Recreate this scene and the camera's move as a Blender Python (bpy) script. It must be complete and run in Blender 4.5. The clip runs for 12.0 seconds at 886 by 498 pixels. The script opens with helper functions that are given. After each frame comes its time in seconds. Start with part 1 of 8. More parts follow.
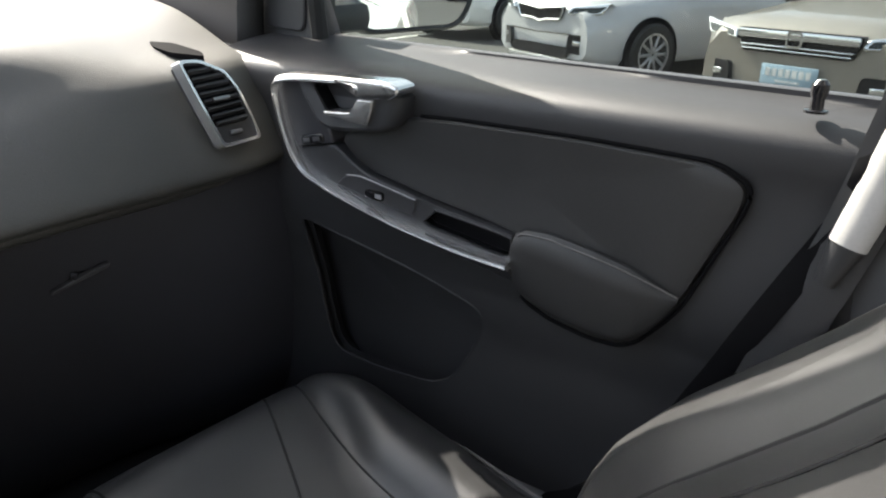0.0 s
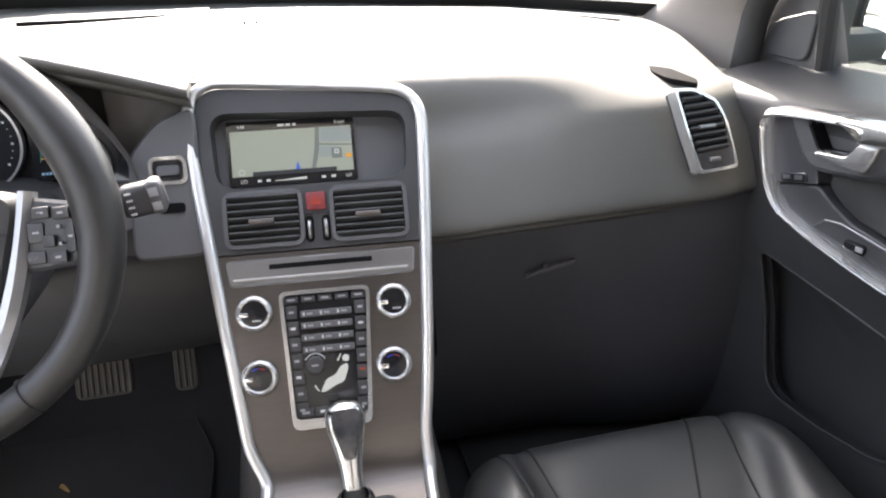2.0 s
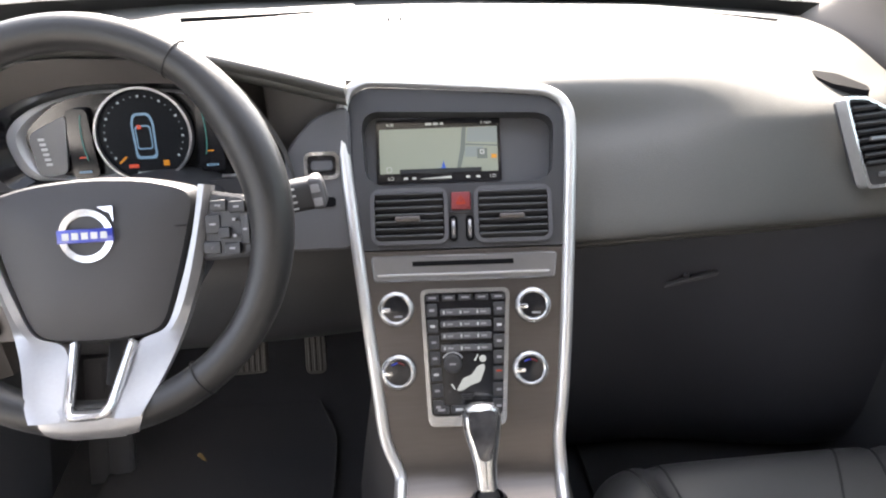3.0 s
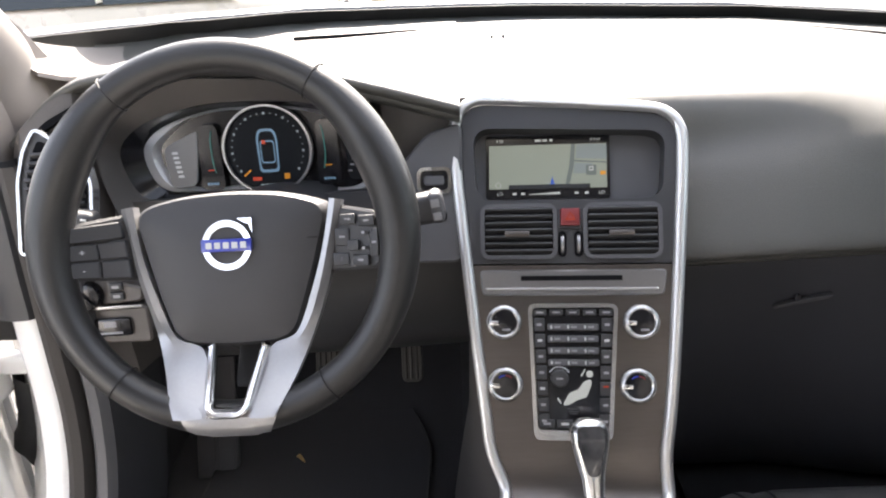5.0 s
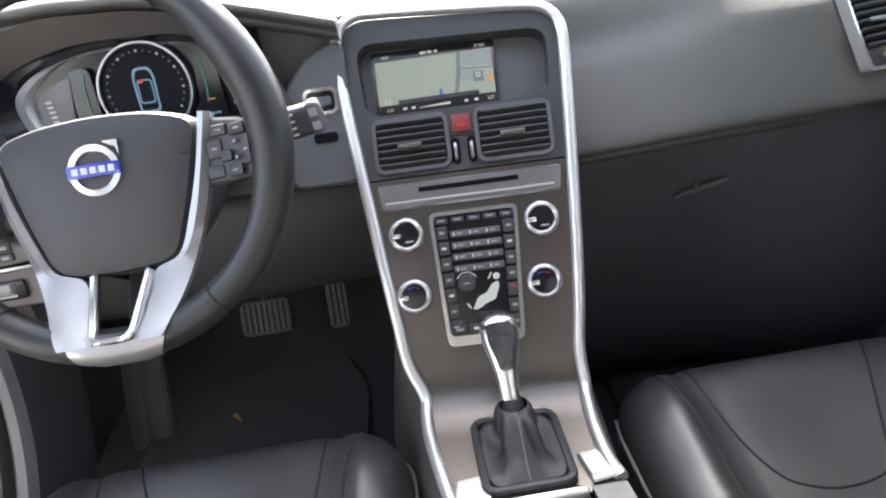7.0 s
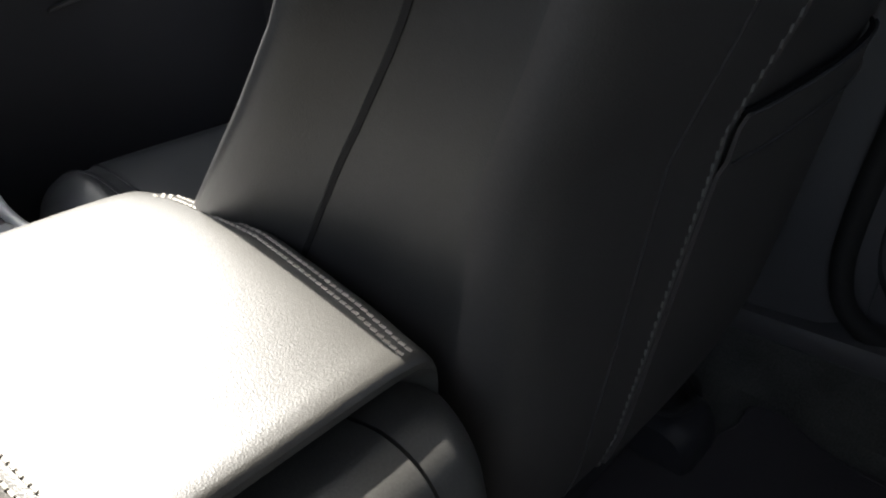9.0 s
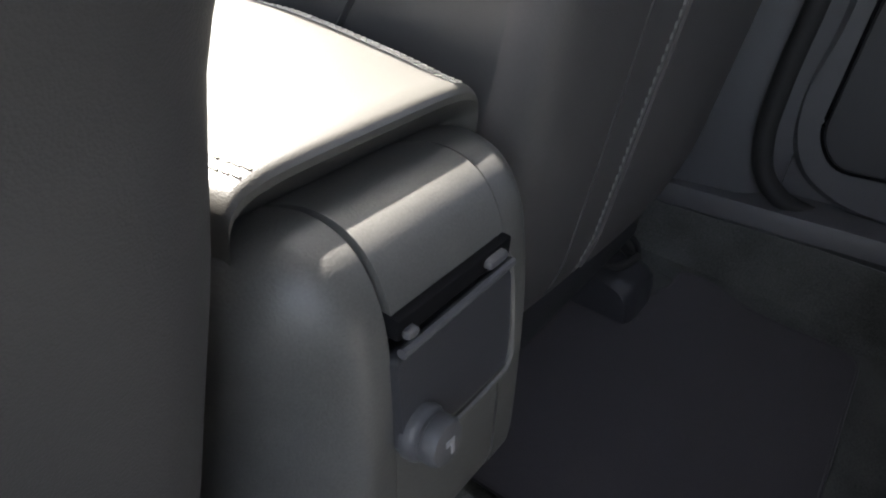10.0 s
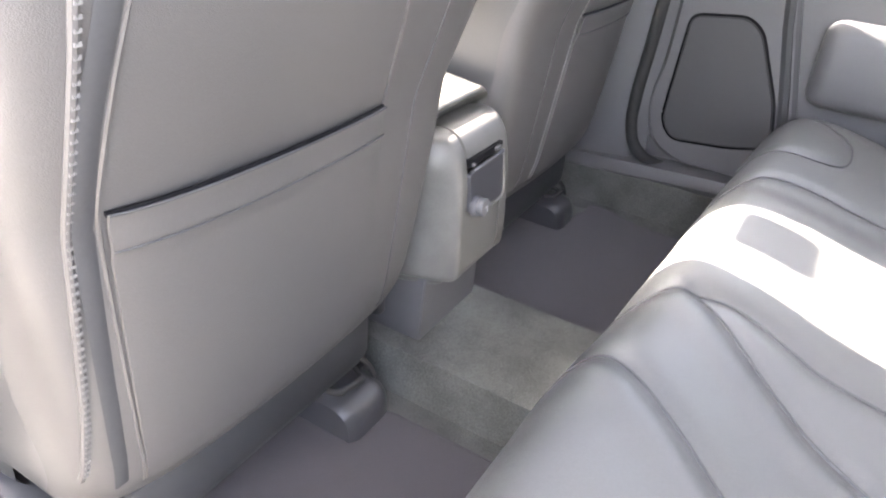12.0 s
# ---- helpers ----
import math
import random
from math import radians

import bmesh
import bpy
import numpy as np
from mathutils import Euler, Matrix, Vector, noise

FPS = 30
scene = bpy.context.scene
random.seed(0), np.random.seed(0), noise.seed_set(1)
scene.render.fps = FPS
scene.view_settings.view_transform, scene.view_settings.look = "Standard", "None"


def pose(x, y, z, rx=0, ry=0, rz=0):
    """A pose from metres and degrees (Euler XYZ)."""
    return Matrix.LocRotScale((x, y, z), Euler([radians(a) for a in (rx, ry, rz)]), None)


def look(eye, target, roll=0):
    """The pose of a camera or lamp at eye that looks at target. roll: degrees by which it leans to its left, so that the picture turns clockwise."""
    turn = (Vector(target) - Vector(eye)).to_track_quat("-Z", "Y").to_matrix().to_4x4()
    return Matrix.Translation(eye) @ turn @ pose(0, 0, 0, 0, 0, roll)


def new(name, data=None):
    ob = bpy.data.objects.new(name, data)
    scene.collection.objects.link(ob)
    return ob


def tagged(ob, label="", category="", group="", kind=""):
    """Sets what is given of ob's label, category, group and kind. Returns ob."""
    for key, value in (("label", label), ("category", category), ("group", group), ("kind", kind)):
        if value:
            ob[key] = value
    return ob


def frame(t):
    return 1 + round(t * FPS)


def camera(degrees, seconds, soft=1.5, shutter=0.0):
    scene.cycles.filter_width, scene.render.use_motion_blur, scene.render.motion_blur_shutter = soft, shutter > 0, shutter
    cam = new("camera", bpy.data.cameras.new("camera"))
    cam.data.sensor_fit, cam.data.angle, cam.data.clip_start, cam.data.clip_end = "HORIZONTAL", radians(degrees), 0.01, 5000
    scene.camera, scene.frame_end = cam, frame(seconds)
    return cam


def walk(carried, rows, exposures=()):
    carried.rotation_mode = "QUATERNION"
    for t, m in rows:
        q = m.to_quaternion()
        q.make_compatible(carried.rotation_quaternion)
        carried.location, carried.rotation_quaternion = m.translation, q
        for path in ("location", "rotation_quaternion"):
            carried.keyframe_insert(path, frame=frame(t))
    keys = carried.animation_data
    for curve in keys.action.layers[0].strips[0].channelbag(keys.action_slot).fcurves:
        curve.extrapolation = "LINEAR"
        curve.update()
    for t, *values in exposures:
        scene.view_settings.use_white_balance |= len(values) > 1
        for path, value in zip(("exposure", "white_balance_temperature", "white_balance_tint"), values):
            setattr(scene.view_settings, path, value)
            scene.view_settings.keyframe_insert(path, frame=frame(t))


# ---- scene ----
cam = camera(64.5, 12.0, 2.1)
PATH = [
    (0, (0.027, -0.662, 1.186), (1.411, 0.550, 0.401), 0.3),
    (0.5, (0.066, -0.660, 1.191), (1.133, 0.821, 0.375), -3.0),
    (1, (0.022, -0.660, 1.194), (0.914, 0.972, 0.458), -1.3),
    (1.5, (-0.001, -0.675, 1.207), (0.590, 1.088, 0.472), -1.7),
    (2, (-0.032, -0.666, 1.232), (0.377, 1.130, 0.455), -1.9),
    (2.5, (-0.053, -0.659, 1.237), (0.177, 1.166, 0.452), -2.2),
    (3, (-0.083, -0.649, 1.246), (0.048, 1.183, 0.454), -2.3),
    (3.5, (-0.108, -0.660, 1.254), (-0.081, 1.177, 0.463), -3.7),
    (3.7, (-0.112, -0.660, 1.255), (-0.118, 1.180, 0.471), -4.1),
    (5.5, (-0.134, -0.662, 1.260), (-0.211, 1.191, 0.512), -3.5),
    (6, (-0.133, -0.662, 1.260), (-0.223, 1.194, 0.521), -4.4),
    (6.5, (-0.119, -0.665, 1.231), (-0.196, 1.186, 0.476), -6.4),
    (7, (-0.071, -0.691, 1.172), (-0.016, 1.136, 0.360), -8.5),
    (7.5, (-0.032, -0.708, 1.095), (0.313, 1.077, 0.262), -8.1),
    (7.7, (-0.016, -0.725, 1.060), (0.463, 1.053, 0.280), -8.7),
    (9.3, (-0.141, -0.912, 0.992), (1.214, 0.102, -0.074), 2.7),
    (9.5, (-0.169, -0.914, 0.967), (1.211, 0.053, -0.109), 3.7),
    (10, (-0.229, -0.904, 0.932), (1.185, -0.010, -0.164), 5.7),
    (10.5, (-0.295, -0.922, 0.926), (1.138, -0.082, -0.189), 5.0),
    (11, (-0.430, -0.970, 0.950), (1.058, -0.192, -0.136), 5.0),
    (11.5, (-0.619, -1.043, 1.028), (0.907, -0.285, -0.019), 6.3),
    (12, (-0.808, -1.149, 1.108), (0.710, -0.336, 0.090), 5.7),
]
EXPOSURES = [(0, 1.9, 6700, 10), (0.5, 2.75, 6800, 12), (1.0, 3.1, 6900, 14), (2.0, 3.15, 6900, 15), (3.7, 3.1, 6900, 15), (5.5, 2.6, 6900, 15), (6.0, 2.42, 6900, 15), (6.5, 2.65, 6800, 15), (7.0, 3.1, 6600, 14), (7.7, 4.3, 6400, 12), (8.5, 2.6, 6500, 10), (9.3, 1.3, 6500, 10), (9.7, 1.5, 6500, 11), (10.2, 4.55, 6600, 13), (10.6, 5.55, 6900, 17), (11.0, 5.6, 7000, 17), (11.5, 5.2, 7000, 17), (12.0, 5.3, 7000, 17)]
walk(cam, [(t, look(eye, target, roll)) for t, eye, target, roll in PATH], EXPOSURES)
AIM = Matrix.Translation((0, 0.17, 0.955)) @ Matrix.Rotation(radians(-5), 4, "Z") @ Matrix.Rotation(radians(63), 4, "X")

# ---- world and sun ----
SUN_EL, SUN_AZ = radians(44.5), radians(4)          # azimuth from the car's nose towards its right side
world = bpy.data.worlds.new("sky_world")
scene.world = world
world.use_nodes = True
wn = world.node_tree.nodes
sky = wn.new("ShaderNodeTexSky")
sky.sky_type, sky.sun_disc = "NISHITA", False
sky.sun_elevation, sky.sun_rotation = SUN_EL, SUN_AZ
sky.air_density, sky.dust_density = 1.0, 3.0
wn["Background"].inputs["Strength"].default_value = 0.15
haze = wn.new("ShaderNodeHueSaturation")           # hazy, whitish sky
haze.inputs["Saturation"].default_value = 0.55
world.node_tree.links.new(sky.outputs[0], haze.inputs["Color"])
world.node_tree.links.new(haze.outputs[0], wn["Background"].inputs["Color"])
sun = new("sun", bpy.data.lights.new("sun", "SUN"))
sun.data.energy, sun.data.angle, sun.data.color = 4.5, radians(0.55), (1.0, 0.95, 0.87)
to_sun = Vector((math.sin(SUN_AZ) * math.cos(SUN_EL), math.cos(SUN_AZ) * math.cos(SUN_EL), math.sin(SUN_EL)))
sun.matrix_world = look(to_sun * 20, (0, 0, 0))


# ---- materials ----
def material(name, base, rough=0.5, metal=0.0, spread=0.12, grain=300.0, bump=0.0, blotch=6.0, rough_spread=0.1, per_object=0.0,
             coat=0.0, stretch=(1, 1, 1), bump_size=None, specular=0.5, sheen=0.0, reach=0.2):
    """Base colour with two scales of variation, uneven roughness and a fine relief."""
    m = bpy.data.materials.new(name)
    m.use_nodes = True
    n, l = m.node_tree.nodes, m.node_tree.links
    b = n["Principled BSDF"]
    b.inputs["Metallic"].default_value, b.inputs["Coat Weight"].default_value = metal, coat
    b.inputs["Specular IOR Level"].default_value, b.inputs["Sheen Weight"].default_value = specular, sheen
    co = n.new("ShaderNodeTexCoord")
    mp = n.new("ShaderNodeMapping")
    mp.inputs["Scale"].default_value = stretch
    l.new(co.outputs["Object"], mp.inputs["Vector"])
    fine, big = n.new("ShaderNodeTexNoise"), n.new("ShaderNodeTexNoise")
    fine.inputs["Scale"].default_value, big.inputs["Scale"].default_value = grain, blotch
    fine.inputs["Detail"].default_value, big.inputs["Detail"].default_value = 3, 4
    for t in (fine, big):
        l.new(mp.outputs[0], t.inputs["Vector"])
    mix = n.new("ShaderNodeMath")
    mix.operation = "MULTIPLY_ADD"
    mix.inputs[1].default_value = 0.45
    l.new(fine.outputs["Fac"], mix.inputs[0])
    half = n.new("ShaderNodeMath")
    half.operation = "MULTIPLY"
    half.inputs[1].default_value = 0.55
    l.new(big.outputs["Fac"], half.inputs[0])
    l.new(half.outputs[0], mix.inputs[2])
    last = mix
    if per_object:
        info, add = n.new("ShaderNodeObjectInfo"), n.new("ShaderNodeMath")
        add.operation = "MULTIPLY_ADD"
        add.inputs[1].default_value = per_object
        l.new(info.outputs["Random"], add.inputs[0])
        l.new(mix.outputs[0], add.inputs[2])
        last = add
    ramp = n.new("ShaderNodeValToRGB")
    ramp.color_ramp.elements[0].position, ramp.color_ramp.elements[1].position = 0.5 - reach, 0.5 + reach
    ramp.color_ramp.elements[0].color = (*[c * (1 - spread) for c in base], 1)
    ramp.color_ramp.elements[1].color = (*[min(1, c * (1 + spread)) for c in base], 1)
    l.new(last.outputs[0], ramp.inputs[0])
    l.new(ramp.outputs[0], b.inputs["Base Color"])
    rr = n.new("ShaderNodeMapRange")
    rr.inputs["To Min"].default_value, rr.inputs["To Max"].default_value = max(0.02, rough - rough_spread), min(1, rough + rough_spread)
    l.new(big.outputs["Fac"], rr.inputs["Value"])
    l.new(rr.outputs[0], b.inputs["Roughness"])
    if bump:
        tex = fine
        if bump_size:
            tex = n.new("ShaderNodeTexVoronoi")
            tex.inputs["Scale"].default_value = bump_size
            l.new(mp.outputs[0], tex.inputs["Vector"])
        bp = n.new("ShaderNodeBump")
        bp.inputs["Strength"].default_value, bp.inputs["Distance"].default_value = bump, 0.001
        l.new(tex.outputs[0], bp.inputs["Height"])
        l.new(bp.outputs[0], b.inputs["Normal"])
    return m


def glowing(name, colour, strength):
    m = bpy.data.materials.new(name)
    m.use_nodes = True
    b = m.node_tree.nodes["Principled BSDF"]
    b.inputs["Base Color"].default_value = (*[c * 0.2 for c in colour], 1)
    b.inputs["Emission Color"].default_value = (*colour, 1)
    b.inputs["Emission Strength"].default_value = strength
    b.inputs["Roughness"].default_value = 0.25
    return m


def clear_glass(name, tint=(0.93, 0.96, 0.95), gloss=0.03):
    """Thin pane: light passes straight through, with a faint mirror gloss."""
    m = bpy.data.materials.new(name)
    m.use_nodes = True
    n, l = m.node_tree.nodes, m.node_tree.links
    n.remove(n["Principled BSDF"])
    tr, gl, mx = n.new("ShaderNodeBsdfTransparent"), n.new("ShaderNodeBsdfGlossy"), n.new("ShaderNodeMixShader")
    tr.inputs[0].default_value = (*tint, 1)
    gl.inputs["Roughness"].default_value = 0.01
    mx.inputs[0].default_value = gloss
    l.new(tr.outputs[0], mx.inputs[1])
    l.new(gl.outputs[0], mx.inputs[2])
    l.new(mx.outputs[0], n["Material Output"].inputs[0])
    return m


shroud_skin = material("shroud_skin", (0.100, 0.090, 0.083), 0.55, bump=0.3, bump_size=800, grain=500, spread=0.12)
inlay_gloss = material("inlay_gloss", (0.055, 0.055, 0.058), 0.14, 0.2, spread=0.5, grain=60, blotch=90, rough_spread=0.08, coat=0.6)
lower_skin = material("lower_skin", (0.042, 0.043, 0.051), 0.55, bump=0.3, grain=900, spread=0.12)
pedal_rubber = material("pedal_rubber", (0.06, 0.056, 0.05), 0.7, bump=0.3, grain=300)
dash_skin = material("dash_skin", (0.088, 0.087, 0.080), 0.5, bump=0.3, bump_size=800, grain=500, spread=0.1)
dark_plastic = material("dark_plastic", (0.036, 0.0365, 0.039), 0.50, bump=0.3, grain=900, spread=0.12)
mid_plastic = material("mid_plastic", (0.085, 0.085, 0.090), 0.48, bump=0.3, grain=900)
deck_grey = material("deck_grey", (0.125, 0.125, 0.127), 0.42, bump=0.3, grain=900, spread=0.1)
pillar_cloth = material("pillar_cloth", (0.20, 0.180, 0.165), 0.85, bump=0.3, grain=900, spread=0.06)
liner_cloth = material("liner_cloth", (0.42, 0.39, 0.35), 0.9, bump=0.3, grain=700, spread=0.06)
leather = material("leather", (0.034, 0.034, 0.0345), 0.38, specular=0.8, bump=0.16, bump_size=1100, grain=400, spread=0.12, blotch=9)
leather_side = material("leather_side", (0.080, 0.081, 0.080), 0.42, bump=0.16, bump_size=1100, grain=400, spread=0.1, blotch=8)
door_leather = material("door_leather", (0.036, 0.036, 0.036), 0.42, bump=0.2, bump_size=1100, grain=400, spread=0.12, blotch=9)
seat_back_skin = material("seat_back_skin", (0.0736, 0.0696, 0.068), 0.5, bump=0.15, bump_size=1000, grain=400, spread=0.08, blotch=5)
armrest_leather = material("armrest_leather", (0.088, 0.085, 0.076), 0.42, specular=1.0, bump=0.14, bump_size=1100, grain=400, spread=0.1)
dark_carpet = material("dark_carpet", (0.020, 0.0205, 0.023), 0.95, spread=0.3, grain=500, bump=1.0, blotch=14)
thread = material("thread", (0.16, 0.155, 0.15), 0.8, grain=1500, bump=0.4)
rim_leather = material("rim_leather", (0.018, 0.018, 0.018), 0.36, bump=0.12, bump_size=1200, grain=500, spread=0.12)
dial_black = material("dial_black", (0.010, 0.011, 0.013), 0.7, specular=0.1)
thread_mid = material("thread_mid", (0.19, 0.185, 0.18), 0.8, grain=1500, bump=0.4)
thread_pale = material("thread_pale", (0.5, 0.47, 0.42), 0.8, grain=1500, bump=0.4)
seam_soft = material("seam_soft", (0.045, 0.045, 0.047), 0.7)
seam_dark = material("seam_dark", (0.012, 0.012, 0.013), 0.7)
brushed = material("brushed", (0.68, 0.68, 0.67), 0.36, 0.80, spread=0.06, grain=400, rough_spread=0.06)
chrome = material("chrome", (0.80, 0.80, 0.80), 0.12, 0.97, spread=0.03, grain=60, rough_spread=0.03)
satin = material("satin", (0.32, 0.32, 0.325), 0.33, 0.9, spread=0.05, grain=300)
frame_silver = material("frame_silver", (0.50, 0.50, 0.50), 0.34, 0.35, spread=0.05, grain=400)
spoke_silver = material("spoke_silver", (0.36, 0.36, 0.362), 0.32, 0.6, spread=0.05, grain=300)
# darker copy of the trim metal for the slope turned from the light
shaded_trim_metal = material("shaded_trim_metal", (0.17, 0.17, 0.175), 0.34, 0.8, spread=0.05, grain=300)
knob_metal = material("knob_metal", (0.78, 0.78, 0.77), 0.16, 0.97, spread=0.03, grain=60, rough_spread=0.04)
gaiter_leather = material("gaiter_leather", (0.022, 0.022, 0.023), 0.42, bump=0.25, bump_size=1100, grain=400, spread=0.15)
knob_silver = material("knob_silver", (0.50, 0.50, 0.495), 0.22, 0.8, spread=0.04, grain=400, rough_spread=0.05)
trim_silver = material("trim_silver", (0.86, 0.86, 0.85), 0.22, 0.85, spread=0.04, grain=400, rough_spread=0.05)
seal_rubber = material("seal_rubber", (0.045, 0.040, 0.036), 0.6, bump=0.2, grain=300)
stack_metal = material("stack_metal", (0.125, 0.112, 0.104), 0.34, 0.8, spread=0.1, grain=260, bump=0.15, stretch=(0.06, 1, 1), rough_spread=0.05)
cap_plastic = material("cap_plastic", (0.102, 0.100, 0.094), 0.42, bump=0.25, grain=700, spread=0.22, blotch=30, rough_spread=0.16)
rail_plastic = material("rail_plastic", (0.045, 0.045, 0.05), 0.36, bump=0.2, grain=900)
carpet = material("carpet", (0.068, 0.071, 0.066), 0.95, spread=0.6, grain=420, bump=1.0, blotch=13, sheen=0.2, reach=0.15)
mat_carpet = material("mat_carpet", (0.050, 0.045, 0.051), 0.95, spread=0.2, grain=800, bump=0.9, blotch=10, sheen=0.2)
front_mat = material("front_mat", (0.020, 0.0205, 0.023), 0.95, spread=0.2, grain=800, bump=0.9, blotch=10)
black_gloss = material("black_gloss", (0.012, 0.012, 0.014), 0.16, spread=0.1)
# near-black: puts the shade inside slots, vents and gaps into the colour
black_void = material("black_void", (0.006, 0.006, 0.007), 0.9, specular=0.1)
rubber = material("rubber", (0.018, 0.018, 0.018), 0.75, grain=200, bump=0.3)
pale_plastic = material("pale_plastic", (0.55, 0.54, 0.52), 0.5, spread=0.06)
print_pale = material("print_pale", (0.55, 0.56, 0.56), 0.6)
print_grey = material("print_grey", (0.28, 0.28, 0.29), 0.6)
red_button = material("red_button", (0.17, 0.018, 0.02), 0.4)
emblem_blue = material("emblem_blue", (0.03, 0.05, 0.36), 0.3, coat=0.4)
white_paint = material("white_paint", (0.78, 0.78, 0.76), 0.28, spread=0.02, grain=20, coat=0.6, rough_spread=0.05)
gold_paint = material("gold_paint", (0.27, 0.245, 0.215), 0.30, 0.3, spread=0.03, grain=20, coat=0.6, rough_spread=0.03)
cream_paint = material("cream_paint", (0.50, 0.43, 0.34), 0.3, 0.1, spread=0.03, coat=0.6)
red_paint = material("red_paint", (0.4, 0.03, 0.03), 0.3, spread=0.03, coat=0.6)
car_glass = material("car_glass", (0.02, 0.025, 0.025), 0.06, spread=0.1)
alloy = material("alloy", (0.55, 0.55, 0.56), 0.32, 0.8, spread=0.05)
asphalt = material("asphalt", (0.062, 0.060, 0.057), 0.95, spread=0.3, grain=60, bump=0.6, blotch=0.4)
line_paint = material("line_paint", (0.7, 0.7, 0.66), 0.8, spread=0.2, grain=40)
stucco = material("stucco", (0.62, 0.56, 0.47), 0.9, spread=0.08, grain=40, bump=0.4, blotch=0.6)
leaf_green = material("leaf_green", (0.07, 0.10, 0.03), 0.6, spread=0.5, grain=8, blotch=3)
bark = material("bark", (0.2, 0.16, 0.12), 0.9, spread=0.3, grain=40, bump=0.6)
dry_leaf = material("dry_leaf", (0.42, 0.27, 0.10), 0.7, spread=0.3, grain=200)
pane_glass = clear_glass("pane_glass")
side_glass = clear_glass("side_glass", (0.66, 0.70, 0.68))
# tint made up to cut the light reaching the rear cabin
dimming_glass = clear_glass("dimming_glass", (0.40, 0.41, 0.41))
silver_paint = material("silver_paint", (0.50, 0.50, 0.51), 0.30, 0.0, spread=0.02, grain=20, coat=0.6, rough_spread=0.03)
map_screen = glowing("map_screen", (0.50, 0.57, 0.48), 0.048)
map_block = glowing("map_block", (0.42, 0.50, 0.50), 0.046)
map_road = glowing("map_road", (0.24, 0.29, 0.28), 0.052)
map_dark = glowing("map_dark", (0.05, 0.06, 0.07), 0.046)
map_white = glowing("map_white", (0.75, 0.8, 0.78), 0.062)
map_blue = glowing("map_blue", (0.05, 0.15, 0.7), 0.077)
map_orange = glowing("map_orange", (0.9, 0.4, 0.05), 0.077)
dial_white = glowing("dial_white", (0.5, 0.6, 0.65), 0.045)
dial_blue = glowing("dial_blue", (0.25, 0.45, 0.65), 0.05)
dial_red = glowing("dial_red", (0.9, 0.12, 0.06), 0.045)
dial_amber = glowing("dial_amber", (0.95, 0.4, 0.05), 0.045)
dial_teal = glowing("dial_teal", (0.1, 0.45, 0.42), 0.035)


# ---- mesh helpers ----
def thing(name, label, category, at=(0, 0, 0), group="", kind=""):
    e = tagged(new(name), label, category, group, kind)
    e.location = at
    e.empty_display_size = 0.05
    return e


def finish(name, bm, mat, parent=None, label="", angle=38):
    bmesh.ops.remove_doubles(bm, verts=bm.verts, dist=1e-6)
    bmesh.ops.recalc_face_normals(bm, faces=bm.faces)
    me = bpy.data.meshes.new(name)
    bm.to_mesh(me)
    bm.free()
    me.materials.append(mat)
    me.polygons.foreach_set("use_smooth", [True] * len(me.polygons))
    me.set_sharp_from_angle(angle=radians(angle))
    ob = new(name, me)
    if parent:
        ob.parent = parent
        top, off = parent, Vector()
        while top:
            off += top.location
            top = top.parent
        ob.location = -off
    if label:
        ob["label"] = label
    return ob


part = finish


def setting(name, bm, mat, label, category, angle=38):
    return tagged(finish(name, bm, mat, None, "", angle), label, category, kind="structure")


def box(c, s, bevel=0.004, m=None, seg=2, bm=None):
    own = bmesh.new()
    bmesh.ops.create_cube(own, size=1)
    for v in own.verts:
        v.co = Vector((v.co.x * s[0], v.co.y * s[1], v.co.z * s[2]))
    if bevel:
        bmesh.ops.bevel(own, geom=own.edges[:], offset=min(bevel, min(s) * 0.49), segments=seg, profile=0.5, affect="EDGES")
    t = (m or Matrix()) @ Matrix.Translation(c)
    own.transform(t)
    return merge(bm, own)


def merge(bm, own):
    if bm is None:
        return own
    me = bpy.data.meshes.new("tmp")
    own.to_mesh(me)
    own.free()
    bm.from_mesh(me)
    bpy.data.meshes.remove(me)
    return bm


def spline(pts, n=8, closed=False):
    """Catmull-Rom through the points."""
    pts = [Vector(p) for p in pts]
    out, k = [], len(pts)
    for i in range(k if closed else k - 1):
        a, b = pts[i], pts[(i + 1) % k]
        p0 = pts[i - 1] if closed or i else a + (a - b)
        p3 = pts[(i + 2) % k] if closed or i + 2 < k else b + (b - a)
        for j in range(n):
            t = j / n
            out.append(0.5 * ((2 * a) + (b - p0) * t + (2 * p0 - 5 * a + 4 * b - p3) * t * t + (3 * a - p0 - 3 * b + p3) * t ** 3))
    if not closed:
        out.append(pts[-1])
    return out


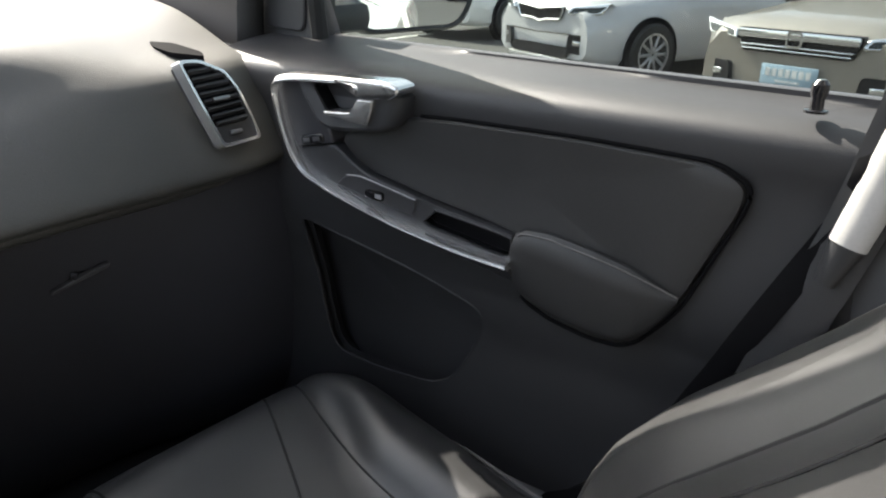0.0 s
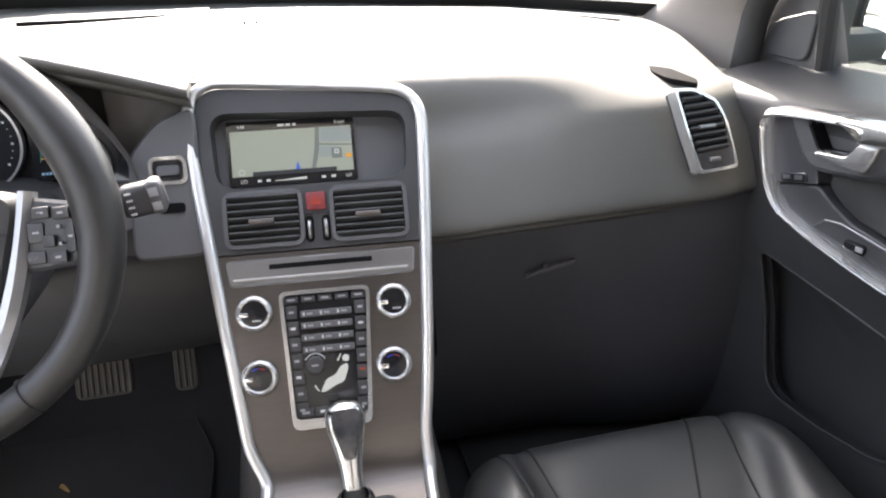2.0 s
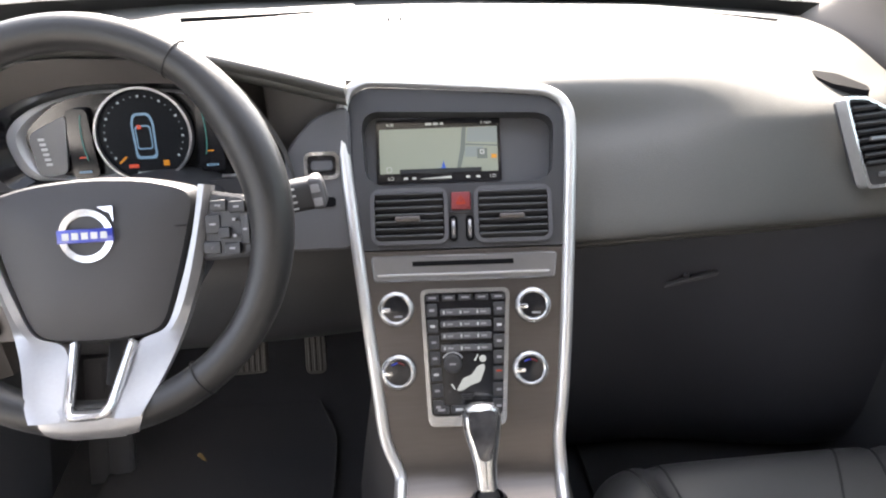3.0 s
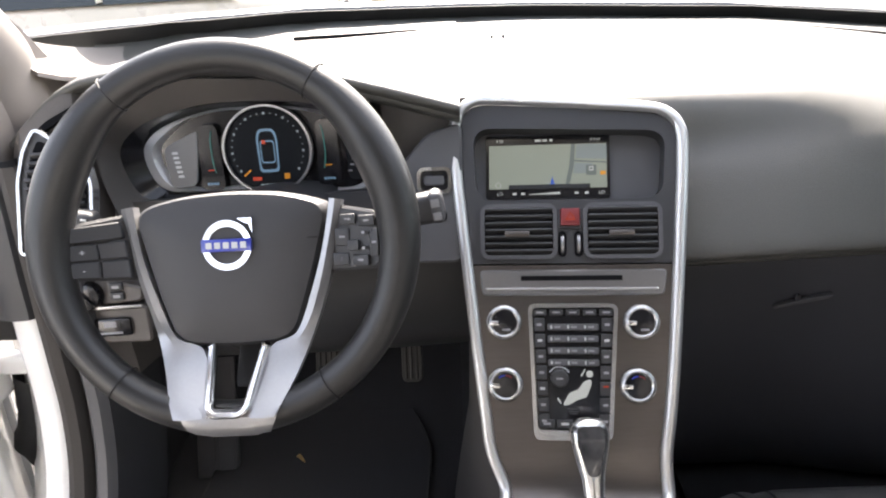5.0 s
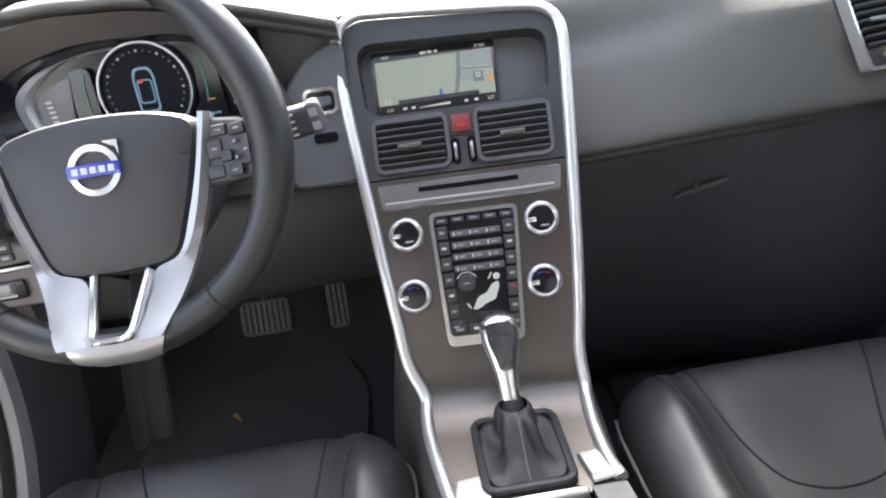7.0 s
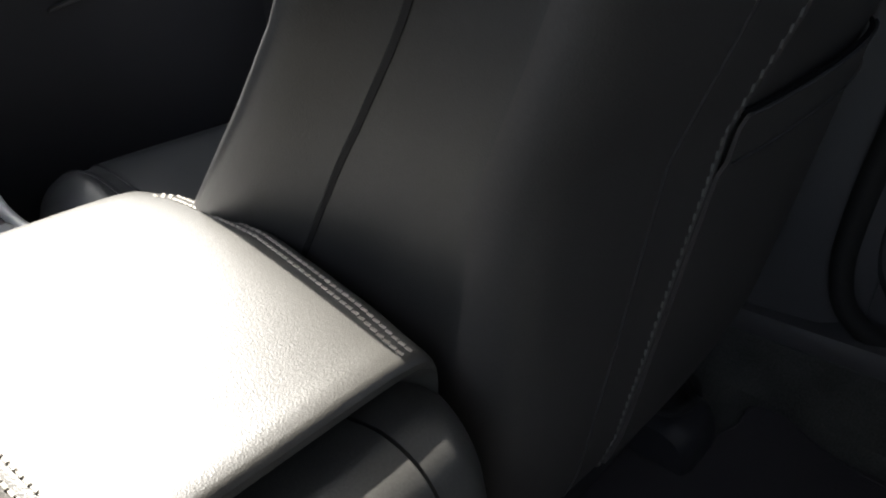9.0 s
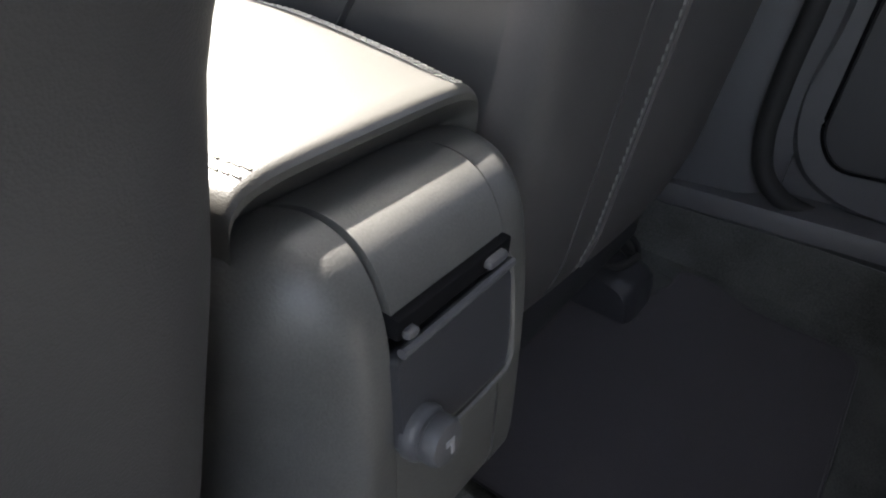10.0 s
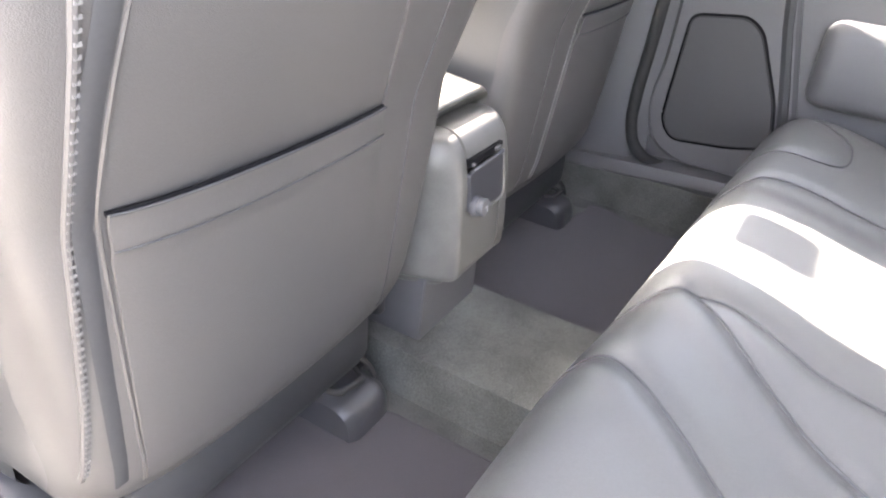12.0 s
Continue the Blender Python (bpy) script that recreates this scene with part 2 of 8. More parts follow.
def tube(pts, r, seg=8, closed=False, bm=None, flat=1.0, up=(0, 0, 1)):
    """Round bar along a line; flat squeezes it along 'up'. r may be a list."""
    own = bmesh.new()
    pts = [Vector(p) for p in pts]
    k, rings = len(pts), []
    for i, p in enumerate(pts):
        d = (pts[(i + 1) % k] - pts[i - 1]) if closed or 0 < i < k - 1 else (pts[1] - pts[0] if i == 0 else pts[-1] - pts[-2])
        d.normalize()
        side = d.cross(Vector(up))
        if side.length < 1e-3:
            side = d.cross(Vector((1, 0, 0)))
        side.normalize()
        w = side.cross(d)
        rad = r[i] if isinstance(r, (list, tuple)) else r
        rings.append([own.verts.new(p + side * math.cos(a) * rad + w * math.sin(a) * rad * flat) for a in [2 * math.pi * j / seg for j in range(seg)]])
    for i in range(k if closed else k - 1):
        a, b = rings[i], rings[(i + 1) % k]
        for j in range(seg):
            own.faces.new((a[j], a[(j + 1) % seg], b[(j + 1) % seg], b[j]))
    if not closed:
        own.faces.new(rings[0][::-1])
        own.faces.new(rings[-1])
    return merge(bm, own)


def rows_mesh(rows, close_u=False, close_v=False, bm=None):
    """Skin over rows of points, all the same length."""
    own = bmesh.new()
    vs = [[own.verts.new(p) for p in row] for row in rows]
    nu, nv = len(vs), len(vs[0])
    for i in range(nu if close_u else nu - 1):
        for j in range(nv if close_v else nv - 1):
            a, b, c, d = vs[i][j], vs[(i + 1) % nu][j], vs[(i + 1) % nu][(j + 1) % nv], vs[i][(j + 1) % nv]
            if len({a, b, c, d}) == 4:
                own.faces.new((a, b, c, d))
    return merge(bm, own)


def shell(rows, off, close_v=False):
    """Skin with thickness: off is a vector from the seen side to the back."""
    off = Vector(off)
    rows = [[Vector(p) for p in r] for r in rows]
    bm = rows_mesh(rows, close_v=close_v)
    back = [[p + off for p in r] for r in rows]
    rows_mesh(back, close_v=close_v, bm=bm)
    rows_mesh([rows[0], back[0]], close_v=close_v, bm=bm)
    rows_mesh([rows[-1], back[-1]], close_v=close_v, bm=bm)
    if not close_v:
        rows_mesh([[r[0] for r in rows], [r[0] for r in back]], bm=bm)
        rows_mesh([[r[-1] for r in rows], [r[-1] for r in back]], bm=bm)
    return bm


def rrect(w, h, r, n=5, cx=0, cy=0):
    out = []
    for sx, sy, a0 in ((1, 1, 0), (-1, 1, 90), (-1, -1, 180), (1, -1, 270)):
        for i in range(n + 1):
            a = radians(a0 + 90 * i / n)
            out.append((cx + sx * (w / 2 - r) + r * math.cos(a), cy + sy * (h / 2 - r) + r * math.sin(a)))
    return out


def rounded(poly, r, n=4):
    """Round the corners of a polygon."""
    out, k = [], len(poly)
    for i in range(k):
        p, a, b = Vector(poly[i]), Vector(poly[i - 1]), Vector(poly[(i + 1) % k])
        ra = min(r, (a - p).length * 0.45, (b - p).length * 0.45)
        s, e = p + (a - p).normalized() * ra, p + (b - p).normalized() * ra
        for j in range(n + 1):
            t = j / n
            out.append(tuple(s * (1 - t) ** 2 + p * 2 * t * (1 - t) + e * t * t))
    return out


def plate(outline, m, low, high, bevel=0.0, bm=None):
    """Extruded outline in the plane of m, from low to high along its normal, with a chamfer at the seen edge."""
    own = bmesh.new()
    k = len(outline)
    turn = sum(outline[i - 1][0] * outline[i][1] - outline[i][0] * outline[i - 1][1] for i in range(k))
    rings = [[own.verts.new((p[0], p[1], low)) for p in outline]]
    rings.append([own.verts.new((p[0], p[1], high - bevel)) for p in outline])
    if bevel:
        flat = [Vector((p[0], p[1], 0)) for p in outline]
        ring = []
        for i, p in enumerate(flat):
            t = (flat[(i + 1) % k] - flat[i - 1])
            nrm = Vector((-t.y, t.x, 0)).normalized() * (1 if turn > 0 else -1)
            ring.append(own.verts.new((p.x + nrm.x * bevel, p.y + nrm.y * bevel, high)))
        rings.append(ring)
    for a, b in zip(rings, rings[1:]):
        for i in range(k):
            own.faces.new((a[i], a[(i + 1) % k], b[(i + 1) % k], b[i]))
    own.faces.new(rings[0][::-1])
    own.faces.new(rings[-1])
    bmesh.ops.triangulate(own, faces=[f for f in own.faces if len(f.verts) > 4])
    own.transform(m)
    return merge(bm, own)


def soft_plate(outline, m, low, high, r, bm=None):
    """Extruded outline whose seen edge is rounded off with radius r."""
    own = bmesh.new()
    k = len(outline)
    turn = sum(outline[i - 1][0] * outline[i][1] - outline[i][0] * outline[i - 1][1] for i in range(k))
    flat, inward = [Vector((p[0], p[1], 0)) for p in outline], []
    for i in range(k):
        t = flat[(i + 1) % k] - flat[i - 1]
        inward.append(Vector((-t.y, t.x, 0)).normalized() * (1 if turn > 0 else -1))
    rings = [[own.verts.new((p.x, p.y, low)) for p in flat]]
    for a in (0, 20, 40, 60, 80):
        s_, c_ = math.sin(radians(a)), math.cos(radians(a))
        rings.append([own.verts.new((p.x + n.x * r * (1 - c_), p.y + n.y * r * (1 - c_), high - r + r * s_)) for p, n in zip(flat, inward)])
    for a, b in zip(rings, rings[1:]):
        for i in range(k):
            own.faces.new((a[i], a[(i + 1) % k], b[(i + 1) % k], b[i]))
    own.faces.new(rings[0][::-1])
    own.faces.new(rings[-1])
    bmesh.ops.triangulate(own, faces=[f for f in own.faces if len(f.verts) > 4])
    own.transform(m)
    return merge(bm, own)


def ring_plate(outer, inner, m, low, high, bm=None):
    """Flat frame between two outlines of the same count."""
    own = bmesh.new()
    k = len(outer)
    lay = [[own.verts.new((p[0], p[1], z)) for p in o] for o, z in ((outer, low), (outer, high), (inner, high), (inner, low))]
    for a, b in zip(lay, lay[1:] + lay[:1]):
        for i in range(k):
            own.faces.new((a[i], a[(i + 1) % k], b[(i + 1) % k], b[i]))
    own.transform(m)
    return merge(bm, own)


def lathe(profile, m, seg=32, bm=None):
    """Turned body: (radius, height) pairs round the z axis of m."""
    own = bmesh.new()
    rings = [[own.verts.new((r * math.cos(2 * math.pi * j / seg), r * math.sin(2 * math.pi * j / seg), z)) for j in range(seg)] for r, z in profile]
    for a, b in zip(rings, rings[1:]):
        for j in range(seg):
            own.faces.new((a[j], a[(j + 1) % seg], b[(j + 1) % seg], b[j]))
    own.faces.new(rings[0][::-1])
    own.faces.new(rings[-1])
    own.transform(m)
    return merge(bm, own)


def lerp(table, x):
    """Piecewise smooth value from pairs (x, value)."""
    if x <= table[0][0]:
        return table[0][1]
    for (a, va), (b, vb) in zip(table, table[1:]):
        if x <= b:
            t = (x - a) / (b - a)
            t = t * t * (3 - 2 * t)
            return va + (vb - va) * t
    return table[-1][1]


def line(table, x):
    return float(np.interp(x, [t[0] for t in table], [t[1] for t in table]))


def step(a, b, x):
    """Smooth rise from 0 at a to 1 at b."""
    t = max(0.0, min(1.0, (x - a) / (b - a)))
    return t * t * (3 - 2 * t)


def word(text, m, size, mat, parent, name="lettering", depth=0.0004, squeeze=1.0):
    """Raised letters in the built-in font, as a mesh."""
    cu = bpy.data.curves.new(name, "FONT")
    cu.body, cu.size, cu.extrude, cu.align_x, cu.align_y = text, size, depth, "CENTER", "CENTER"
    tmp = bpy.data.objects.new("tmp", cu)
    me = bpy.data.meshes.new_from_object(tmp)
    bpy.data.objects.remove(tmp)
    bm = bmesh.new()
    bm.from_mesh(me)
    bpy.data.meshes.remove(me)
    bm.transform(m @ Matrix.Diagonal((squeeze, 1, 1, 1)))
    return part(name, bm, mat, parent)


def at(m, x, y, z=0.0, turn=0.0):
    return m @ Matrix.Translation((x, y, z)) @ Matrix.Rotation(radians(turn), 4, "Z")


def frame_on(o, right, up):
    """Pose with local x along right, y along up, z towards the viewer."""
    r, u = Vector(right).normalized(), Vector(up)
    u = (u - r * u.dot(r)).normalized()
    m = Matrix((r, u, r.cross(u))).transposed().to_4x4()
    return Matrix.Translation(o) @ m


# ---- ground ----
GROUND = -0.22
gb = bmesh.new()
bmesh.ops.create_grid(gb, x_segments=2, y_segments=2, size=1500)
gb.transform(Matrix.Translation((0, 0, GROUND)))
setting("ground", gb, asphalt, "sunlit grey asphalt car park reaching to the horizon", "ground")


# ---- dashboard ----
dashboard = thing("dashboard", "dark grey soft-touch dashboard with a smooth curved top under the windscreen", "dashboard", (0, 0.45, 0.6))
NOSE = [(-0.82, 0.30), (-0.72, 0.45), (-0.62, 0.60), (-0.4, 0.76), (0, 0.83), (0.4, 0.76), (0.62, 0.60), (0.72, 0.45), (0.82, 0.30)]   # line of the windscreen's foot


def foot_z(x):
    """Height of the windscreen's foot."""
    return line([(-0.72, 1.169), (-0.45, 1.166), (-0.26, 1.160), (0, 1.150), (0.2, 1.141), (0.4, 1.132), (0.56, 1.122), (0.72, 1.110)], x)


def pad_profile(x):
    yl, zl = line([(-0.16, 0.185), (0.15, 0.170), (0.32, 0.153), (0.46, 0.160), (0.56, 0.152), (0.64, 0.17)], x), line([(-0.16, 0.884), (0.15, 0.888), (0.32, 0.900), (0.46, 0.899), (0.60, 0.908)], x)
    ye, lean = lerp(NOSE, x), 0.088 - 0.026 * step(0.25, 0.48, x)
    pts = [(yl + 0.03, zl - 0.012), (yl + 0.008, zl - 0.006), (yl - 0.002, zl + 0.008), (yl + lean * 0.22, zl + 0.045), (yl + lean * 0.62, zl + 0.095), (yl + lean, zl + 0.130),
           (0.285, 1.078 - 0.020 * step(0.30, 0.48, x)), (0.40, 1.104 - 0.008 * step(0.3, 0.48, x)), (0.5 + (ye - 0.6) * 0.5, min(1.130, foot_z(x) - 0.006)), (ye, foot_z(x) + 0.001)]
    return spline([(x, y, z) for y, z in pts], 5)


pad = part("pad", shell([pad_profile(-0.132 + 0.75 * i / 40) for i in range(41)], (0, 0.03, -0.02)), dash_skin, dashboard)
BROW = [(-0.705, 1.070), (-0.683, 1.090), (-0.654, 1.114), (-0.623, 1.135), (-0.59, 1.148), (-0.55, 1.154), (-0.45, 1.158), (-0.37, 1.153), (-0.29, 1.140), (-0.22, 1.120), (-0.13, 1.092)]


def brow_profile(x):
    z, ye = float(np.interp(x, [b[0] for b in BROW], [b[1] for b in BROW])), lerp(NOSE, x)
    pts = [(0.205, z - 0.012), (0.188, z - 0.004), (0.195, z + 0.006), (0.25, z + 0.010), (0.36, max(z, 1.10) + 0.006), (0.36 + (ye - 0.36) * 0.5, 1.140), (ye, foot_z(x) + 0.001)]
    return spline([(x, y + 0.035 * abs(x + 0.38), zz) for y, zz in pts], 5)


part("hood", shell([brow_profile(-0.70 + 0.568 * i / 32) for i in range(33)], (0, 0.02, -0.014)), dash_skin, dashboard)
# defrost slits near the glass and the side demister
for a, b in ((-0.42, -0.20), (0.22, 0.56)):
    pts = []
    for i in range(9):
        x = a + (b - a) * i / 8
        ye = lerp(NOSE, x)
        ym, zm = (0.36 + (ye - 0.36) * 0.5, 1.140) if x < -0.13 else (0.5 + (ye - 0.6) * 0.5, min(1.130, foot_z(x) - 0.006))
        pts.append((x, ye - 0.13, zm + (foot_z(x) + 0.001 - zm) * (ye - 0.13 - ym) / (ye - ym) - 0.001))
    part("defroster_slit", tube(pts, 0.006, 6, flat=0.6), black_void, dashboard)
# flat black plate painting the shade of the demister's scoop
part("side_demister", plate(rounded([(-0.0375, 0.018), (-0.0044, 0.0105), (0.036, -0.0235), (0.041, -0.040), (-0.004, -0.0245), (-0.029, -0.003)], 0.006), frame_on((0.535, 0.275, 1.0605), (0.8, -0.6, 0.0), (0.5, 0.7, 0.22)), -0.006, 0.002), black_void, dashboard)
part("side_demister", plate(rounded([(-0.030, -0.0045), (0.026, -0.0010), (0.030, 0.0050), (-0.010, 0.0050), (-0.027, 0.0010)], 0.003), frame_on((-0.617, 0.172, 1.108), (0.85, 0.30, 0.42), (0.0, 0.29, 0.95)), -0.012, 0.003), black_void, dashboard, "dark side demister slit")
for dx in (-0.010, 0.010):
    part("sensor", lathe([(0.0028, -0.006), (0.0028, 0.003), (0.0015, 0.006)], Matrix.Translation((-0.060 + dx, 0.62, 1.131)), 12), dark_plastic, dashboard)

# lower dash on the passenger side, with the glove box
lower = []
for i in range(15):
    x = 0.12 + 0.56 * i / 14
    yo = -0.05 * step(0.3, 0.6, x)
    lower.append([Vector((x, q.x + yo, q.y)) for q in spline([(0.215, 0.905, 0), (0.226, 0.89, 0), (0.228, 0.84, 0), (0.234, 0.77, 0), (0.244, 0.69, 0), (0.258, 0.60, 0), (0.275, 0.52, 0), (0.31, 0.45, 0), (0.36, 0.415, 0)], 4)])
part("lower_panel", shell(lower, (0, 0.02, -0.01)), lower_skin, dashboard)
glove_m = frame_on((0.333, 0.2215, 0.795), (1, -0.10, 0.06), (0, -0.12, 1))
part("glove_box_handle", plate(rounded([(-0.040, -0.008), (0.034, 0.006), (0.038, 0.012), (0.0, 0.006), (-0.036, -0.003)], 0.004), glove_m, -0.004, 0.004, 0.001), mid_plastic, dashboard, "slim grey glove box pull")
part("glove_box_lock", lathe([(0.0045, -0.002), (0.0045, 0.003), (0.003, 0.004)], at(glove_m, -0.008, 0.008), 16), lower_skin, dashboard)
part("glove_box_line", tube([(0.153, 0.226, 0.885), (0.153, 0.228, 0.82), (0.155, 0.236, 0.74), (0.16, 0.25, 0.66)], 0.0025, 6), black_void, dashboard)


vr = frame_on((0.537, 0.168, 1.000), (1, 0.14, -0.02), (-0.05, 0.33, 0.94))
vo = rounded([(-0.0265, -0.0545), (0.0315, -0.0525), (0.0285, -0.0260), (0.0205, 0.0110), (0.0075, 0.0360), (-0.0265, 0.0525), (-0.0530, 0.0540), (-0.0405, -0.0010)], 0.006)
v = part("air_vent", plate(vo, vr, -0.02, 0.001), dark_plastic, dashboard, "silver-rimmed corner air vent")
vout = rounded([(-0.0300, -0.0590), (0.0355, -0.0565), (0.0320, -0.0255), (0.0240, 0.0120), (0.0100, 0.0390), (-0.0255, 0.0565), (-0.0570, 0.0580), (-0.0440, -0.0005)], 0.007)
part("rim", ring_plate(vout, vo, vr, -0.012, 0.006), trim_silver, v)
part("mouth", plate(rounded([(-0.0290, -0.0315), (0.0250, -0.0285), (0.0185, 0.0110), (0.0050, 0.0350), (-0.0265, 0.0500), (-0.0500, 0.0510), (-0.0390, 0.0000)], 0.006), vr, 0.0, 0.0022), black_void, v)
for i in range(8):
    y = -0.0265 + 0.0098 * i
    x0, x1 = line([(-0.0315, -0.0285), (0.0, -0.0380), (0.052, -0.0495)], y) + 0.001, line([(-0.0285, 0.0245), (0.011, 0.0180), (0.035, 0.0045), (0.05, -0.024)], y) - 0.001
    part("slat", box((0, 0, 0), (x1 - x0, 0.0040, 0.010), 0.001, at(vr, (x0 + x1) / 2, y, 0.003, 2.5) @ Matrix.Rotation(radians(-25), 4, "X"), 1), dark_plastic, v)
part("tab", box((-0.0135, 0.0035, 0.010), (0.027, 0.0055, 0.006), 0.002, vr), satin, v)
part("vent_wheel", box((-0.001, -0.0415, 0.003), (0.020, 0.0065, 0.005), 0.002, vr), satin, v)

# driver's side: cluster recess, side panel and vent, knee panel
CL = [(-0.551, 1.052), (-0.546, 1.016), (-0.530, 0.997), (-0.50, 0.992), (-0.42, 0.990), (-0.30, 0.984), (-0.26, 0.984), (-0.240, 0.997), (-0.245, 1.03), (-0.285, 1.075), (-0.34, 1.095), (-0.428, 1.099), (-0.48, 1.092), (-0.525, 1.077)]
inner_line = [Vector((p.x, 0.245 + 0.10 * (p.z - 1.04), p.z)) for p in spline([(x, 0, z) for x, z in CL], 5, True)]
mid_line = [Vector((-0.39 + (p.x + 0.39) * 1.15, 0.225, 1.04 + (p.z - 1.04) * 1.20)) for p in inner_line]
outer_line = [Vector((-0.39 + (p.x + 0.39) * 1.24, 0.192, min(1.04 + (p.z - 1.04) * 1.9, float(np.interp(-0.39 + (p.x + 0.39) * 1.24, [b[0] for b in BROW], [b[1] for b in BROW])) - 0.012))) for p in inner_line]
part("cluster_surround", shell([outer_line, mid_line], (0, 0.02, 0), close_v=True), shroud_skin, dashboard)
part("cluster_gap", shell([mid_line, inner_line], (0, 0.02, 0), close_v=True), black_gloss, dashboard, "black gloss ring round the gauges")
side_rows = []
for i in range(11):
    t = i / 10
    side_rows.append([Vector((x, y + 0.06 * (1 - t) * (1 if x > -0.6 else 0.6) + 0.040 * t ** 6, 0.74 + (float(np.interp(x, [b[0] for b in BROW], [b[1] for b in BROW])) - 0.742) * t)) for x, y in ((-0.715, 0.22), (-0.70, 0.165), (-0.67, 0.14), (-0.63, 0.145), (-0.605, 0.160), (-0.592, 0.19), (-0.588, 0.26))])
part("side_panel", shell(side_rows, (0, 0.03, 0)), shroud_skin, dashboard)
vl = frame_on((-0.615, 0.136, 1.03), (1, 0.05, 0), (0.18, 0.30, 0.94))
vlo = rounded([(-0.049, -0.072), (0.035, -0.042), (0.039, 0.005), (0.035, 0.026), (0.029, 0.034), (-0.008, 0.066), (-0.019, 0.073), (-0.025, 0.064), (-0.034, 0.048), (-0.0435, 0.013)], 0.006)
v = part("air_vent", plate(vlo, vl, -0.02, 0.002), dark_plastic, dashboard, "silver-rimmed corner air vent")
vlout = []
for k in range(len(vlo)):
    p, tdir = Vector(vlo[k]), Vector(vlo[(k + 1) % len(vlo)]) - Vector(vlo[k - 1])
    nrm = Vector((tdir.y, -tdir.x)).normalized()
    vlout.append(tuple(p + nrm * 0.0036))
part("rim", ring_plate(vlout, vlo, vl, -0.012, 0.006), knob_silver, v)
part("mouth", plate(rounded([(-0.036, -0.050), (0.030, -0.038), (0.035, 0.0), (0.031, 0.024), (-0.008, 0.058), (-0.018, 0.062), (-0.027, 0.045), (-0.036, 0.012)], 0.006), vl, 0.0, 0.0032), black_void, v)
for i in range(9):
    y = -0.036 + 0.0100 * i
    x0, x1 = line([(-0.045, -0.035), (0.012, -0.036), (0.045, -0.026)], y), line([(-0.038, 0.029), (0.0, 0.034), (0.024, 0.030), (0.055, -0.006)], y)
    part("slat", box((0, 0, 0), (max(0.008, x1 - x0), 0.0038, 0.010), 0.001, at(vl, (x0 + x1) / 2, y, 0.005) @ Matrix.Rotation(radians(-25), 4, "X"), 1), dark_plastic, v)
part("tab", box((0.0, 0.0, 0.012), (0.03, 0.007, 0.008), 0.002, vl), satin, v)
knee = []
for i in range(15):
    x = -0.70 + 0.58 * i / 14
    yo = 0.03 * math.cos((x + 0.40) * 4)
    knee.append([Vector((x, q.x - yo + 0.02, q.y)) for q in spline([(0.215, 0.99, 0), (0.205, 0.93, 0), (0.20, 0.90, 0), (0.225, 0.885, 0), (0.225, 0.83, 0), (0.25, 0.76, 0), (0.31, 0.70, 0), (0.42, 0.68, 0)], 4)])
part("knee_panel", shell(knee, (0, 0.03, -0.005)), dark_plastic, dashboard)
part("knee_trim", tube([(-0.52, 0.275, 0.742), (-0.37, 0.262, 0.739), (-0.16, 0.268, 0.745)], 0.004, 8, flat=0.6), satin, dashboard, "thin satin strip under the column")

part("hood_backing", box((-0.40, 0.305, 1.02), (0.51, 0.02, 0.15), 0.004), shroud_skin, dashboard)
part("hood_backing", box((-0.64, 0.42, 1.02), (0.18, 0.02, 0.168), 0.004), shroud_skin, dashboard)
part("hood_flank", box((-0.178, 0.262, 1.022), (0.115, 0.02, 0.15), 0.004), shroud_skin, dashboard)
# start button panel beside the stack
sp = frame_on((-0.168, 0.205, 1.0), (1, -0.05, 0), (0, 0.36, 0.93))
part("switch_panel", plate(rounded([(-0.05, -0.105), (0.036, -0.105), (0.036, 0.075), (-0.01, 0.06), (-0.045, 0.02)], 0.015), sp, -0.02, 0.004, 0.003), mid_plastic, dashboard)
slot = part("start_slot", plate(rrect(0.036, 0.026, 0.006), sp, 0.0, 0.006, 0.001), black_gloss, dashboard, "key slot in a chrome surround")
part("rim", ring_plate(rrect(0.044, 0.034, 0.009), rrect(0.035, 0.025, 0.006), sp, 0.0, 0.008), chrome, slot)
part("key", plate(rrect(0.026, 0.012, 0.004), sp, 0.004, 0.009, 0.001), mid_plastic, slot)
part("start_slot", plate(rrect(0.030, 0.012, 0.004, cy=-0.045), sp, 0.0, 0.006), black_void, dashboard)

lp = frame_on((-0.60, 0.172, 0.853), (1, 0.05, 0), (0.03, 0.12, 1))
lights = part("light_panel", plate(rounded([(-0.058, 0.008), (0.036, 0.011), (0.040, 0.030), (0.0, 0.043), (-0.043, 0.045), (-0.054, 0.030)], 0.010), lp, -0.03, 0.006, 0.003), shroud_skin, dashboard, "headlamp switch panel")
light_knob = part("light_knob", lathe([(0.0195, 0.0), (0.0195, 0.008), (0.017, 0.015), (0.010, 0.017)], at(lp, -0.031, 0.025, 0.005), 24), black_gloss, lights)
part("light_knob_grip", box((-0.031, 0.025, 0.022), (0.009, 0.034, 0.012), 0.004, lp @ Matrix.Translation((-0.031, 0.025, 0)) @ Matrix.Rotation(radians(35), 4, "Z") @ Matrix.Translation((0.031, -0.025, 0))), black_gloss, light_knob)
for dy in (0.0215, 0.0345):
    part("light_key", box((0.006, dy, 0.008), (0.018, 0.011, 0.006), 0.002, lp), dark_plastic, lights)
    part("key_mark", box((0.006, dy, 0.0113), (0.009, 0.004, 0.0006), 0, lp), print_grey, lights)
part("panel_strip", box((-0.010, 0.006, 0.008), (0.090, 0.0045, 0.004), 0.001, lp), satin, lights)
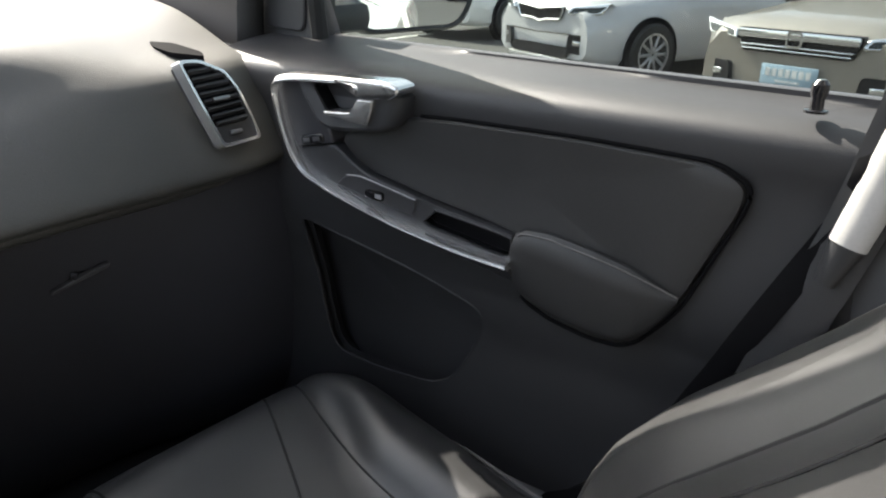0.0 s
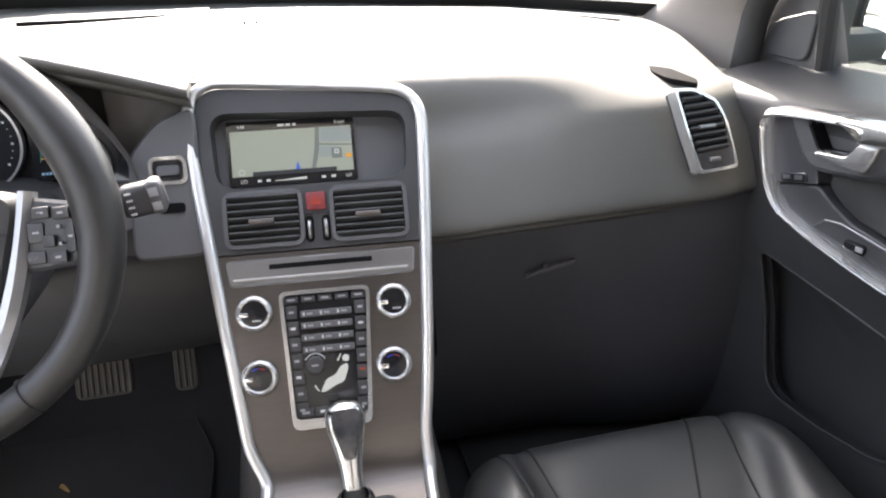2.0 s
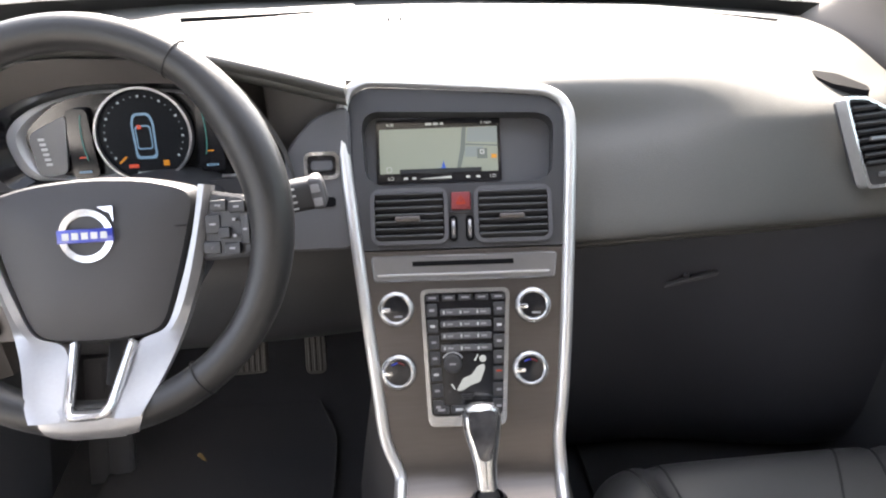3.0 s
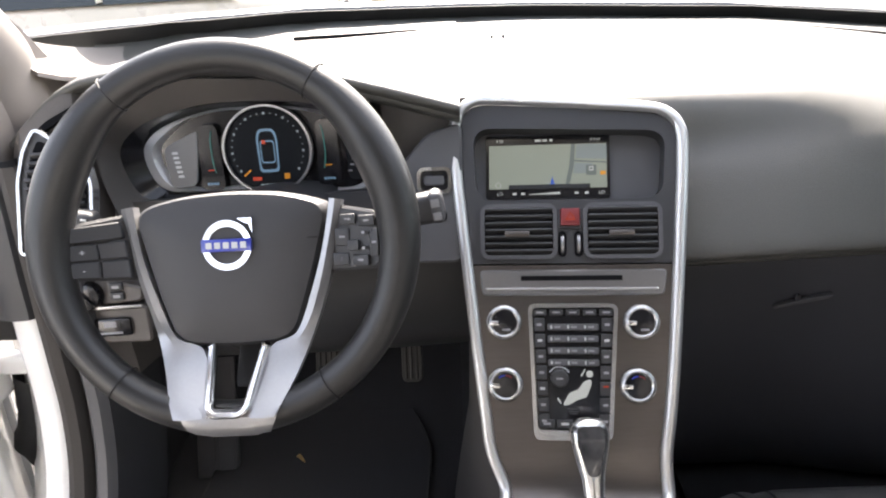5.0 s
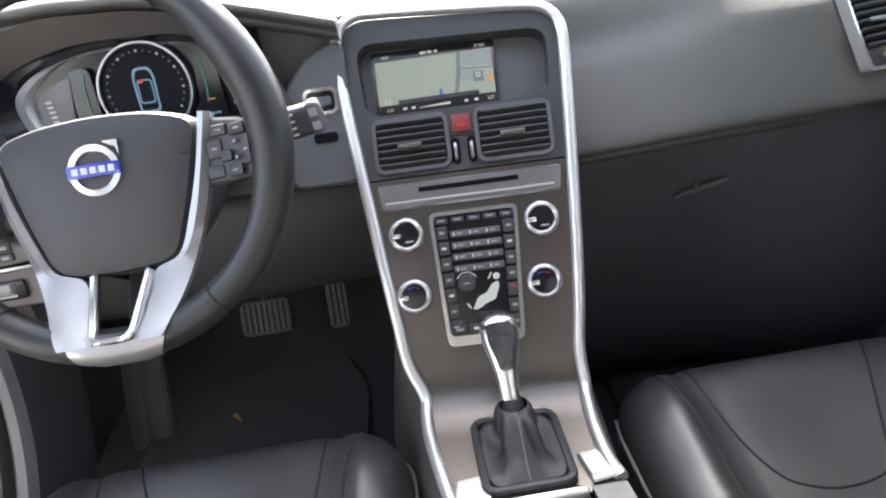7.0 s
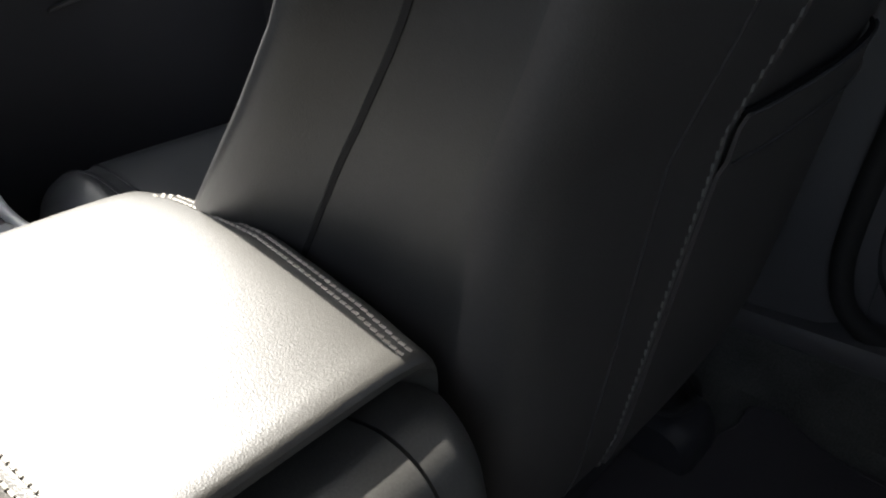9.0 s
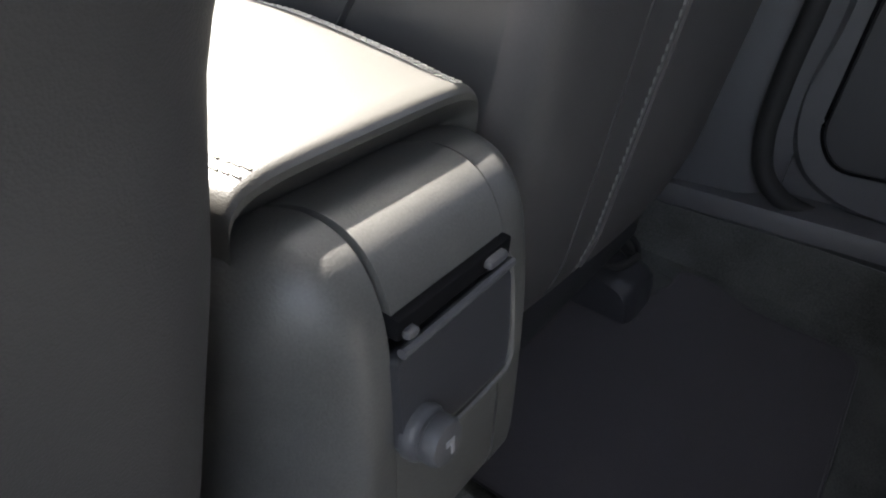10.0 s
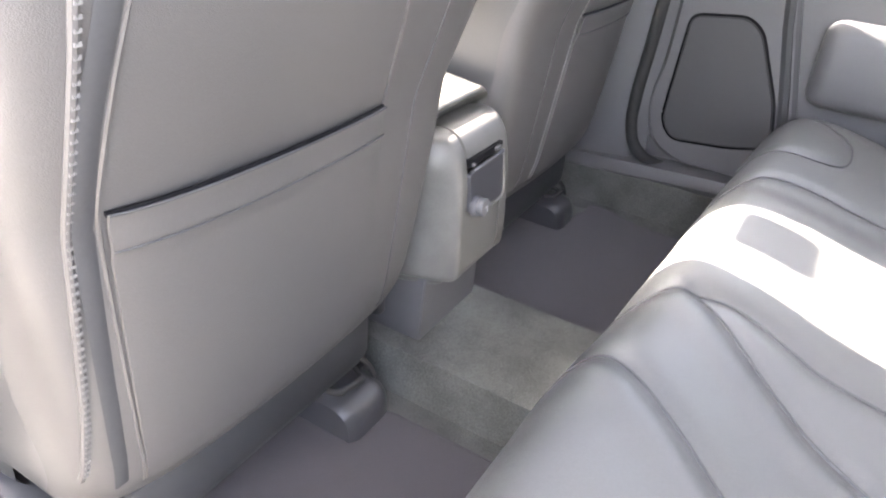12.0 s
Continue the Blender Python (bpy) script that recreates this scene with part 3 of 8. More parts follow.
low_panel = part("brake_panel", plate(rounded([(-0.054, 0.003), (0.040, 0.004), (0.040, -0.048), (-0.030, -0.046)], 0.008), lp, -0.03, 0.004, 0.003), shroud_skin, lights)
part("brake_switch", box((-0.010, -0.022, 0.007), (0.054, 0.026, 0.008), 0.004, lp), black_gloss, low_panel, "parking brake switch")
part("switch_mark", box((-0.010, -0.017, 0.0113), (0.016, 0.008, 0.0006), 0, lp), print_grey, low_panel)
part("switch_mark", box((-0.010, -0.029, 0.0113), (0.030, 0.003, 0.0006), 0, lp), print_grey, low_panel)

# ---- instrument cluster ----
cluster = thing("instrument_cluster", "lit digital instrument cluster with a round gauge in a satin frame", "gauges", (-0.38, 0.25, 0.98))
part("face", shell([inner_line, [Vector((-0.39, 0.25, 1.04))] * len(inner_line)], (0, 0.012, 0), close_v=True), black_gloss, cluster)
band_in, band_mid = [], []
for p in inner_line:
    wide = 0.0040 + 0.0210 * step(-0.47, -0.55, p.x) + 0.011 * step(-0.29, -0.235, p.x) + 0.006 * step(1.03, 0.985, p.z)
    d = (Vector((-0.39, p.y, 1.035)) - p).normalized()
    band_in.append(p + d * wide + Vector((0, 0.004, 0)))
    band_mid.append(p + d * wide * 0.5 + Vector((0, -0.0075, 0)))
part("frame", shell([[p + Vector((0, 0.004, 0)) - (Vector((-0.39, p.y, 1.035)) - p).normalized() * 0.002 for p in inner_line], [p + Vector((0, -0.004, 0)) for p in inner_line], band_mid, band_in], (0, 0.006, 0), close_v=True), frame_silver, cluster, "satin silver frame")
gm = frame_on((-0.385, 0.236, 1.045), (1, 0, 0), (0, 0.10, 1))
gauge = part("gauge", lathe([(0.058, -0.012), (0.058, 0.0), (0.050, 0.001)], gm, 48), dial_black, cluster)
part("ring", ring_plate([(0.0588 * math.cos(i * math.pi / 24), 0.0588 * math.sin(i * math.pi / 24)) for i in range(48)], [(0.0560 * math.cos(i * math.pi / 24), 0.0560 * math.sin(i * math.pi / 24)) for i in range(48)], gm, -0.006, 0.006), satin, gauge, "brushed metal ring")
for i in range(25):
    a = radians(215 - 250 * i / 24)
    r = 0.047
    part("tick", box((r * math.cos(a), r * math.sin(a), 0.002), (0.0016, 0.0016, 0.0006) if i % 3 else (0.003, 0.003, 0.0006), 0, gm), dial_white, gauge)
part("needle", box((0, 0, 0), (0.012, 0.0024, 0.0008), 0, at(gm, -0.030, -0.030, 0.002, 40)), dial_amber, gauge)
car_line = rounded([(-0.013, -0.030), (0.013, -0.030), (0.014, 0.015), (0.010, 0.027), (-0.010, 0.027), (-0.014, 0.015)], 0.006)
part("car_picture", ring_plate(car_line, [(p[0] * 0.82, p[1] * 0.88) for p in car_line], gm, 0.001, 0.002), dial_blue, gauge)
part("car_picture_roof", ring_plate(rrect(0.019, 0.030, 0.004, cy=-0.003), rrect(0.016, 0.026, 0.003, cy=-0.003), gm, 0.002, 0.0026), dial_blue, gauge)
part("warning_light", box((-0.018, -0.038, 0.002), (0.012, 0.0045, 0.0006), 0, gm), dial_red, gauge)
part("warning_light", box((0.022, -0.036, 0.002), (0.007, 0.007, 0.0006), 0, gm), dial_amber, gauge)
part("warning_light", box((-0.004, 0.010, 0.003), (0.005, 0.005, 0.0006), 0, gm), dial_red, gauge)
for i in range(5):
    part("text_bar", box((-0.012 + 0.006 * i, -0.047, 0.002), (0.0045, 0.0035, 0.0006), 0, gm), dial_white, gauge)
for s, x in ((1, -0.078), (-1, 0.078)):
    pane = part("side_display", plate(rounded([(x - 0.016, -0.05), (x + 0.016, -0.05), (x + 0.013, 0.035), (x - 0.013, 0.035)], 0.008), gm, -0.006, -0.001), black_gloss, cluster)
    part("arc", tube([gm @ Vector((x + s * (0.008 - 0.005 * math.cos(q)), 0.03 * math.sin(q), 0.001)) for q in [(-1.2 + 2.4 * i / 10) for i in range(11)]], 0.0006, 6), dial_teal, pane)
    part("arc_end", box((x, -0.024, 0.001), (0.008, 0.0016, 0.0006), 0, gm), dial_red if s > 0 else dial_amber, pane)
    for i in range(4):
        part("text_bar", box((x - 0.006 + 0.004 * i, -0.042, 0.001), (0.0028, 0.0030, 0.0006), 0, gm), dial_blue, pane)
# sunlit sheen of the left panel is put into its lighter grey
part("left_gauge", plate(rounded([(-0.134, -0.046), (-0.100, -0.044), (-0.089, 0.030), (-0.138, 0.008)], 0.010), gm, -0.005, 0.0005), deck_grey, cluster)
for i in range(6):
    part("fuel_bar", box((-0.119 - 0.0008 * i, -0.030 + 0.0062 * i, 0.0015), (0.0075, 0.0032, 0.0006), 0, gm), print_pale, cluster)
part("right_gauge", plate(rounded([(0.103, -0.045), (0.135, -0.045), (0.125, 0.0), (0.103, 0.030)], 0.010), gm, -0.005, 0.0005), dial_black, cluster)
for i in range(4):
    part("temp_bar", box((0.106 + 0.003 * i, -0.033 + 0.008 * i, 0.0015), (0.005, 0.0022, 0.0006), 0, gm), print_grey, cluster)

# ---- centre stack ----
stack = thing("center_stack", "floating centre stack in brushed grey metal with a bright silver frame", "console", (0, 0.17, 0.6))
HALF_L = [(-0.36, 0.0865), (-0.34, 0.0895), (-0.24, 0.1035), (-0.148, 0.1150), (-0.06, 0.1250), (0.02, 0.1340), (0.07, 0.1395), (0.12, 0.142)]
HALF_R = [(-0.36, 0.0940), (-0.33, 0.1000), (-0.21, 0.1155), (-0.06, 0.1265), (0.02, 0.1315), (0.065, 0.1345), (0.12, 0.1345)]
def slant(x, y):
    """The head of the stack falls away towards the passenger."""
    return y - 0.022 * max(0.0, (y - 0.05) / 0.10) * max(0.0, x + 0.14) / 0.28


top_out = rounded([(-0.128, -0.058), (0.128, -0.058), (0.137, 0.150), (-0.140, 0.150)], 0.042, 6)
top_in = rounded([(-0.117, 0.022), (0.115, 0.022), (0.119, 0.122), (-0.122, 0.118)], 0.026, 6)
for i in range(14):                                  # square lower corners
    top_out[i] = (-0.125 if i < 7 else 0.1265, -0.058)
top_out, top_in = [(p[0], slant(*p)) for p in top_out], [(p[0], slant(*p)) for p in top_in]
part("upper_panel", ring_plate(top_out, top_in, AIM, -0.036, 0.0), dark_plastic, stack)
part("housing", plate(rounded([(-0.088, -0.30), (0.098, -0.30), (0.130, 0.122), (-0.136, 0.142)], 0.03), AIM, -0.13, -0.034), shroud_skin, stack)
# lower metal panel running down into the console
rows = []
for Y in [-0.060, -0.10, -0.16, -0.22, -0.27, -0.30]:
    hl, hr = line(HALF_L, Y), line(HALF_R, Y)
    rows.append([AIM @ Vector((hl * s if s < 0 else hr * s, Y, 0)) for s in np.linspace(-1, 1, 9)])
for y, z, hl, hr, w in ((0.026, 0.6720, 0.0925, 0.0990, 0.8), (0.014, 0.6585, 0.0935, 0.0955, 0.6), (-0.006, 0.6490, 0.0950, 0.0920, 0.4), (-0.04, 0.6445, 0.0945, 0.0885, 0.2), (-0.10, 0.642, 0.0875, 0.0865, 0.05), (-0.152, 0.641, 0.0810, 0.0930, 0.0)):
    rows.append([Vector(((hl if s < 0 else hr) * s, y - hr * s * 0.087 * w, z)) for s in np.linspace(-1, 1, 9)])
part("lower_panel", shell(rows, (0, 0.03, -0.012)), stack_metal, stack, "brushed grey-brown metal panel")
# bright frame, from the console up round the screen and down again
fr = []
side_l = [(-0.150, 0.643, 0.0820, 0.0), (-0.10, 0.645, 0.0900, 0.05), (-0.04, 0.648, 0.0980, 0.2), (-0.002, 0.654, 0.0985, 0.4), (0.018, 0.664, 0.0975, 0.6)]
side_r = [(-0.142, 0.643, 0.0930, 0.0), (-0.11, 0.645, 0.0875, 0.05), (-0.06, 0.647, 0.0880, 0.2), (-0.010, 0.652, 0.0925, 0.4), (0.014, 0.664, 0.0965, 0.6)]
fr += [Vector((-h, y + h * 0.087 * w, z)) for y, z, h, w in side_l]
fr += [AIM @ Vector((-line(HALF_L, Y) - 0.004, Y, 0.002)) for Y in (-0.29, -0.24, -0.17, -0.10, -0.06, 0.0, 0.05, 0.09)]
fr += [AIM @ Vector((x, slant(x, y), 0.002)) for x, y in ((-0.1455, 0.115), (-0.138, 0.139), (-0.121, 0.153), (-0.095, 0.157), (0, 0.158), (0.090, 0.157), (0.116, 0.153), (0.132, 0.138), (0.1385, 0.115))]
fr += [AIM @ Vector((line(HALF_R, Y) + 0.004, Y, 0.002)) for Y in (0.075, 0.04, 0.0, -0.06, -0.10, -0.17, -0.24, -0.29)]
fr += [Vector((h, y - h * 0.087 * w, z)) for y, z, h, w in reversed(side_r)]
part("frame", tube(spline(fr, 4), 0.0075, 10, flat=0.9), brushed, stack, "bright brushed aluminium frame")

# screen in its recess
part("recess_back", plate(rounded([(-0.118, 0.020), (0.116, 0.020), (0.120, 0.108), (-0.123, 0.119)], 0.02), AIM, -0.036, -0.0315), mid_plastic, stack)
screen = part("screen", plate(rrect(0.160, 0.083, 0.003, cx=-0.026, cy=0.0705), AIM, -0.034, -0.0285), black_gloss, stack, "lit navigation screen showing a pale green map")
S = at(AIM, -0.026, 0.0705, -0.0285)
part("map", plate(rrect(0.152, 0.058, 0.001, 2), S, 0, 0.0006), map_screen, screen)
part("map_road", plate([(0.022, -0.029), (0.027, -0.029), (0.034, 0.000), (0.036, 0.029), (0.031, 0.029), (0.028, 0.000)], S, 0.0006, 0.001), map_road, screen)
part("map_road", plate([(0.032, 0.006), (0.076, 0.003), (0.076, 0.0045), (0.033, 0.0078)], S, 0.0006, 0.001), map_road, screen)
part("map_block", plate([(0.033, -0.010), (0.058, -0.010), (0.058, 0.003), (0.035, 0.004)], S, 0.0006, 0.0009), map_block, screen)
part("map_block", plate([(0.036, 0.010), (0.076, 0.008), (0.076, 0.028), (0.038, 0.028)], S, 0.0006, 0.0009), map_block, screen)
part("map_marker", box((0.056, -0.006, 0.0012), (0.013, 0.013, 0.0006), 0, S), map_road, screen)
part("map_marker", ring_plate(rrect(0.006, 0.006, 0.0005, 1), rrect(0.003, 0.003, 0.0005, 1), at(S, 0.056, -0.004, 0.0015), 0, 0.0004), map_white, screen)
part("map_marker", box((0.071, -0.010, 0.0012), (0.007, 0.005, 0.0006), 0, S), map_orange, screen)
part("map_arrow", plate([(-0.003, -0.004), (0.003, -0.004), (0, 0.006)], at(S, 0.006, -0.020, 0.002), 0, 0.0006), map_blue, screen)
part("map_bar", box((0.002, -0.0265, 0.0012), (0.105, 0.0055, 0.0006), 0, S), map_dark, screen)
part("map_marker", ring_plate([(0.004 * math.cos(a), 0.004 * math.sin(a)) for a in [i * 0.5236 for i in range(12)]], [(0.003 * math.cos(a), 0.003 * math.sin(a)) for a in [i * 0.5236 for i in range(12)]], at(S, -0.064, -0.024, 0.0012), 0, 0.0005), map_white, screen)
word("LO", at(S, -0.062, -0.0355, 0.0005), 0.0062, map_white, screen)
word("LO", at(S, 0.069, -0.0355, 0.0005), 0.0062, map_white, screen)
word("4:38", at(S, -0.062, 0.0345, 0.0005), 0.0055, map_white, screen)
word("0 mph", at(S, 0.062, 0.0345, 0.0005), 0.0052, map_white, screen)
for x, w in ((-0.012, 0.008), (-0.003, 0.006), (0.005, 0.004)):
    part("text_bar", box((x, 0.0345, 0.0006), (w, 0.003, 0.0005), 0, S), map_white, screen)
part("fan_scale", plate([(-0.024, -0.0368), (0.016, -0.0368), (0.016, -0.0335), (-0.024, -0.0362)], S, 0, 0.0007), map_white, screen)
for x in (-0.043, -0.032, 0.037, 0.050):
    part("icon", box((x, -0.0355, 0.0005), (0.005, 0.003, 0.0005), 0, at(S, 0, 0, 0)), map_white, screen)

for cx in (-0.064, 0.064):
    vo2 = rrect(0.086, 0.060, 0.008, 4, cx, -0.0175)
    v = part("air_vent", plate(vo2, AIM, -0.006, 0.0008), black_void, stack, "centre air vent with dark slats")
    part("rim", ring_plate(rrect(0.096, 0.070, 0.012, 4, cx, -0.0175), vo2, AIM, -0.004, 0.005), mid_plastic, v)
    for i in range(7):
        part("slat", box((0, 0, 0), (0.084, 0.0032, 0.010), 0.001, at(AIM, cx, -0.0175 - 0.026 + 0.052 * i / 6, 0.0035) @ Matrix.Rotation(radians(-30), 4, "X"), 1), dark_plastic, v)
    part("tab", box((cx - 0.002, -0.021, 0.009), (0.031, 0.0065, 0.007), 0.002, AIM), stack_metal, v, "grey metal thumb tab")
hazard = part("hazard_button", box((0, -0.0005, 0.003), (0.024, 0.022, 0.010), 0.002, AIM), red_button, stack, "dark red hazard light button")
tri = [(0, 0.006), (-0.0065, -0.0045), (0.0065, -0.0045)]
part("triangle", ring_plate(tri, [(p[0] * 0.6, p[1] * 0.6) for p in tri], at(AIM, 0, 0.0, 0.008), 0, 0.0006), dial_red, hazard)
part("button_rim", ring_plate(rrect(0.030, 0.028, 0.004), rrect(0.0245, 0.0225, 0.002), at(AIM, 0, -0.0005), -0.002, 0.004), dark_plastic, hazard)
for x in (-0.010, 0.010):
    w = part("thumbwheel", plate(rrect(0.010, 0.032, 0.005, 4, x, -0.034), AIM, -0.002, 0.002), black_void, stack)
    part("wheel", lathe([(0.012, -0.0025), (0.014, -0.0015), (0.014, 0.0015), (0.012, 0.0025)], at(AIM, x, -0.034, -0.005) @ Matrix.Rotation(radians(90), 4, "Y"), 24), satin, w)

cd = part("disc_player", plate(rounded([(-0.110, -0.098), (0.112, -0.098), (0.116, -0.066), (-0.1135, -0.066)], 0.006), AIM, -0.002, 0.004, 0.002), satin, stack, "satin silver disc slot panel")
part("slot", box((0.0, -0.0765, 0.004), (0.124, 0.006, 0.0014), 0, AIM), black_void, cd)
part("slot_edge", tube([AIM @ Vector(p) for p in ((-0.105, -0.090, 0.0045), (0.105, -0.090, 0.0045))], 0.0016, 6), brushed, cd)

KP = rounded([(-0.048, -0.274), (0.046, -0.274), (0.056, -0.108), (-0.054, -0.108)], 0.010, 4)
KI = rounded([(-0.0435, -0.262), (0.0415, -0.262), (0.051, -0.113), (-0.049, -0.113)], 0.007, 4)
keypad = part("keypad", plate(KI, AIM, -0.002, 0.003), black_gloss, stack, "black radio and climate keypad in a silver bezel")
part("bezel", ring_plate(KP, KI, AIM, -0.002, 0.007), knob_silver, keypad)


def kx(u, Y):
    t = (Y + 0.274) / 0.166
    return u * (0.043 + 0.008 * t) + 0.001


for i in range(5):
    part("key", box((kx(-0.80 + 0.4 * i, -0.119), -0.119, 0.004), (0.0165, 0.008, 0.003), 0.001, AIM, 1), dark_plastic, keypad)
    part("key_print", box((kx(-0.80 + 0.4 * i, -0.119), -0.119, 0.0057), (0.009, 0.0022, 0.0004), 0, AIM), print_grey, keypad)
for r in range(4):
    Y = -0.137 - 0.0145 * r
    part("key_bar", box((0.001, Y, 0.0045), (0.062, 0.0085, 0.004), 0.0012, AIM, 1), mid_plastic, keypad)
    for c in range(3):
        part("key_print", box((-0.0255 + 0.0205 * c, Y, 0.0068), (0.002, 0.004, 0.0004), 0, AIM), print_pale, keypad)
        part("key_print", box((-0.0185 + 0.0205 * c, Y, 0.0068), (0.007, 0.0022, 0.0004), 0, AIM), print_grey, keypad)
for sx in (-1, 1):
    for r in range(7):
        Y = -0.134 - 0.0195 * r
        part("key", box((kx(sx * 0.83, Y), Y, 0.004), (0.0135, 0.0165, 0.003), 0.001, AIM, 1), dark_plastic, keypad)
        red = sx > 0 and r == 4
        part("key_print", box((kx(sx * 0.83, Y), Y + (0.003 if red else 0), 0.0057), (0.006, 0.003 if not red else 0.002, 0.0004), 0, AIM), dial_red if red else print_pale if r in (1, 4) else print_grey, keypad)
for i, label in enumerate(("", "BLIS", "", "P")):
    x = -0.032 + 0.0215 * i
    part("key", box((x, -0.2545, 0.004), (0.019, 0.010, 0.003), 0.001, AIM, 1), dark_plastic, keypad)
    part("key_print", box((x, -0.2545, 0.0057), (0.009, 0.003, 0.0004), 0, AIM), print_pale if label else print_grey, keypad)
part("display_glass", plate(rounded([(-0.027, -0.244), (0.027, -0.244), (0.030, -0.188), (-0.030, -0.188)], 0.003), AIM, 0.003, 0.0042), black_gloss, keypad)
dial = part("dial", lathe([(0.011, 0.003), (0.011, 0.012), (0.009, 0.014)], at(AIM, -0.0165, -0.199), 28), dark_plastic, keypad)
part("dial_print", box((-0.0165, -0.199, 0.0143), (0.008, 0.0022, 0.0004), 0, AIM), print_grey, dial)
part("dial_arc", tube([AIM @ Vector((-0.0165 + 0.0135 * math.cos(a), -0.199 + 0.0135 * math.sin(a), 0.005)) for a in [0.5 + 2.1 * i / 10 for i in range(11)]], 0.0009, 5), print_pale, keypad)
part("seat_symbol", plate(rounded([(-0.013, -0.232), (-0.006, -0.232), (0.004, -0.226), (0.016, -0.222), (0.0225, -0.206), (0.0215, -0.200), (0.013, -0.203), (0.006, -0.213), (-0.005, -0.217)], 0.003), AIM, 0.004, 0.0052), map_white, keypad, "pale figure-shaped airflow symbol")
part("seat_symbol_head", lathe([(0.0042, 0.004), (0.0042, 0.0052)], at(AIM, 0.020, -0.194), 20), map_white, keypad)
part("airflow_symbol", plate([(0.009, -0.196), (0.014, -0.188), (0.015, -0.189), (0.011, -0.197)], AIM, 0.004, 0.0052), map_white, keypad)
part("airflow_symbol", plate([(-0.020, -0.224), (-0.015, -0.231), (-0.014, -0.230), (-0.018, -0.223)], AIM, 0.004, 0.0052), map_white, keypad)
for i in range(3):
    part("grille_line", box((0.0, -0.2365 - 0.0028 * i, 0.0045), (0.016 - 0.003 * i, 0.0012, 0.0006), 0, AIM), dark_plastic, keypad)
for kxp, Y, kind in ((-0.0835, -0.131, 0), (0.0835, -0.131, 0), (-0.0825, -0.2075, 1), (0.0775, -0.2075, 1)):
    km = at(AIM, kxp, Y)
    knob = part("knob", lathe([(0.0222, -0.001), (0.0222, 0.006), (0.0212, 0.0092), (0.0192, 0.0112), (0.0172, 0.0118), (0.0158, 0.0110), (0.0153, 0.009), (0.001, 0.0092)], km, 40), knob_silver, stack, "round control knob with a chrome ring")
    part("knob_face", lathe([(0.0152, 0.008), (0.0150, 0.0105), (0.002, 0.0112)], km, 32), black_gloss, knob)
    part("pointer", box((-0.012, -0.001, 0.0118), (0.011, 0.0055, 0.0035), 0.001, km), chrome, knob)
    if kind:
        for q, mm in ((0, dial_blue), (1, dial_red)):
            part("scale_arc", tube([km @ Vector((0.0115 * math.cos(a), 0.0115 * math.sin(a), 0.0113)) for a in [(2.3 - 0.75 * q) - 0.7 * i / 6 for i in range(7)]], 0.0011, 5), emblem_blue if q == 0 else red_button, knob)
    else:
        part("knob_print", box((0.003, -0.009, 0.0115), (0.010, 0.0022, 0.0004), 0, km), print_grey, knob)

# ---- gear selector ----
gear = thing("gear_selector", "chrome gear selector with a black glossy inlay above a leather gaiter", "gear lever", (0, -0.06, 0.645))
axis0, axis1 = Vector((0, -0.040, 0.683)), Vector((0.001, 0.018, 0.765))
dirn = (axis1 - axis0).normalized()
gk = frame_on(axis0, (1, 0, 0), dirn)
rows = []
for t, w, d in ((0, 0.0115, 0.011), (0.05, 0.013, 0.012), (0.18, 0.0128, 0.0115), (0.32, 0.0145, 0.0125), (0.5, 0.0185, 0.0145), (0.68, 0.0228, 0.0170), (0.82, 0.0243, 0.0185), (0.92, 0.0222, 0.0168), (0.98, 0.0155, 0.012), (1.0, 0.008, 0.007), (1.005, 0.001, 0.001)):
    rows.append([gk @ Vector((w * 0.96 * math.cos(a), 0.099 * t, d * 0.88 * math.sin(a))) for a in [2 * math.pi * j / 32 for j in range(32)]])
part("knob", rows_mesh(rows, close_v=True), knob_metal, gear, "bright polished metal knob")
part("collar", tube([gk @ Vector((0, -0.030, 0)), gk @ Vector((0, -0.004, 0)), gk @ Vector((0, 0.001, 0))], [0.016, 0.0135, 0.012], 20), rubber, gear, "black collar")
ins = rounded([(-0.0062, 0.034), (0.0062, 0.034), (0.0168, 0.072), (0.0152, 0.091), (-0.0152, 0.091), (-0.0168, 0.072)], 0.010, 5)
bm = plate(ins, gk @ Matrix.Translation((0, 0, -0.004)), 0.006, 0.0175, 0.002)
for vert in bm.verts:
    loc = gk.inverted() @ vert.co
    if loc.z > 0.012:
        loc.z += (line([(0.03, -0.0015), (0.05, 0.0), (0.075, 0.0045), (0.092, 0.002)], loc.y))
        vert.co = gk @ loc
part("inlay", bm, inlay_gloss, gear, "black glossy inlay with pale gear marks")
gaiter = []
for t in np.linspace(0, 1, 17):
    ring = []
    for j in range(64):
        a = 2 * math.pi * j / 64
        c, sn = math.cos(a), math.sin(a)
        k = (abs(c) ** 5 + abs(sn) ** 5) ** 0.2
        sq = Vector((0.043 * c / k, -0.082 + 0.054 * sn / k, 0.650))
        rd = Vector((0.0155 * c, -0.052 + 0.0155 * sn, 0.688))
        p = sq.lerp(rd, t)
        p.z = 0.650 + 0.038 * (0.25 * t + 0.75 * step(0.25, 1.0, t))
        pit = (abs(c) ** 3) * math.exp(-((t - 0.42) / 0.22) ** 2)
        fold = 0.0026 * math.sin(9 * a + 4 * t) * math.sin(math.pi * t)
        p += Vector((-c * 0.014 * pit + c * fold, sn * fold, -0.008 * pit + (0.012 * abs(sn) ** 4 * math.sin(math.pi * t))))
        ring.append(p)
    gaiter.append(ring)
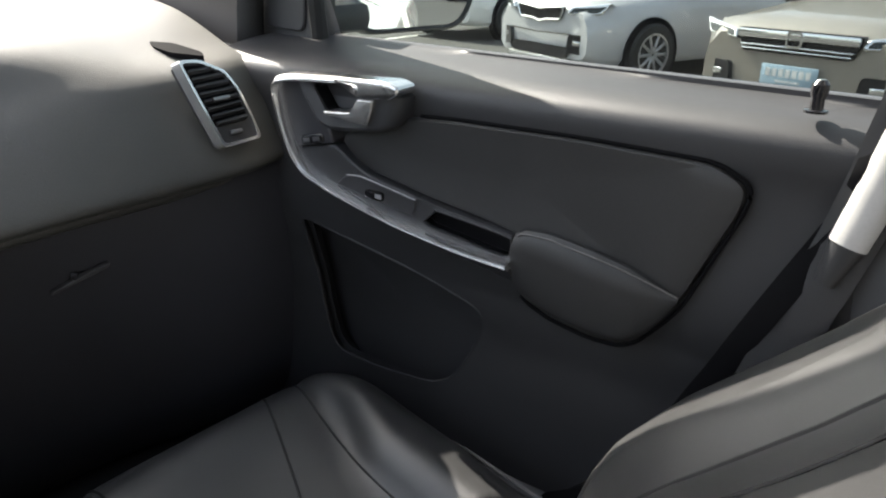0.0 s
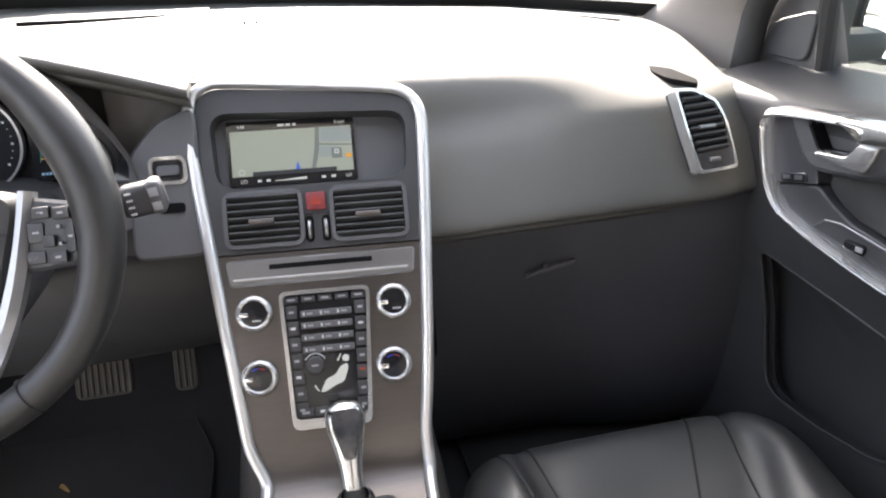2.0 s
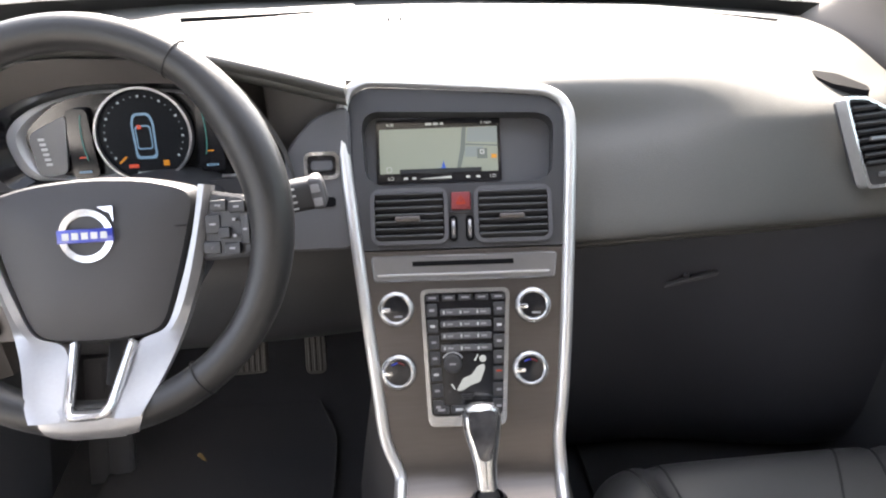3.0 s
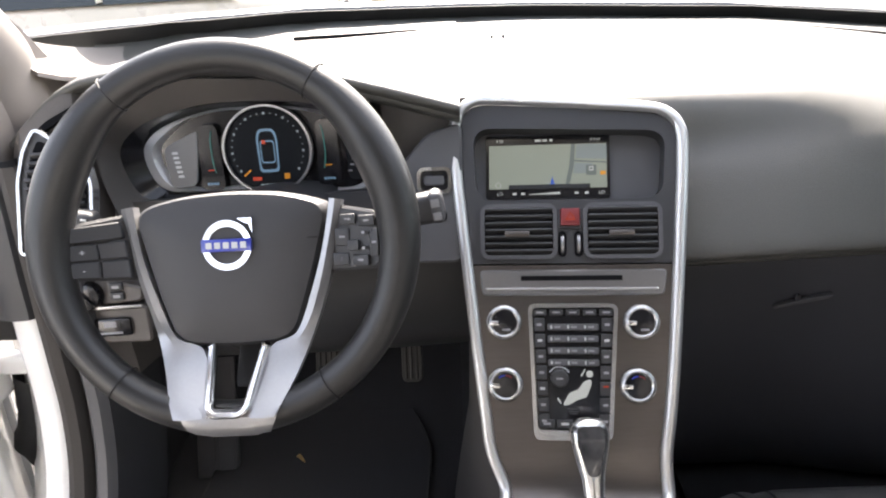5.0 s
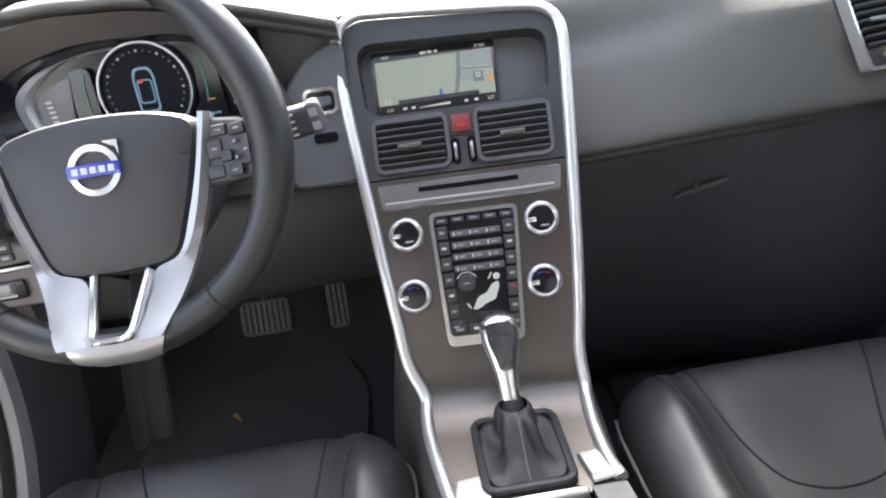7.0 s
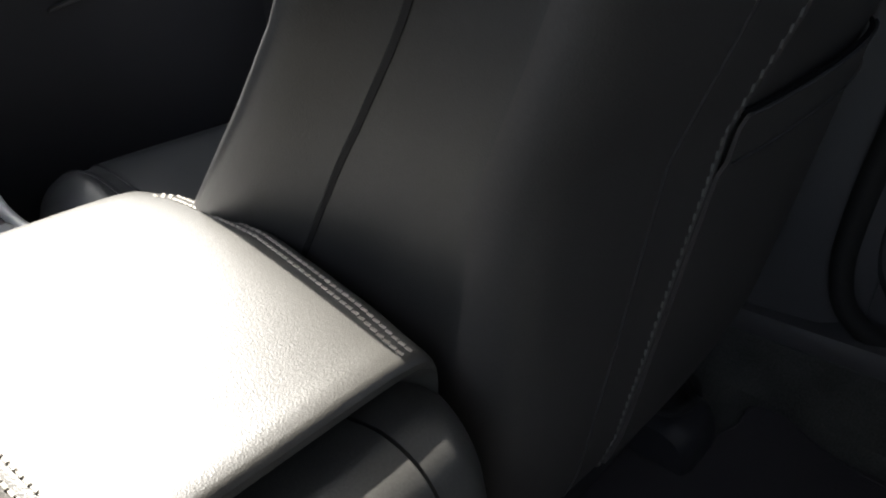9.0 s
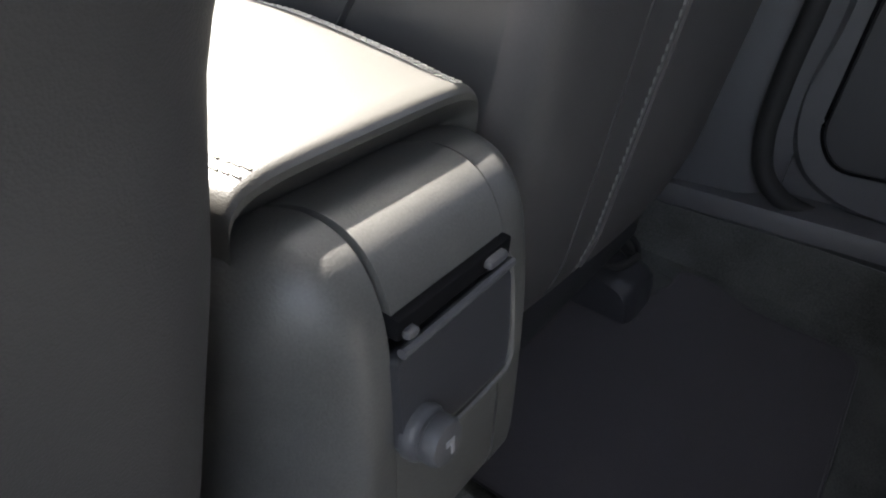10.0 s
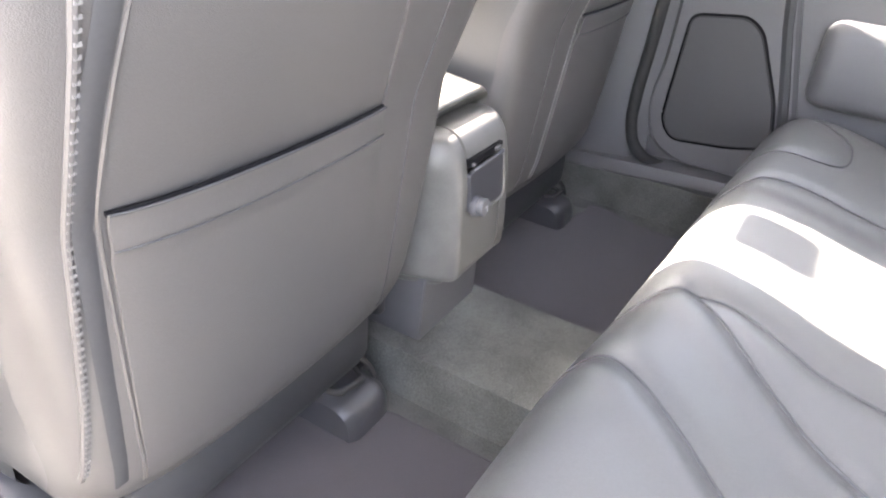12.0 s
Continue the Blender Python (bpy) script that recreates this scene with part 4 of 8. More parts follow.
part("gaiter_base", plate(rrect(0.094, 0.116, 0.012, 5, 0, -0.082), Matrix.Translation((0, 0, 0.6425)), 0, 0.0045), black_void, gear)
boot = part("gaiter", rows_mesh(gaiter, close_v=True), gaiter_leather, gear, "pleated black leather gaiter with deep side folds")
part("gaiter_seam", tube([gaiter[i][48] + Vector((0, 0, 0.0008)) for i in range(17)], 0.0009, 5), thread, boot)
part("hem", tube([Vector((p[0], p[1], 0.649)) for p in rrect(0.092, 0.114, 0.012, 5, 0, -0.082)], 0.005, 8, True, flat=0.9), gaiter_leather, boot)
part("surround", ring_plate(rrect(0.100, 0.122, 0.014, 5, 0, -0.082), rrect(0.088, 0.110, 0.010, 5, 0, -0.082), Matrix.Translation((0, 0, 0.6425)), -0.004, 0.004), dark_plastic, gear)

# ---- steering wheel ----
wheel = thing("steering_wheel", "black leather steering wheel with silver spokes and a round badge", "steering wheel", (-0.367, 0.05, 0.95))
WM = Matrix.Translation((-0.365, -0.042, 1.020)) @ Matrix.Rotation(radians(70), 4, "X")
rim_pts, rim_r = [], []
for i in range(96):
    a = 2 * math.pi * i / 96
    d = math.degrees(a)
    grip = max(math.exp(-((d - 28) / 20) ** 2), math.exp(-((d - 152) / 20) ** 2))
    side_ = max(math.exp(-(min(d, 360 - d) / 26) ** 2), math.exp(-((d - 180) / 26) ** 2))
    r_out, r_in = 0.1895, 0.1560 - 0.0085 * grip - 0.006 * side_
    rim_pts.append(WM @ Vector((0.002 + (r_out + r_in) / 2 * math.cos(a), 0.007 + (r_out + r_in) / 2 * math.sin(a), 0.0)))
    rim_r.append((r_out - r_in) / 2)
own = tube(rim_pts, rim_r, 20, True, up=WM.to_3x3() @ Vector((0, 0, 1)), flat=1.1)
part("rim", own, rim_leather, wheel, "black leather rim with stitched joints")
for d in (57, 125, 232, 304):
    a = radians(d)
    c = Vector((0.002 + 0.1725 * math.cos(a), 0.007 + 0.1725 * math.sin(a), 0))
    rd = Vector((math.cos(a), math.sin(a), 0))
    ring = [WM @ (c + rd * 0.0182 * math.cos(q) + Vector((0, 0, 1)) * 0.0192 * math.sin(q)) for q in [2 * math.pi * j / 20 for j in range(20)]]
    part("rim_joint", tube(ring, 0.0009, 5, True), seam_dark, wheel)
hub = rounded([(-0.060, -0.099), (0.0, -0.103), (0.060, -0.098), (0.080, -0.040), (0.102, 0.038), (0.055, 0.051), (0.0, 0.054), (-0.055, 0.050), (-0.099, 0.038), (-0.078, -0.045)], 0.020, 5)
hub_rows = []
for k, z in ((1.0, -0.03), (1.0, 0.004), (0.985, 0.012), (0.95, 0.017), (0.80, 0.021), (0.5, 0.024), (0.2, 0.025), (0.0, 0.025)):
    hub_rows.append([WM @ Vector((p[0] * k, -0.015 + (p[1] + 0.015) * k, z)) for p in hub])
part("airbag_cover", rows_mesh(hub_rows, close_v=True), dark_plastic, wheel, "grained dark grey airbag cover")
part("cover_line", tube([WM @ Vector(p) for p in ((0.04, 0.004, 0.0235), (0.088, 0.004, 0.0185))], 0.0008, 5), seam_dark, wheel)
# silver V spoke
for s in (-1, 1):
    edge = [(0.1115, 0.040, 0.010), (0.1045, 0.010, 0.012), (0.0965, -0.034, 0.013), (0.083, -0.076, 0.014), (0.066, -0.122, 0.018), (0.054, -0.148, 0.027), (0.0475, -0.160, 0.030)]
    inner = [(0.099, 0.042, 0.013), (0.0905, -0.006, 0.017), (0.0755, -0.055, 0.018), (0.060, -0.090, 0.018), (0.033, -0.104, 0.018), (0.0235, -0.144, 0.028), (0.0215, -0.160, 0.031)]
    edge, inner = [(p[0] + s * 0.001, *p[1:]) for p in edge], [(p[0] + s * 0.001, *p[1:]) for p in inner]
    A, B = spline(edge, 5), spline(inner, 5)
    rows = [[WM @ Vector((s * p.x, p.y, p.z)) for p in A], [WM @ Vector((s * (p.x * 0.5 + q.x * 0.5), p.y * 0.5 + q.y * 0.5, (p.z + q.z) / 2 + 0.004)) for p, q in zip(A, B)], [WM @ Vector((s * p.x, p.y, p.z)) for p in B]]
    part("spoke", shell(rows, WM.to_3x3() @ Vector((0, 0, -0.014))), spoke_silver, wheel, "satin silver spoke")
part("spoke_rim", tube([WM @ Vector((p[0] + 0.003, p[1], line([(-0.156, 0.033), (-0.13, 0.026), (-0.10, 0.0165)], p[1]))) for p in rounded([(-0.029, -0.097), (-0.0265, -0.101), (-0.0175, -0.156), (0.0175, -0.156), (0.0265, -0.101), (0.029, -0.097)], 0.009)[5:-5]], 0.0048, 10, flat=1.3, up=WM.to_3x3() @ Vector((0, 0, 1))), chrome, wheel, "bright rim of the opening")
part("column_tail", box((0, -0.12, -0.05), (0.028, 0.06, 0.02), 0.004, WM), dark_plastic, wheel)
badge = part("badge", lathe([(0.0245, 0.024), (0.0245, 0.028), (0.0185, 0.028), (0.0185, 0.0245)], at(WM, 0, 0.0), 40), chrome, wheel, "chrome ring badge with a blue bar")
part("badge_field", lathe([(0.0182, 0.0235), (0.0182, 0.0255)], at(WM, 0, 0), 32), dark_plastic, badge)
part("badge_bar", box((0, 0, 0.0285), (0.050, 0.0125, 0.0035), 0.001, WM), emblem_blue, badge)
for i in range(5):
    part("badge_mark", box((-0.017 + 0.0085 * i, 0, 0.0305), (0.0058, 0.0062, 0.0006), 0, WM), print_pale, badge)
part("badge_arrow", plate([(0.011, 0.026), (0.0255, 0.026), (0.0255, 0.011), (0.0225, 0.020), (0.018, 0.0215)], WM, 0.024, 0.0275), chrome, badge)
for s in (-1, 1):
    bp = rounded([(s * 0.104, 0.036), (s * 0.145, 0.028), (s * 0.1535, 0.018), (s * 0.154, -0.020), (s * 0.147, -0.0285), (s * 0.095, -0.032)], 0.007)
    pod = part("button_pod", plate(bp if s > 0 else bp[::-1], WM, -0.012, 0.010, 0.003), dark_plastic, wheel, "dark switch pod")
    if s < 0:
        keys = [([(-0.150, 0.0228), (-0.1095, 0.0282), (-0.1070, 0.0118), (-0.1505, 0.0075)], "CRUISE"), ([(-0.1495, 0.0060), (-0.1295, 0.0070), (-0.1275, -0.0090), (-0.1495, -0.0095)], "+"), ([(-0.1285, 0.0075), (-0.1055, 0.0098), (-0.1030, -0.0080), (-0.1265, -0.0086)], ""),
                ([(-0.1495, -0.0110), (-0.1275, -0.0104), (-0.1262, -0.0270), (-0.1480, -0.0255)], "-"), ([(-0.1262, -0.0102), (-0.1025, -0.0096), (-0.1000, -0.0285), (-0.1250, -0.0275)], "0")]
        for o, mark in keys:
            b = part("button", plate(rounded(o, 0.002, 2), WM, 0.008, 0.0190, 0.0012), dark_plastic, pod)
            cx, cy = sum(p[0] for p in o) / 4, sum(p[1] for p in o) / 4
            if mark:
                word(mark, at(WM, cx, cy, 0.0192), 0.0058 if len(mark) > 1 else 0.0085, print_pale, b, "symbol")
            else:
                part("symbol", tube([WM @ Vector((cx + 0.0035 * math.cos(q), cy + 0.0035 * math.sin(q), 0.0193)) for q in [2.2 - 4.8 * i / 12 for i in range(13)]], 0.0006, 5), print_pale, b)
    else:
        for (x, y, w, h) in ((0.1185, 0.0200, 0.0165, 0.0105), (0.1385, 0.0180, 0.0180, 0.0105), (0.1120, 0.0030, 0.0150, 0.0180), (0.1460, -0.0030, 0.0090, 0.0270), (0.1100, -0.0190, 0.0170, 0.0120), (0.1310, -0.0200, 0.0170, 0.0110)):
            b = part("button", box((x, y, 0.0135), (w, h, 0.009), 0.0018, WM), dark_plastic, pod)
            part("button_mark", box((x, y, 0.0183), (min(w, 0.012) * 0.50, 0.0019, 0.0004), 0, WM), print_grey, b)
        for dy in (0.0065, -0.0085):
            part("button_mark", box((0.1345, dy, 0.0165), (0.0036, 0.0026, 0.0030), 0, WM), print_grey, pod)
        part("button_center", box((0.1235, -0.0055, 0.0165), (0.0125, 0.0105, 0.008), 0.002, WM), dark_plastic, pod)
    rows = [[WM @ Vector((s * x, y + dy, z)) for x, y, z in ((0.10, 0, 0.006), (0.13, 0, 0.004), (0.150, 0, 0.002), (0.166, 0, 0.002))] for y, dy in ((0.056, 0.0), (0.05, 0), (0.01, 0), (-0.028, 0))]
    part("spoke_arm", shell(rows, WM.to_3x3() @ Vector((0, 0, -0.014))), leather_side, wheel)

# the hub lies deeper than the rim
inv = WM.inverted()
for ob in [o for o in wheel.children_recursive if not o.name.startswith("rim")]:
    for v in ob.data.vertices:
        q = inv @ v.co
        q.z -= 0.042 * (1 - step(0.105, 0.182, math.hypot(q.x, q.y)))
        v.co = WM @ q

# lower spoke's foot, lapped over the rim
foot = []
for y, z, w in ((-0.1440, 0.004, 0.0495), (-0.1480, 0.012, 0.0490), (-0.1530, 0.0185, 0.0478), (-0.1600, 0.0225, 0.0460), (-0.1680, 0.0235, 0.0435), (-0.1750, 0.0210, 0.0400), (-0.1805, 0.013, 0.0365), (-0.1835, 0.002, 0.033)):
    foot.append([WM @ Vector((0.004 + w * u, min(y, -0.160 + 0.0001 * z) if abs(w * u) < 0.0215 else y + 0.0025 * u * u, z - 0.002 * abs(u) ** 4)) for u in np.linspace(-1, 1, 41)])
part("spoke", shell(foot, WM.to_3x3() @ Vector((0, 0.002, -0.005))), spoke_silver, wheel, "satin silver foot of the lower spoke, lapped over the rim")

column = thing("steering_column", "dark plastic steering column cover with control stalks", "steering column", (-0.367, 0.1, 0.9))
part("cover", shell([[Vector((-0.367 + r * 0.075 * math.cos(a), y, 0.945 + 0.10 * (y) + r * (0.030 if math.sin(a) > 0 else 0.075) * math.sin(a))) for a in [2 * math.pi * j / 24 for j in range(24)]] for y, r in ((-0.005, 0.75), (0.02, 0.95), (0.12, 1.05), (0.24, 1.1))], (0, 0.0, -0.004), close_v=True), dark_plastic, column)
for s in (-1, 1):
    st = [Vector((-0.367 + s * 0.06, 0.045, 0.980)), Vector((-0.367 + s * 0.12, 0.055, 0.998)), Vector((-0.367 + s * 0.170, 0.06, 1.008))]
    stalk = part("stalk", tube(st, [0.008, 0.009, 0.011], 12), dark_plastic, column, "black control stalk")
    em = Matrix.Translation((-0.367 + s * 0.192, 0.064, 1.012)) @ Matrix.Rotation(radians(-s * 8), 4, "Y")
    part("stalk_end", box((0, 0, 0), (0.044, 0.024, 0.034), 0.008, em, 3), dark_plastic, stalk)
    for i in range(4):
        part("stalk_print", box((-s * 0.011, -0.0122, -0.011 + 0.0072 * i), (0.006, 0.001, 0.002), 0, em), print_pale, stalk)
    if s > 0:
        part("stalk_cap", box((0.0135, -0.002, 0.001), (0.015, 0.024, 0.036), 0.006, em, 3), mid_plastic, stalk)
        for dz in (-0.007, 0.008):
            part("stalk_symbol", box((0.0135, -0.0145, dz), (0.009, 0.001, 0.009), 0.0005, em), print_grey, stalk)


# ---- centre console and armrest ----
REAR = -0.085
console = thing("center_console", "grey centre console between the front seats with a roller cover", "console", (0, -0.4, 0.45))
for s in (-1, 1):
    rows = []
    for z, x in ((0.634, 0.100), (0.60, 0.116), (0.50, 0.134), (0.40, 0.150)):
        rows.append([Vector((s * (x + w), y, z if y < 0.0 else z + (k if z > 0.62 else 0))) for y, w, k in ((-0.56, -0.004, 0), (-0.40, 0.0, 0), (-0.15, -0.012, 0), (-0.02, -0.002, 0.0), (0.03, 0.002, 0.004), (0.10, 0.008, 0.115), (0.20, 0.018, 0.28), (0.30, 0.022, 0.34))])
    part("side_wall", shell(rows, (-s * 0.012, 0, 0)), shroud_skin, console)
part("front_strip", box((0.009, -0.1545, 0.6445), (0.092, 0.010, 0.011), 0.0035, None, 3), brushed, console, "bright silver cross strip")
part("deck", box((0.012, -0.29, 0.620), (0.180, 0.268, 0.03), 0.006), deck_grey, console)
for s, rows in ((-1, [(-0.0400, -0.0395, -0.036), (-0.0795, -0.0765, -0.066)]), (1, [(0.0600, 0.0640, 0.078), (0.0960, 0.1010, 0.118)])):
    ys = (-0.1585 if s < 0 else -0.148, -0.20, -0.40)
    skin = [[Vector((x, y, z)) for x, y in zip(r, ys)] for r, z in ((rows[0], 0.636), (rows[0], 0.6435), (rows[1], 0.6435), ([x + s * 0.004 for x in rows[1]], 0.630))]
    part("side_rail", shell(skin, (0, 0, -0.004)), deck_grey, console)
    cap_o = [(-0.0765, -0.112), (-0.0460, -0.109), (-0.0405, -0.1500), (-0.0815, -0.1495)] if s < 0 else [(0.0565, -0.100), (0.0800, -0.098), (0.0955, -0.1340), (0.0630, -0.1385)]
    cap_ = part("rail_cap", plate(rounded(cap_o, 0.003, 3), Matrix.Translation((0, 0, 0.640)), 0, 0.008, 0.002), satin, console, "silver rail cap")
    a, b = cap_o[2], cap_o[3]
    part("cap_edge", tube([(a[0], a[1] - 0.002, 0.646), (b[0], b[1] - 0.002, 0.646)], 0.0045, 8), brushed, cap_)
cover = part("roller_cover", plate([(-0.0380, -0.162), (0.0560, -0.160), (0.0745, -0.40), (-0.0345, -0.40)], Matrix.Translation((0, 0, 0.632)), 0, 0.009, 0.001), deck_grey, console, "ribbed roller cover")
for i in range(6):
    part("rib", box((0.0095 + 0.0004 * i, -0.163 - 0.0046 * i, 0.6415), (0.090, 0.0026, 0.0022), 0.0006, None, 1), dark_plastic, cover)
# hidden block added inside the console to stop sun leaking onto the tunnel
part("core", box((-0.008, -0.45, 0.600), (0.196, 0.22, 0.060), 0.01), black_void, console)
part("bin", box((0, -0.462, 0.680), (0.176, 0.25, 0.11), 0.012), mid_plastic, console)
lid_rows = []
for i in range(25):
    t = i / 24
    y = -0.338 - 0.284 * t
    h = line([(0, 0.055), (0.08, 0.085), (0.2, 0.100), (0.5, 0.106), (0.85, 0.097), (1, 0.090)], t)
    zt = 0.788 + 0.006 * math.sin(math.pi * min(1, t * 1.05)) - (0.02 * (1 - t / 0.08) ** 2 if t < 0.08 else 0)
    zb = 0.748
    row = []
    for j in range(65):
        a = math.pi - math.pi * j / 64
        c, sn = math.cos(a), math.sin(a)
        row.append(Vector((h * math.copysign(abs(c) ** 0.35, c), y, zb + (zt - zb) * abs(sn) ** 0.30)))
    lid_rows.append(row)
for dy, dz in ((0.003, 0.0015), (0.005, 0.004), (0.005, 0.008)):     # rounded rear edge
    lid_rows.append([Vector((p.x, p.y - dy, 0.748 + max(0.0, p.z - 0.748 - dz * (1 if p.z > 0.76 else 0)))) for p in lid_rows[24]])
bm = rows_mesh(lid_rows)
rows_mesh([[Vector((p.x, p.y, 0.748)) for p in lid_rows[0]], lid_rows[0]], bm=bm)
rows_mesh([[Vector((p.x * 0.9, p.y + 0.030, 0.748)) for p in lid_rows[-1]], lid_rows[-1]], bm=bm)
rows_mesh([[r[0] for r in lid_rows], [r[-1] for r in lid_rows]], bm=bm)
lid = part("armrest_lid", bm, armrest_leather, console, "stitched leather armrest lid")
for s in (-1, 1):
    for inset in (0.013, 0.019):
        for i in range(44):
            t = 0.16 + 0.83 * i / 43
            y = -0.338 - 0.284 * t
            h = line([(0, 0.055), (0.08, 0.085), (0.2, 0.100), (0.5, 0.106), (0.85, 0.097), (1, 0.090)], t)
            x = h - inset
            zt = 0.788 + 0.006 * math.sin(math.pi * min(1, t * 1.05)) - (0.02 * (1 - t / 0.08) ** 2 if t < 0.08 else 0)
            z = 0.748 + (zt - 0.748) * (max(0.0, 1 - (x / h) ** (2 / 0.35))) ** (0.30 / 2)
            part("stitch", box((s * x, y, z + 0.0004), (0.0016, 0.0042, 0.0007), 0), thread_pale, lid)
# black box painting the shade between the lid and the bin
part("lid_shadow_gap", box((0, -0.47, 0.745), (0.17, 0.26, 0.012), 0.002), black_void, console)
cap_prof = [(-0.575, 0.742), (-0.605, 0.755), (-0.632, 0.762), (-0.655, 0.757), (-0.671, 0.739), (-0.680, 0.71), (-0.686, 0.66), (-0.690, 0.60), (-0.691, 0.565), (-0.686, 0.549), (-0.668, 0.543)]
cp = [(q.x, q.y) for q in spline([(a, b, 0) for a, b in cap_prof], 4)]
CAPW = 0.101


def cap_point(x, y, z, push=0.0):
    e = abs(x) / CAPW
    top = step(0.66, 0.75, z)
    pull = 0.048 * max(0.0, (e - 0.58) / 0.42) ** 2.4 * top + 0.080 * max(0.0, (e - 0.70) / 0.30) ** 1.25 * (1 - top)
    return Vector((x, y + pull * (0.95 - 0.2 * top) - push * 0.8, z - pull * 0.40 * top + push * (0.1 + 0.4 * top)))


def cap_rows(x0, x1, n, push=0.0, lo=0, hi=None):
    return [[cap_point(x0 + (x1 - x0) * i / n, y, z, push) for y, z in cp[lo:hi]] for i in range(n + 1)]


part("end_cap", shell(cap_rows(-CAPW, -0.052, 12), (0, 0.02, -0.012)), cap_plastic, console, "moulded grey rear end cap")
part("end_cap", shell(cap_rows(0.047, CAPW, 12), (0, 0.02, -0.012)), cap_plastic, console, "moulded grey rear end cap")
part("end_panel", shell(cap_rows(-0.049, 0.044, 8, 0.002, 0, 20), (0, 0.02, -0.012)), cap_plastic, console, "scuffed upper panel")
part("end_panel", shell(cap_rows(-0.0505, 0.0455, 8, -0.001, 21), (0, 0.02, -0.006)), cap_plastic, console)
part("vent_slot", box((-0.003, -0.673, 0.7225), (0.095, 0.02, 0.012), 0.002), black_void, console)
part("vent_tab", box((0.026, -0.684, 0.7235), (0.017, 0.007, 0.0055), 0.002), mid_plastic, console)
part("vent_tab", box((-0.044, -0.684, 0.7205), (0.008, 0.007, 0.005), 0.002), mid_plastic, console)
part("vent_lip", tube([(-0.050, -0.6850, 0.7115), (0.0445, -0.6850, 0.7130)], 0.0028, 8), mid_plastic, console)
pn = frame_on((-0.003, -0.690, 0.660), (1, 0, 0), (0, 0.14, 1))
part("socket_panel", plate(rounded([(-0.050, -0.008), (0.042, -0.012), (0.0475, 0.000), (0.0475, 0.049), (-0.050, 0.049)], 0.006), pn, -0.006, 0.002), rail_plastic, console, "grey recessed socket panel")
part("socket_rim", tube(spline([pn @ Vector(p) for p in ((0.0495, 0.060, -0.006), (0.0495, 0.048, 0.0), (0.0485, 0.006, 0.002), (0.0440, -0.010, 0.003), (0.030, -0.0145, 0.003), (-0.016, -0.0145, 0.003))], 5), 0.0024, 8), cap_plastic, console, "raised moulded rim")
sm = at(pn, -0.037, 0.000) @ Matrix.Scale(0.86, 4)
sock = part("power_socket", lathe([(0.0175, 0.0), (0.0175, 0.006), (0.0160, 0.0085), (0.0138, 0.0095), (0.0138, 0.0115), (0.0150, 0.0125), (0.0150, 0.0185), (0.0130, 0.0215), (0.006, 0.0225)], sm, 28), mid_plastic, console, "round power socket cover")
part("socket_mark", box((0.0, 0.002, 0.0228), (0.008, 0.004, 0.001), 0.0005, sm), print_grey, sock)
part("socket_mark", box((0.002, -0.003, 0.0228), (0.003, 0.008, 0.001), 0.0005, sm), print_grey, sock)
foot_rows = [[Vector((s * h, y, z)) for s in (-1, -0.9, 0, 0.9, 1)] for y, z, h in ((-0.650, 0.556, 0.083), (-0.648, 0.52, 0.083), (-0.647, 0.47, 0.083), (-0.646, 0.42, 0.083))]
part("foot", shell(foot_rows, (0, 0.03, 0)), mid_plastic, console)
for s in (-1, 1):
    edge = [cap_point(s * CAPW, y, z) for y, z in cp[9:]]
    rows = [edge, [p.lerp(Vector((p.x * 0.9, -0.40, p.z - 0.03)), 0.12) + Vector((s * 0.001, 0, 0)) for p in edge], [Vector((p.x * 0.90, -0.40, p.z - 0.03)) for p in edge]]
    part("rear_side_wall", shell(rows, (-s * 0.006, 0, 0)), mid_plastic, console)
    rows = [[Vector((s * x, y, z)) for y in (yr, -0.55, -0.40)] for z, x, yr in ((0.556, 0.0855, -0.648), (0.50, 0.0855, -0.646), (0.42, 0.0855, -0.644))]
    part("foot_side", shell(rows, (-s * 0.006, 0, 0)), mid_plastic, console)


for ob in console.children:
    if ob.name.split(".")[0] in ("core", "bin", "armrest_lid", "lid_shadow_gap", "end_cap", "end_panel", "vent_slot", "vent_tab", "vent_lip", "socket_panel", "socket_rim", "power_socket", "foot", "foot_side", "rear_side_wall"):
        ob.location += Vector((0.008, REAR, 0.013))


# ---- seats ----
def seat_top(x, y, hw=0.222, outer=0):
    """Height of the front cushion's surface, x from its middle line; outer: the side of the broad bolster."""
    base = line([(-0.53, 0.550), (-0.3, 0.567), (-0.1, 0.598), (0.0, 0.619), (0.05, 0.625), (0.10, 0.620)], y)
    wide = 0.045 * step(-0.02, -0.16, y) if x * outer > 0 else 0.0
    ax = abs(x)
    bol = 0.042 * step(0.125 - wide, 0.19 - wide * 0.6, ax) * (1 - step(-0.06, 0.09, y))
    dish = -0.010 * (1 - step(0.0, 0.15, ax)) * (1 - step(-0.05, 0.05, y))
    groove = -0.006 * (math.exp(-((ax - 0.152 + wide) / 0.010) ** 2)) * (1 - step(0.06, 0.1, y))
    front = 1.0 if y < 0.02 else max(0.0, 1 - ((y - 0.02) / 0.078) ** 2.6) ** 0.5
    low = 0.485
    z = low + (base + bol + dish + groove - low) * front
    s = max(0.0, 1 - (ax / hw) ** 6) ** 0.25
    return low + (z - low) * s


def side_hw(y):
    return line([(-0.53, 0.21), (-0.2, 0.240), (0.0, 0.240), (0.06, 0.226), (0.098, 0.190)], y)


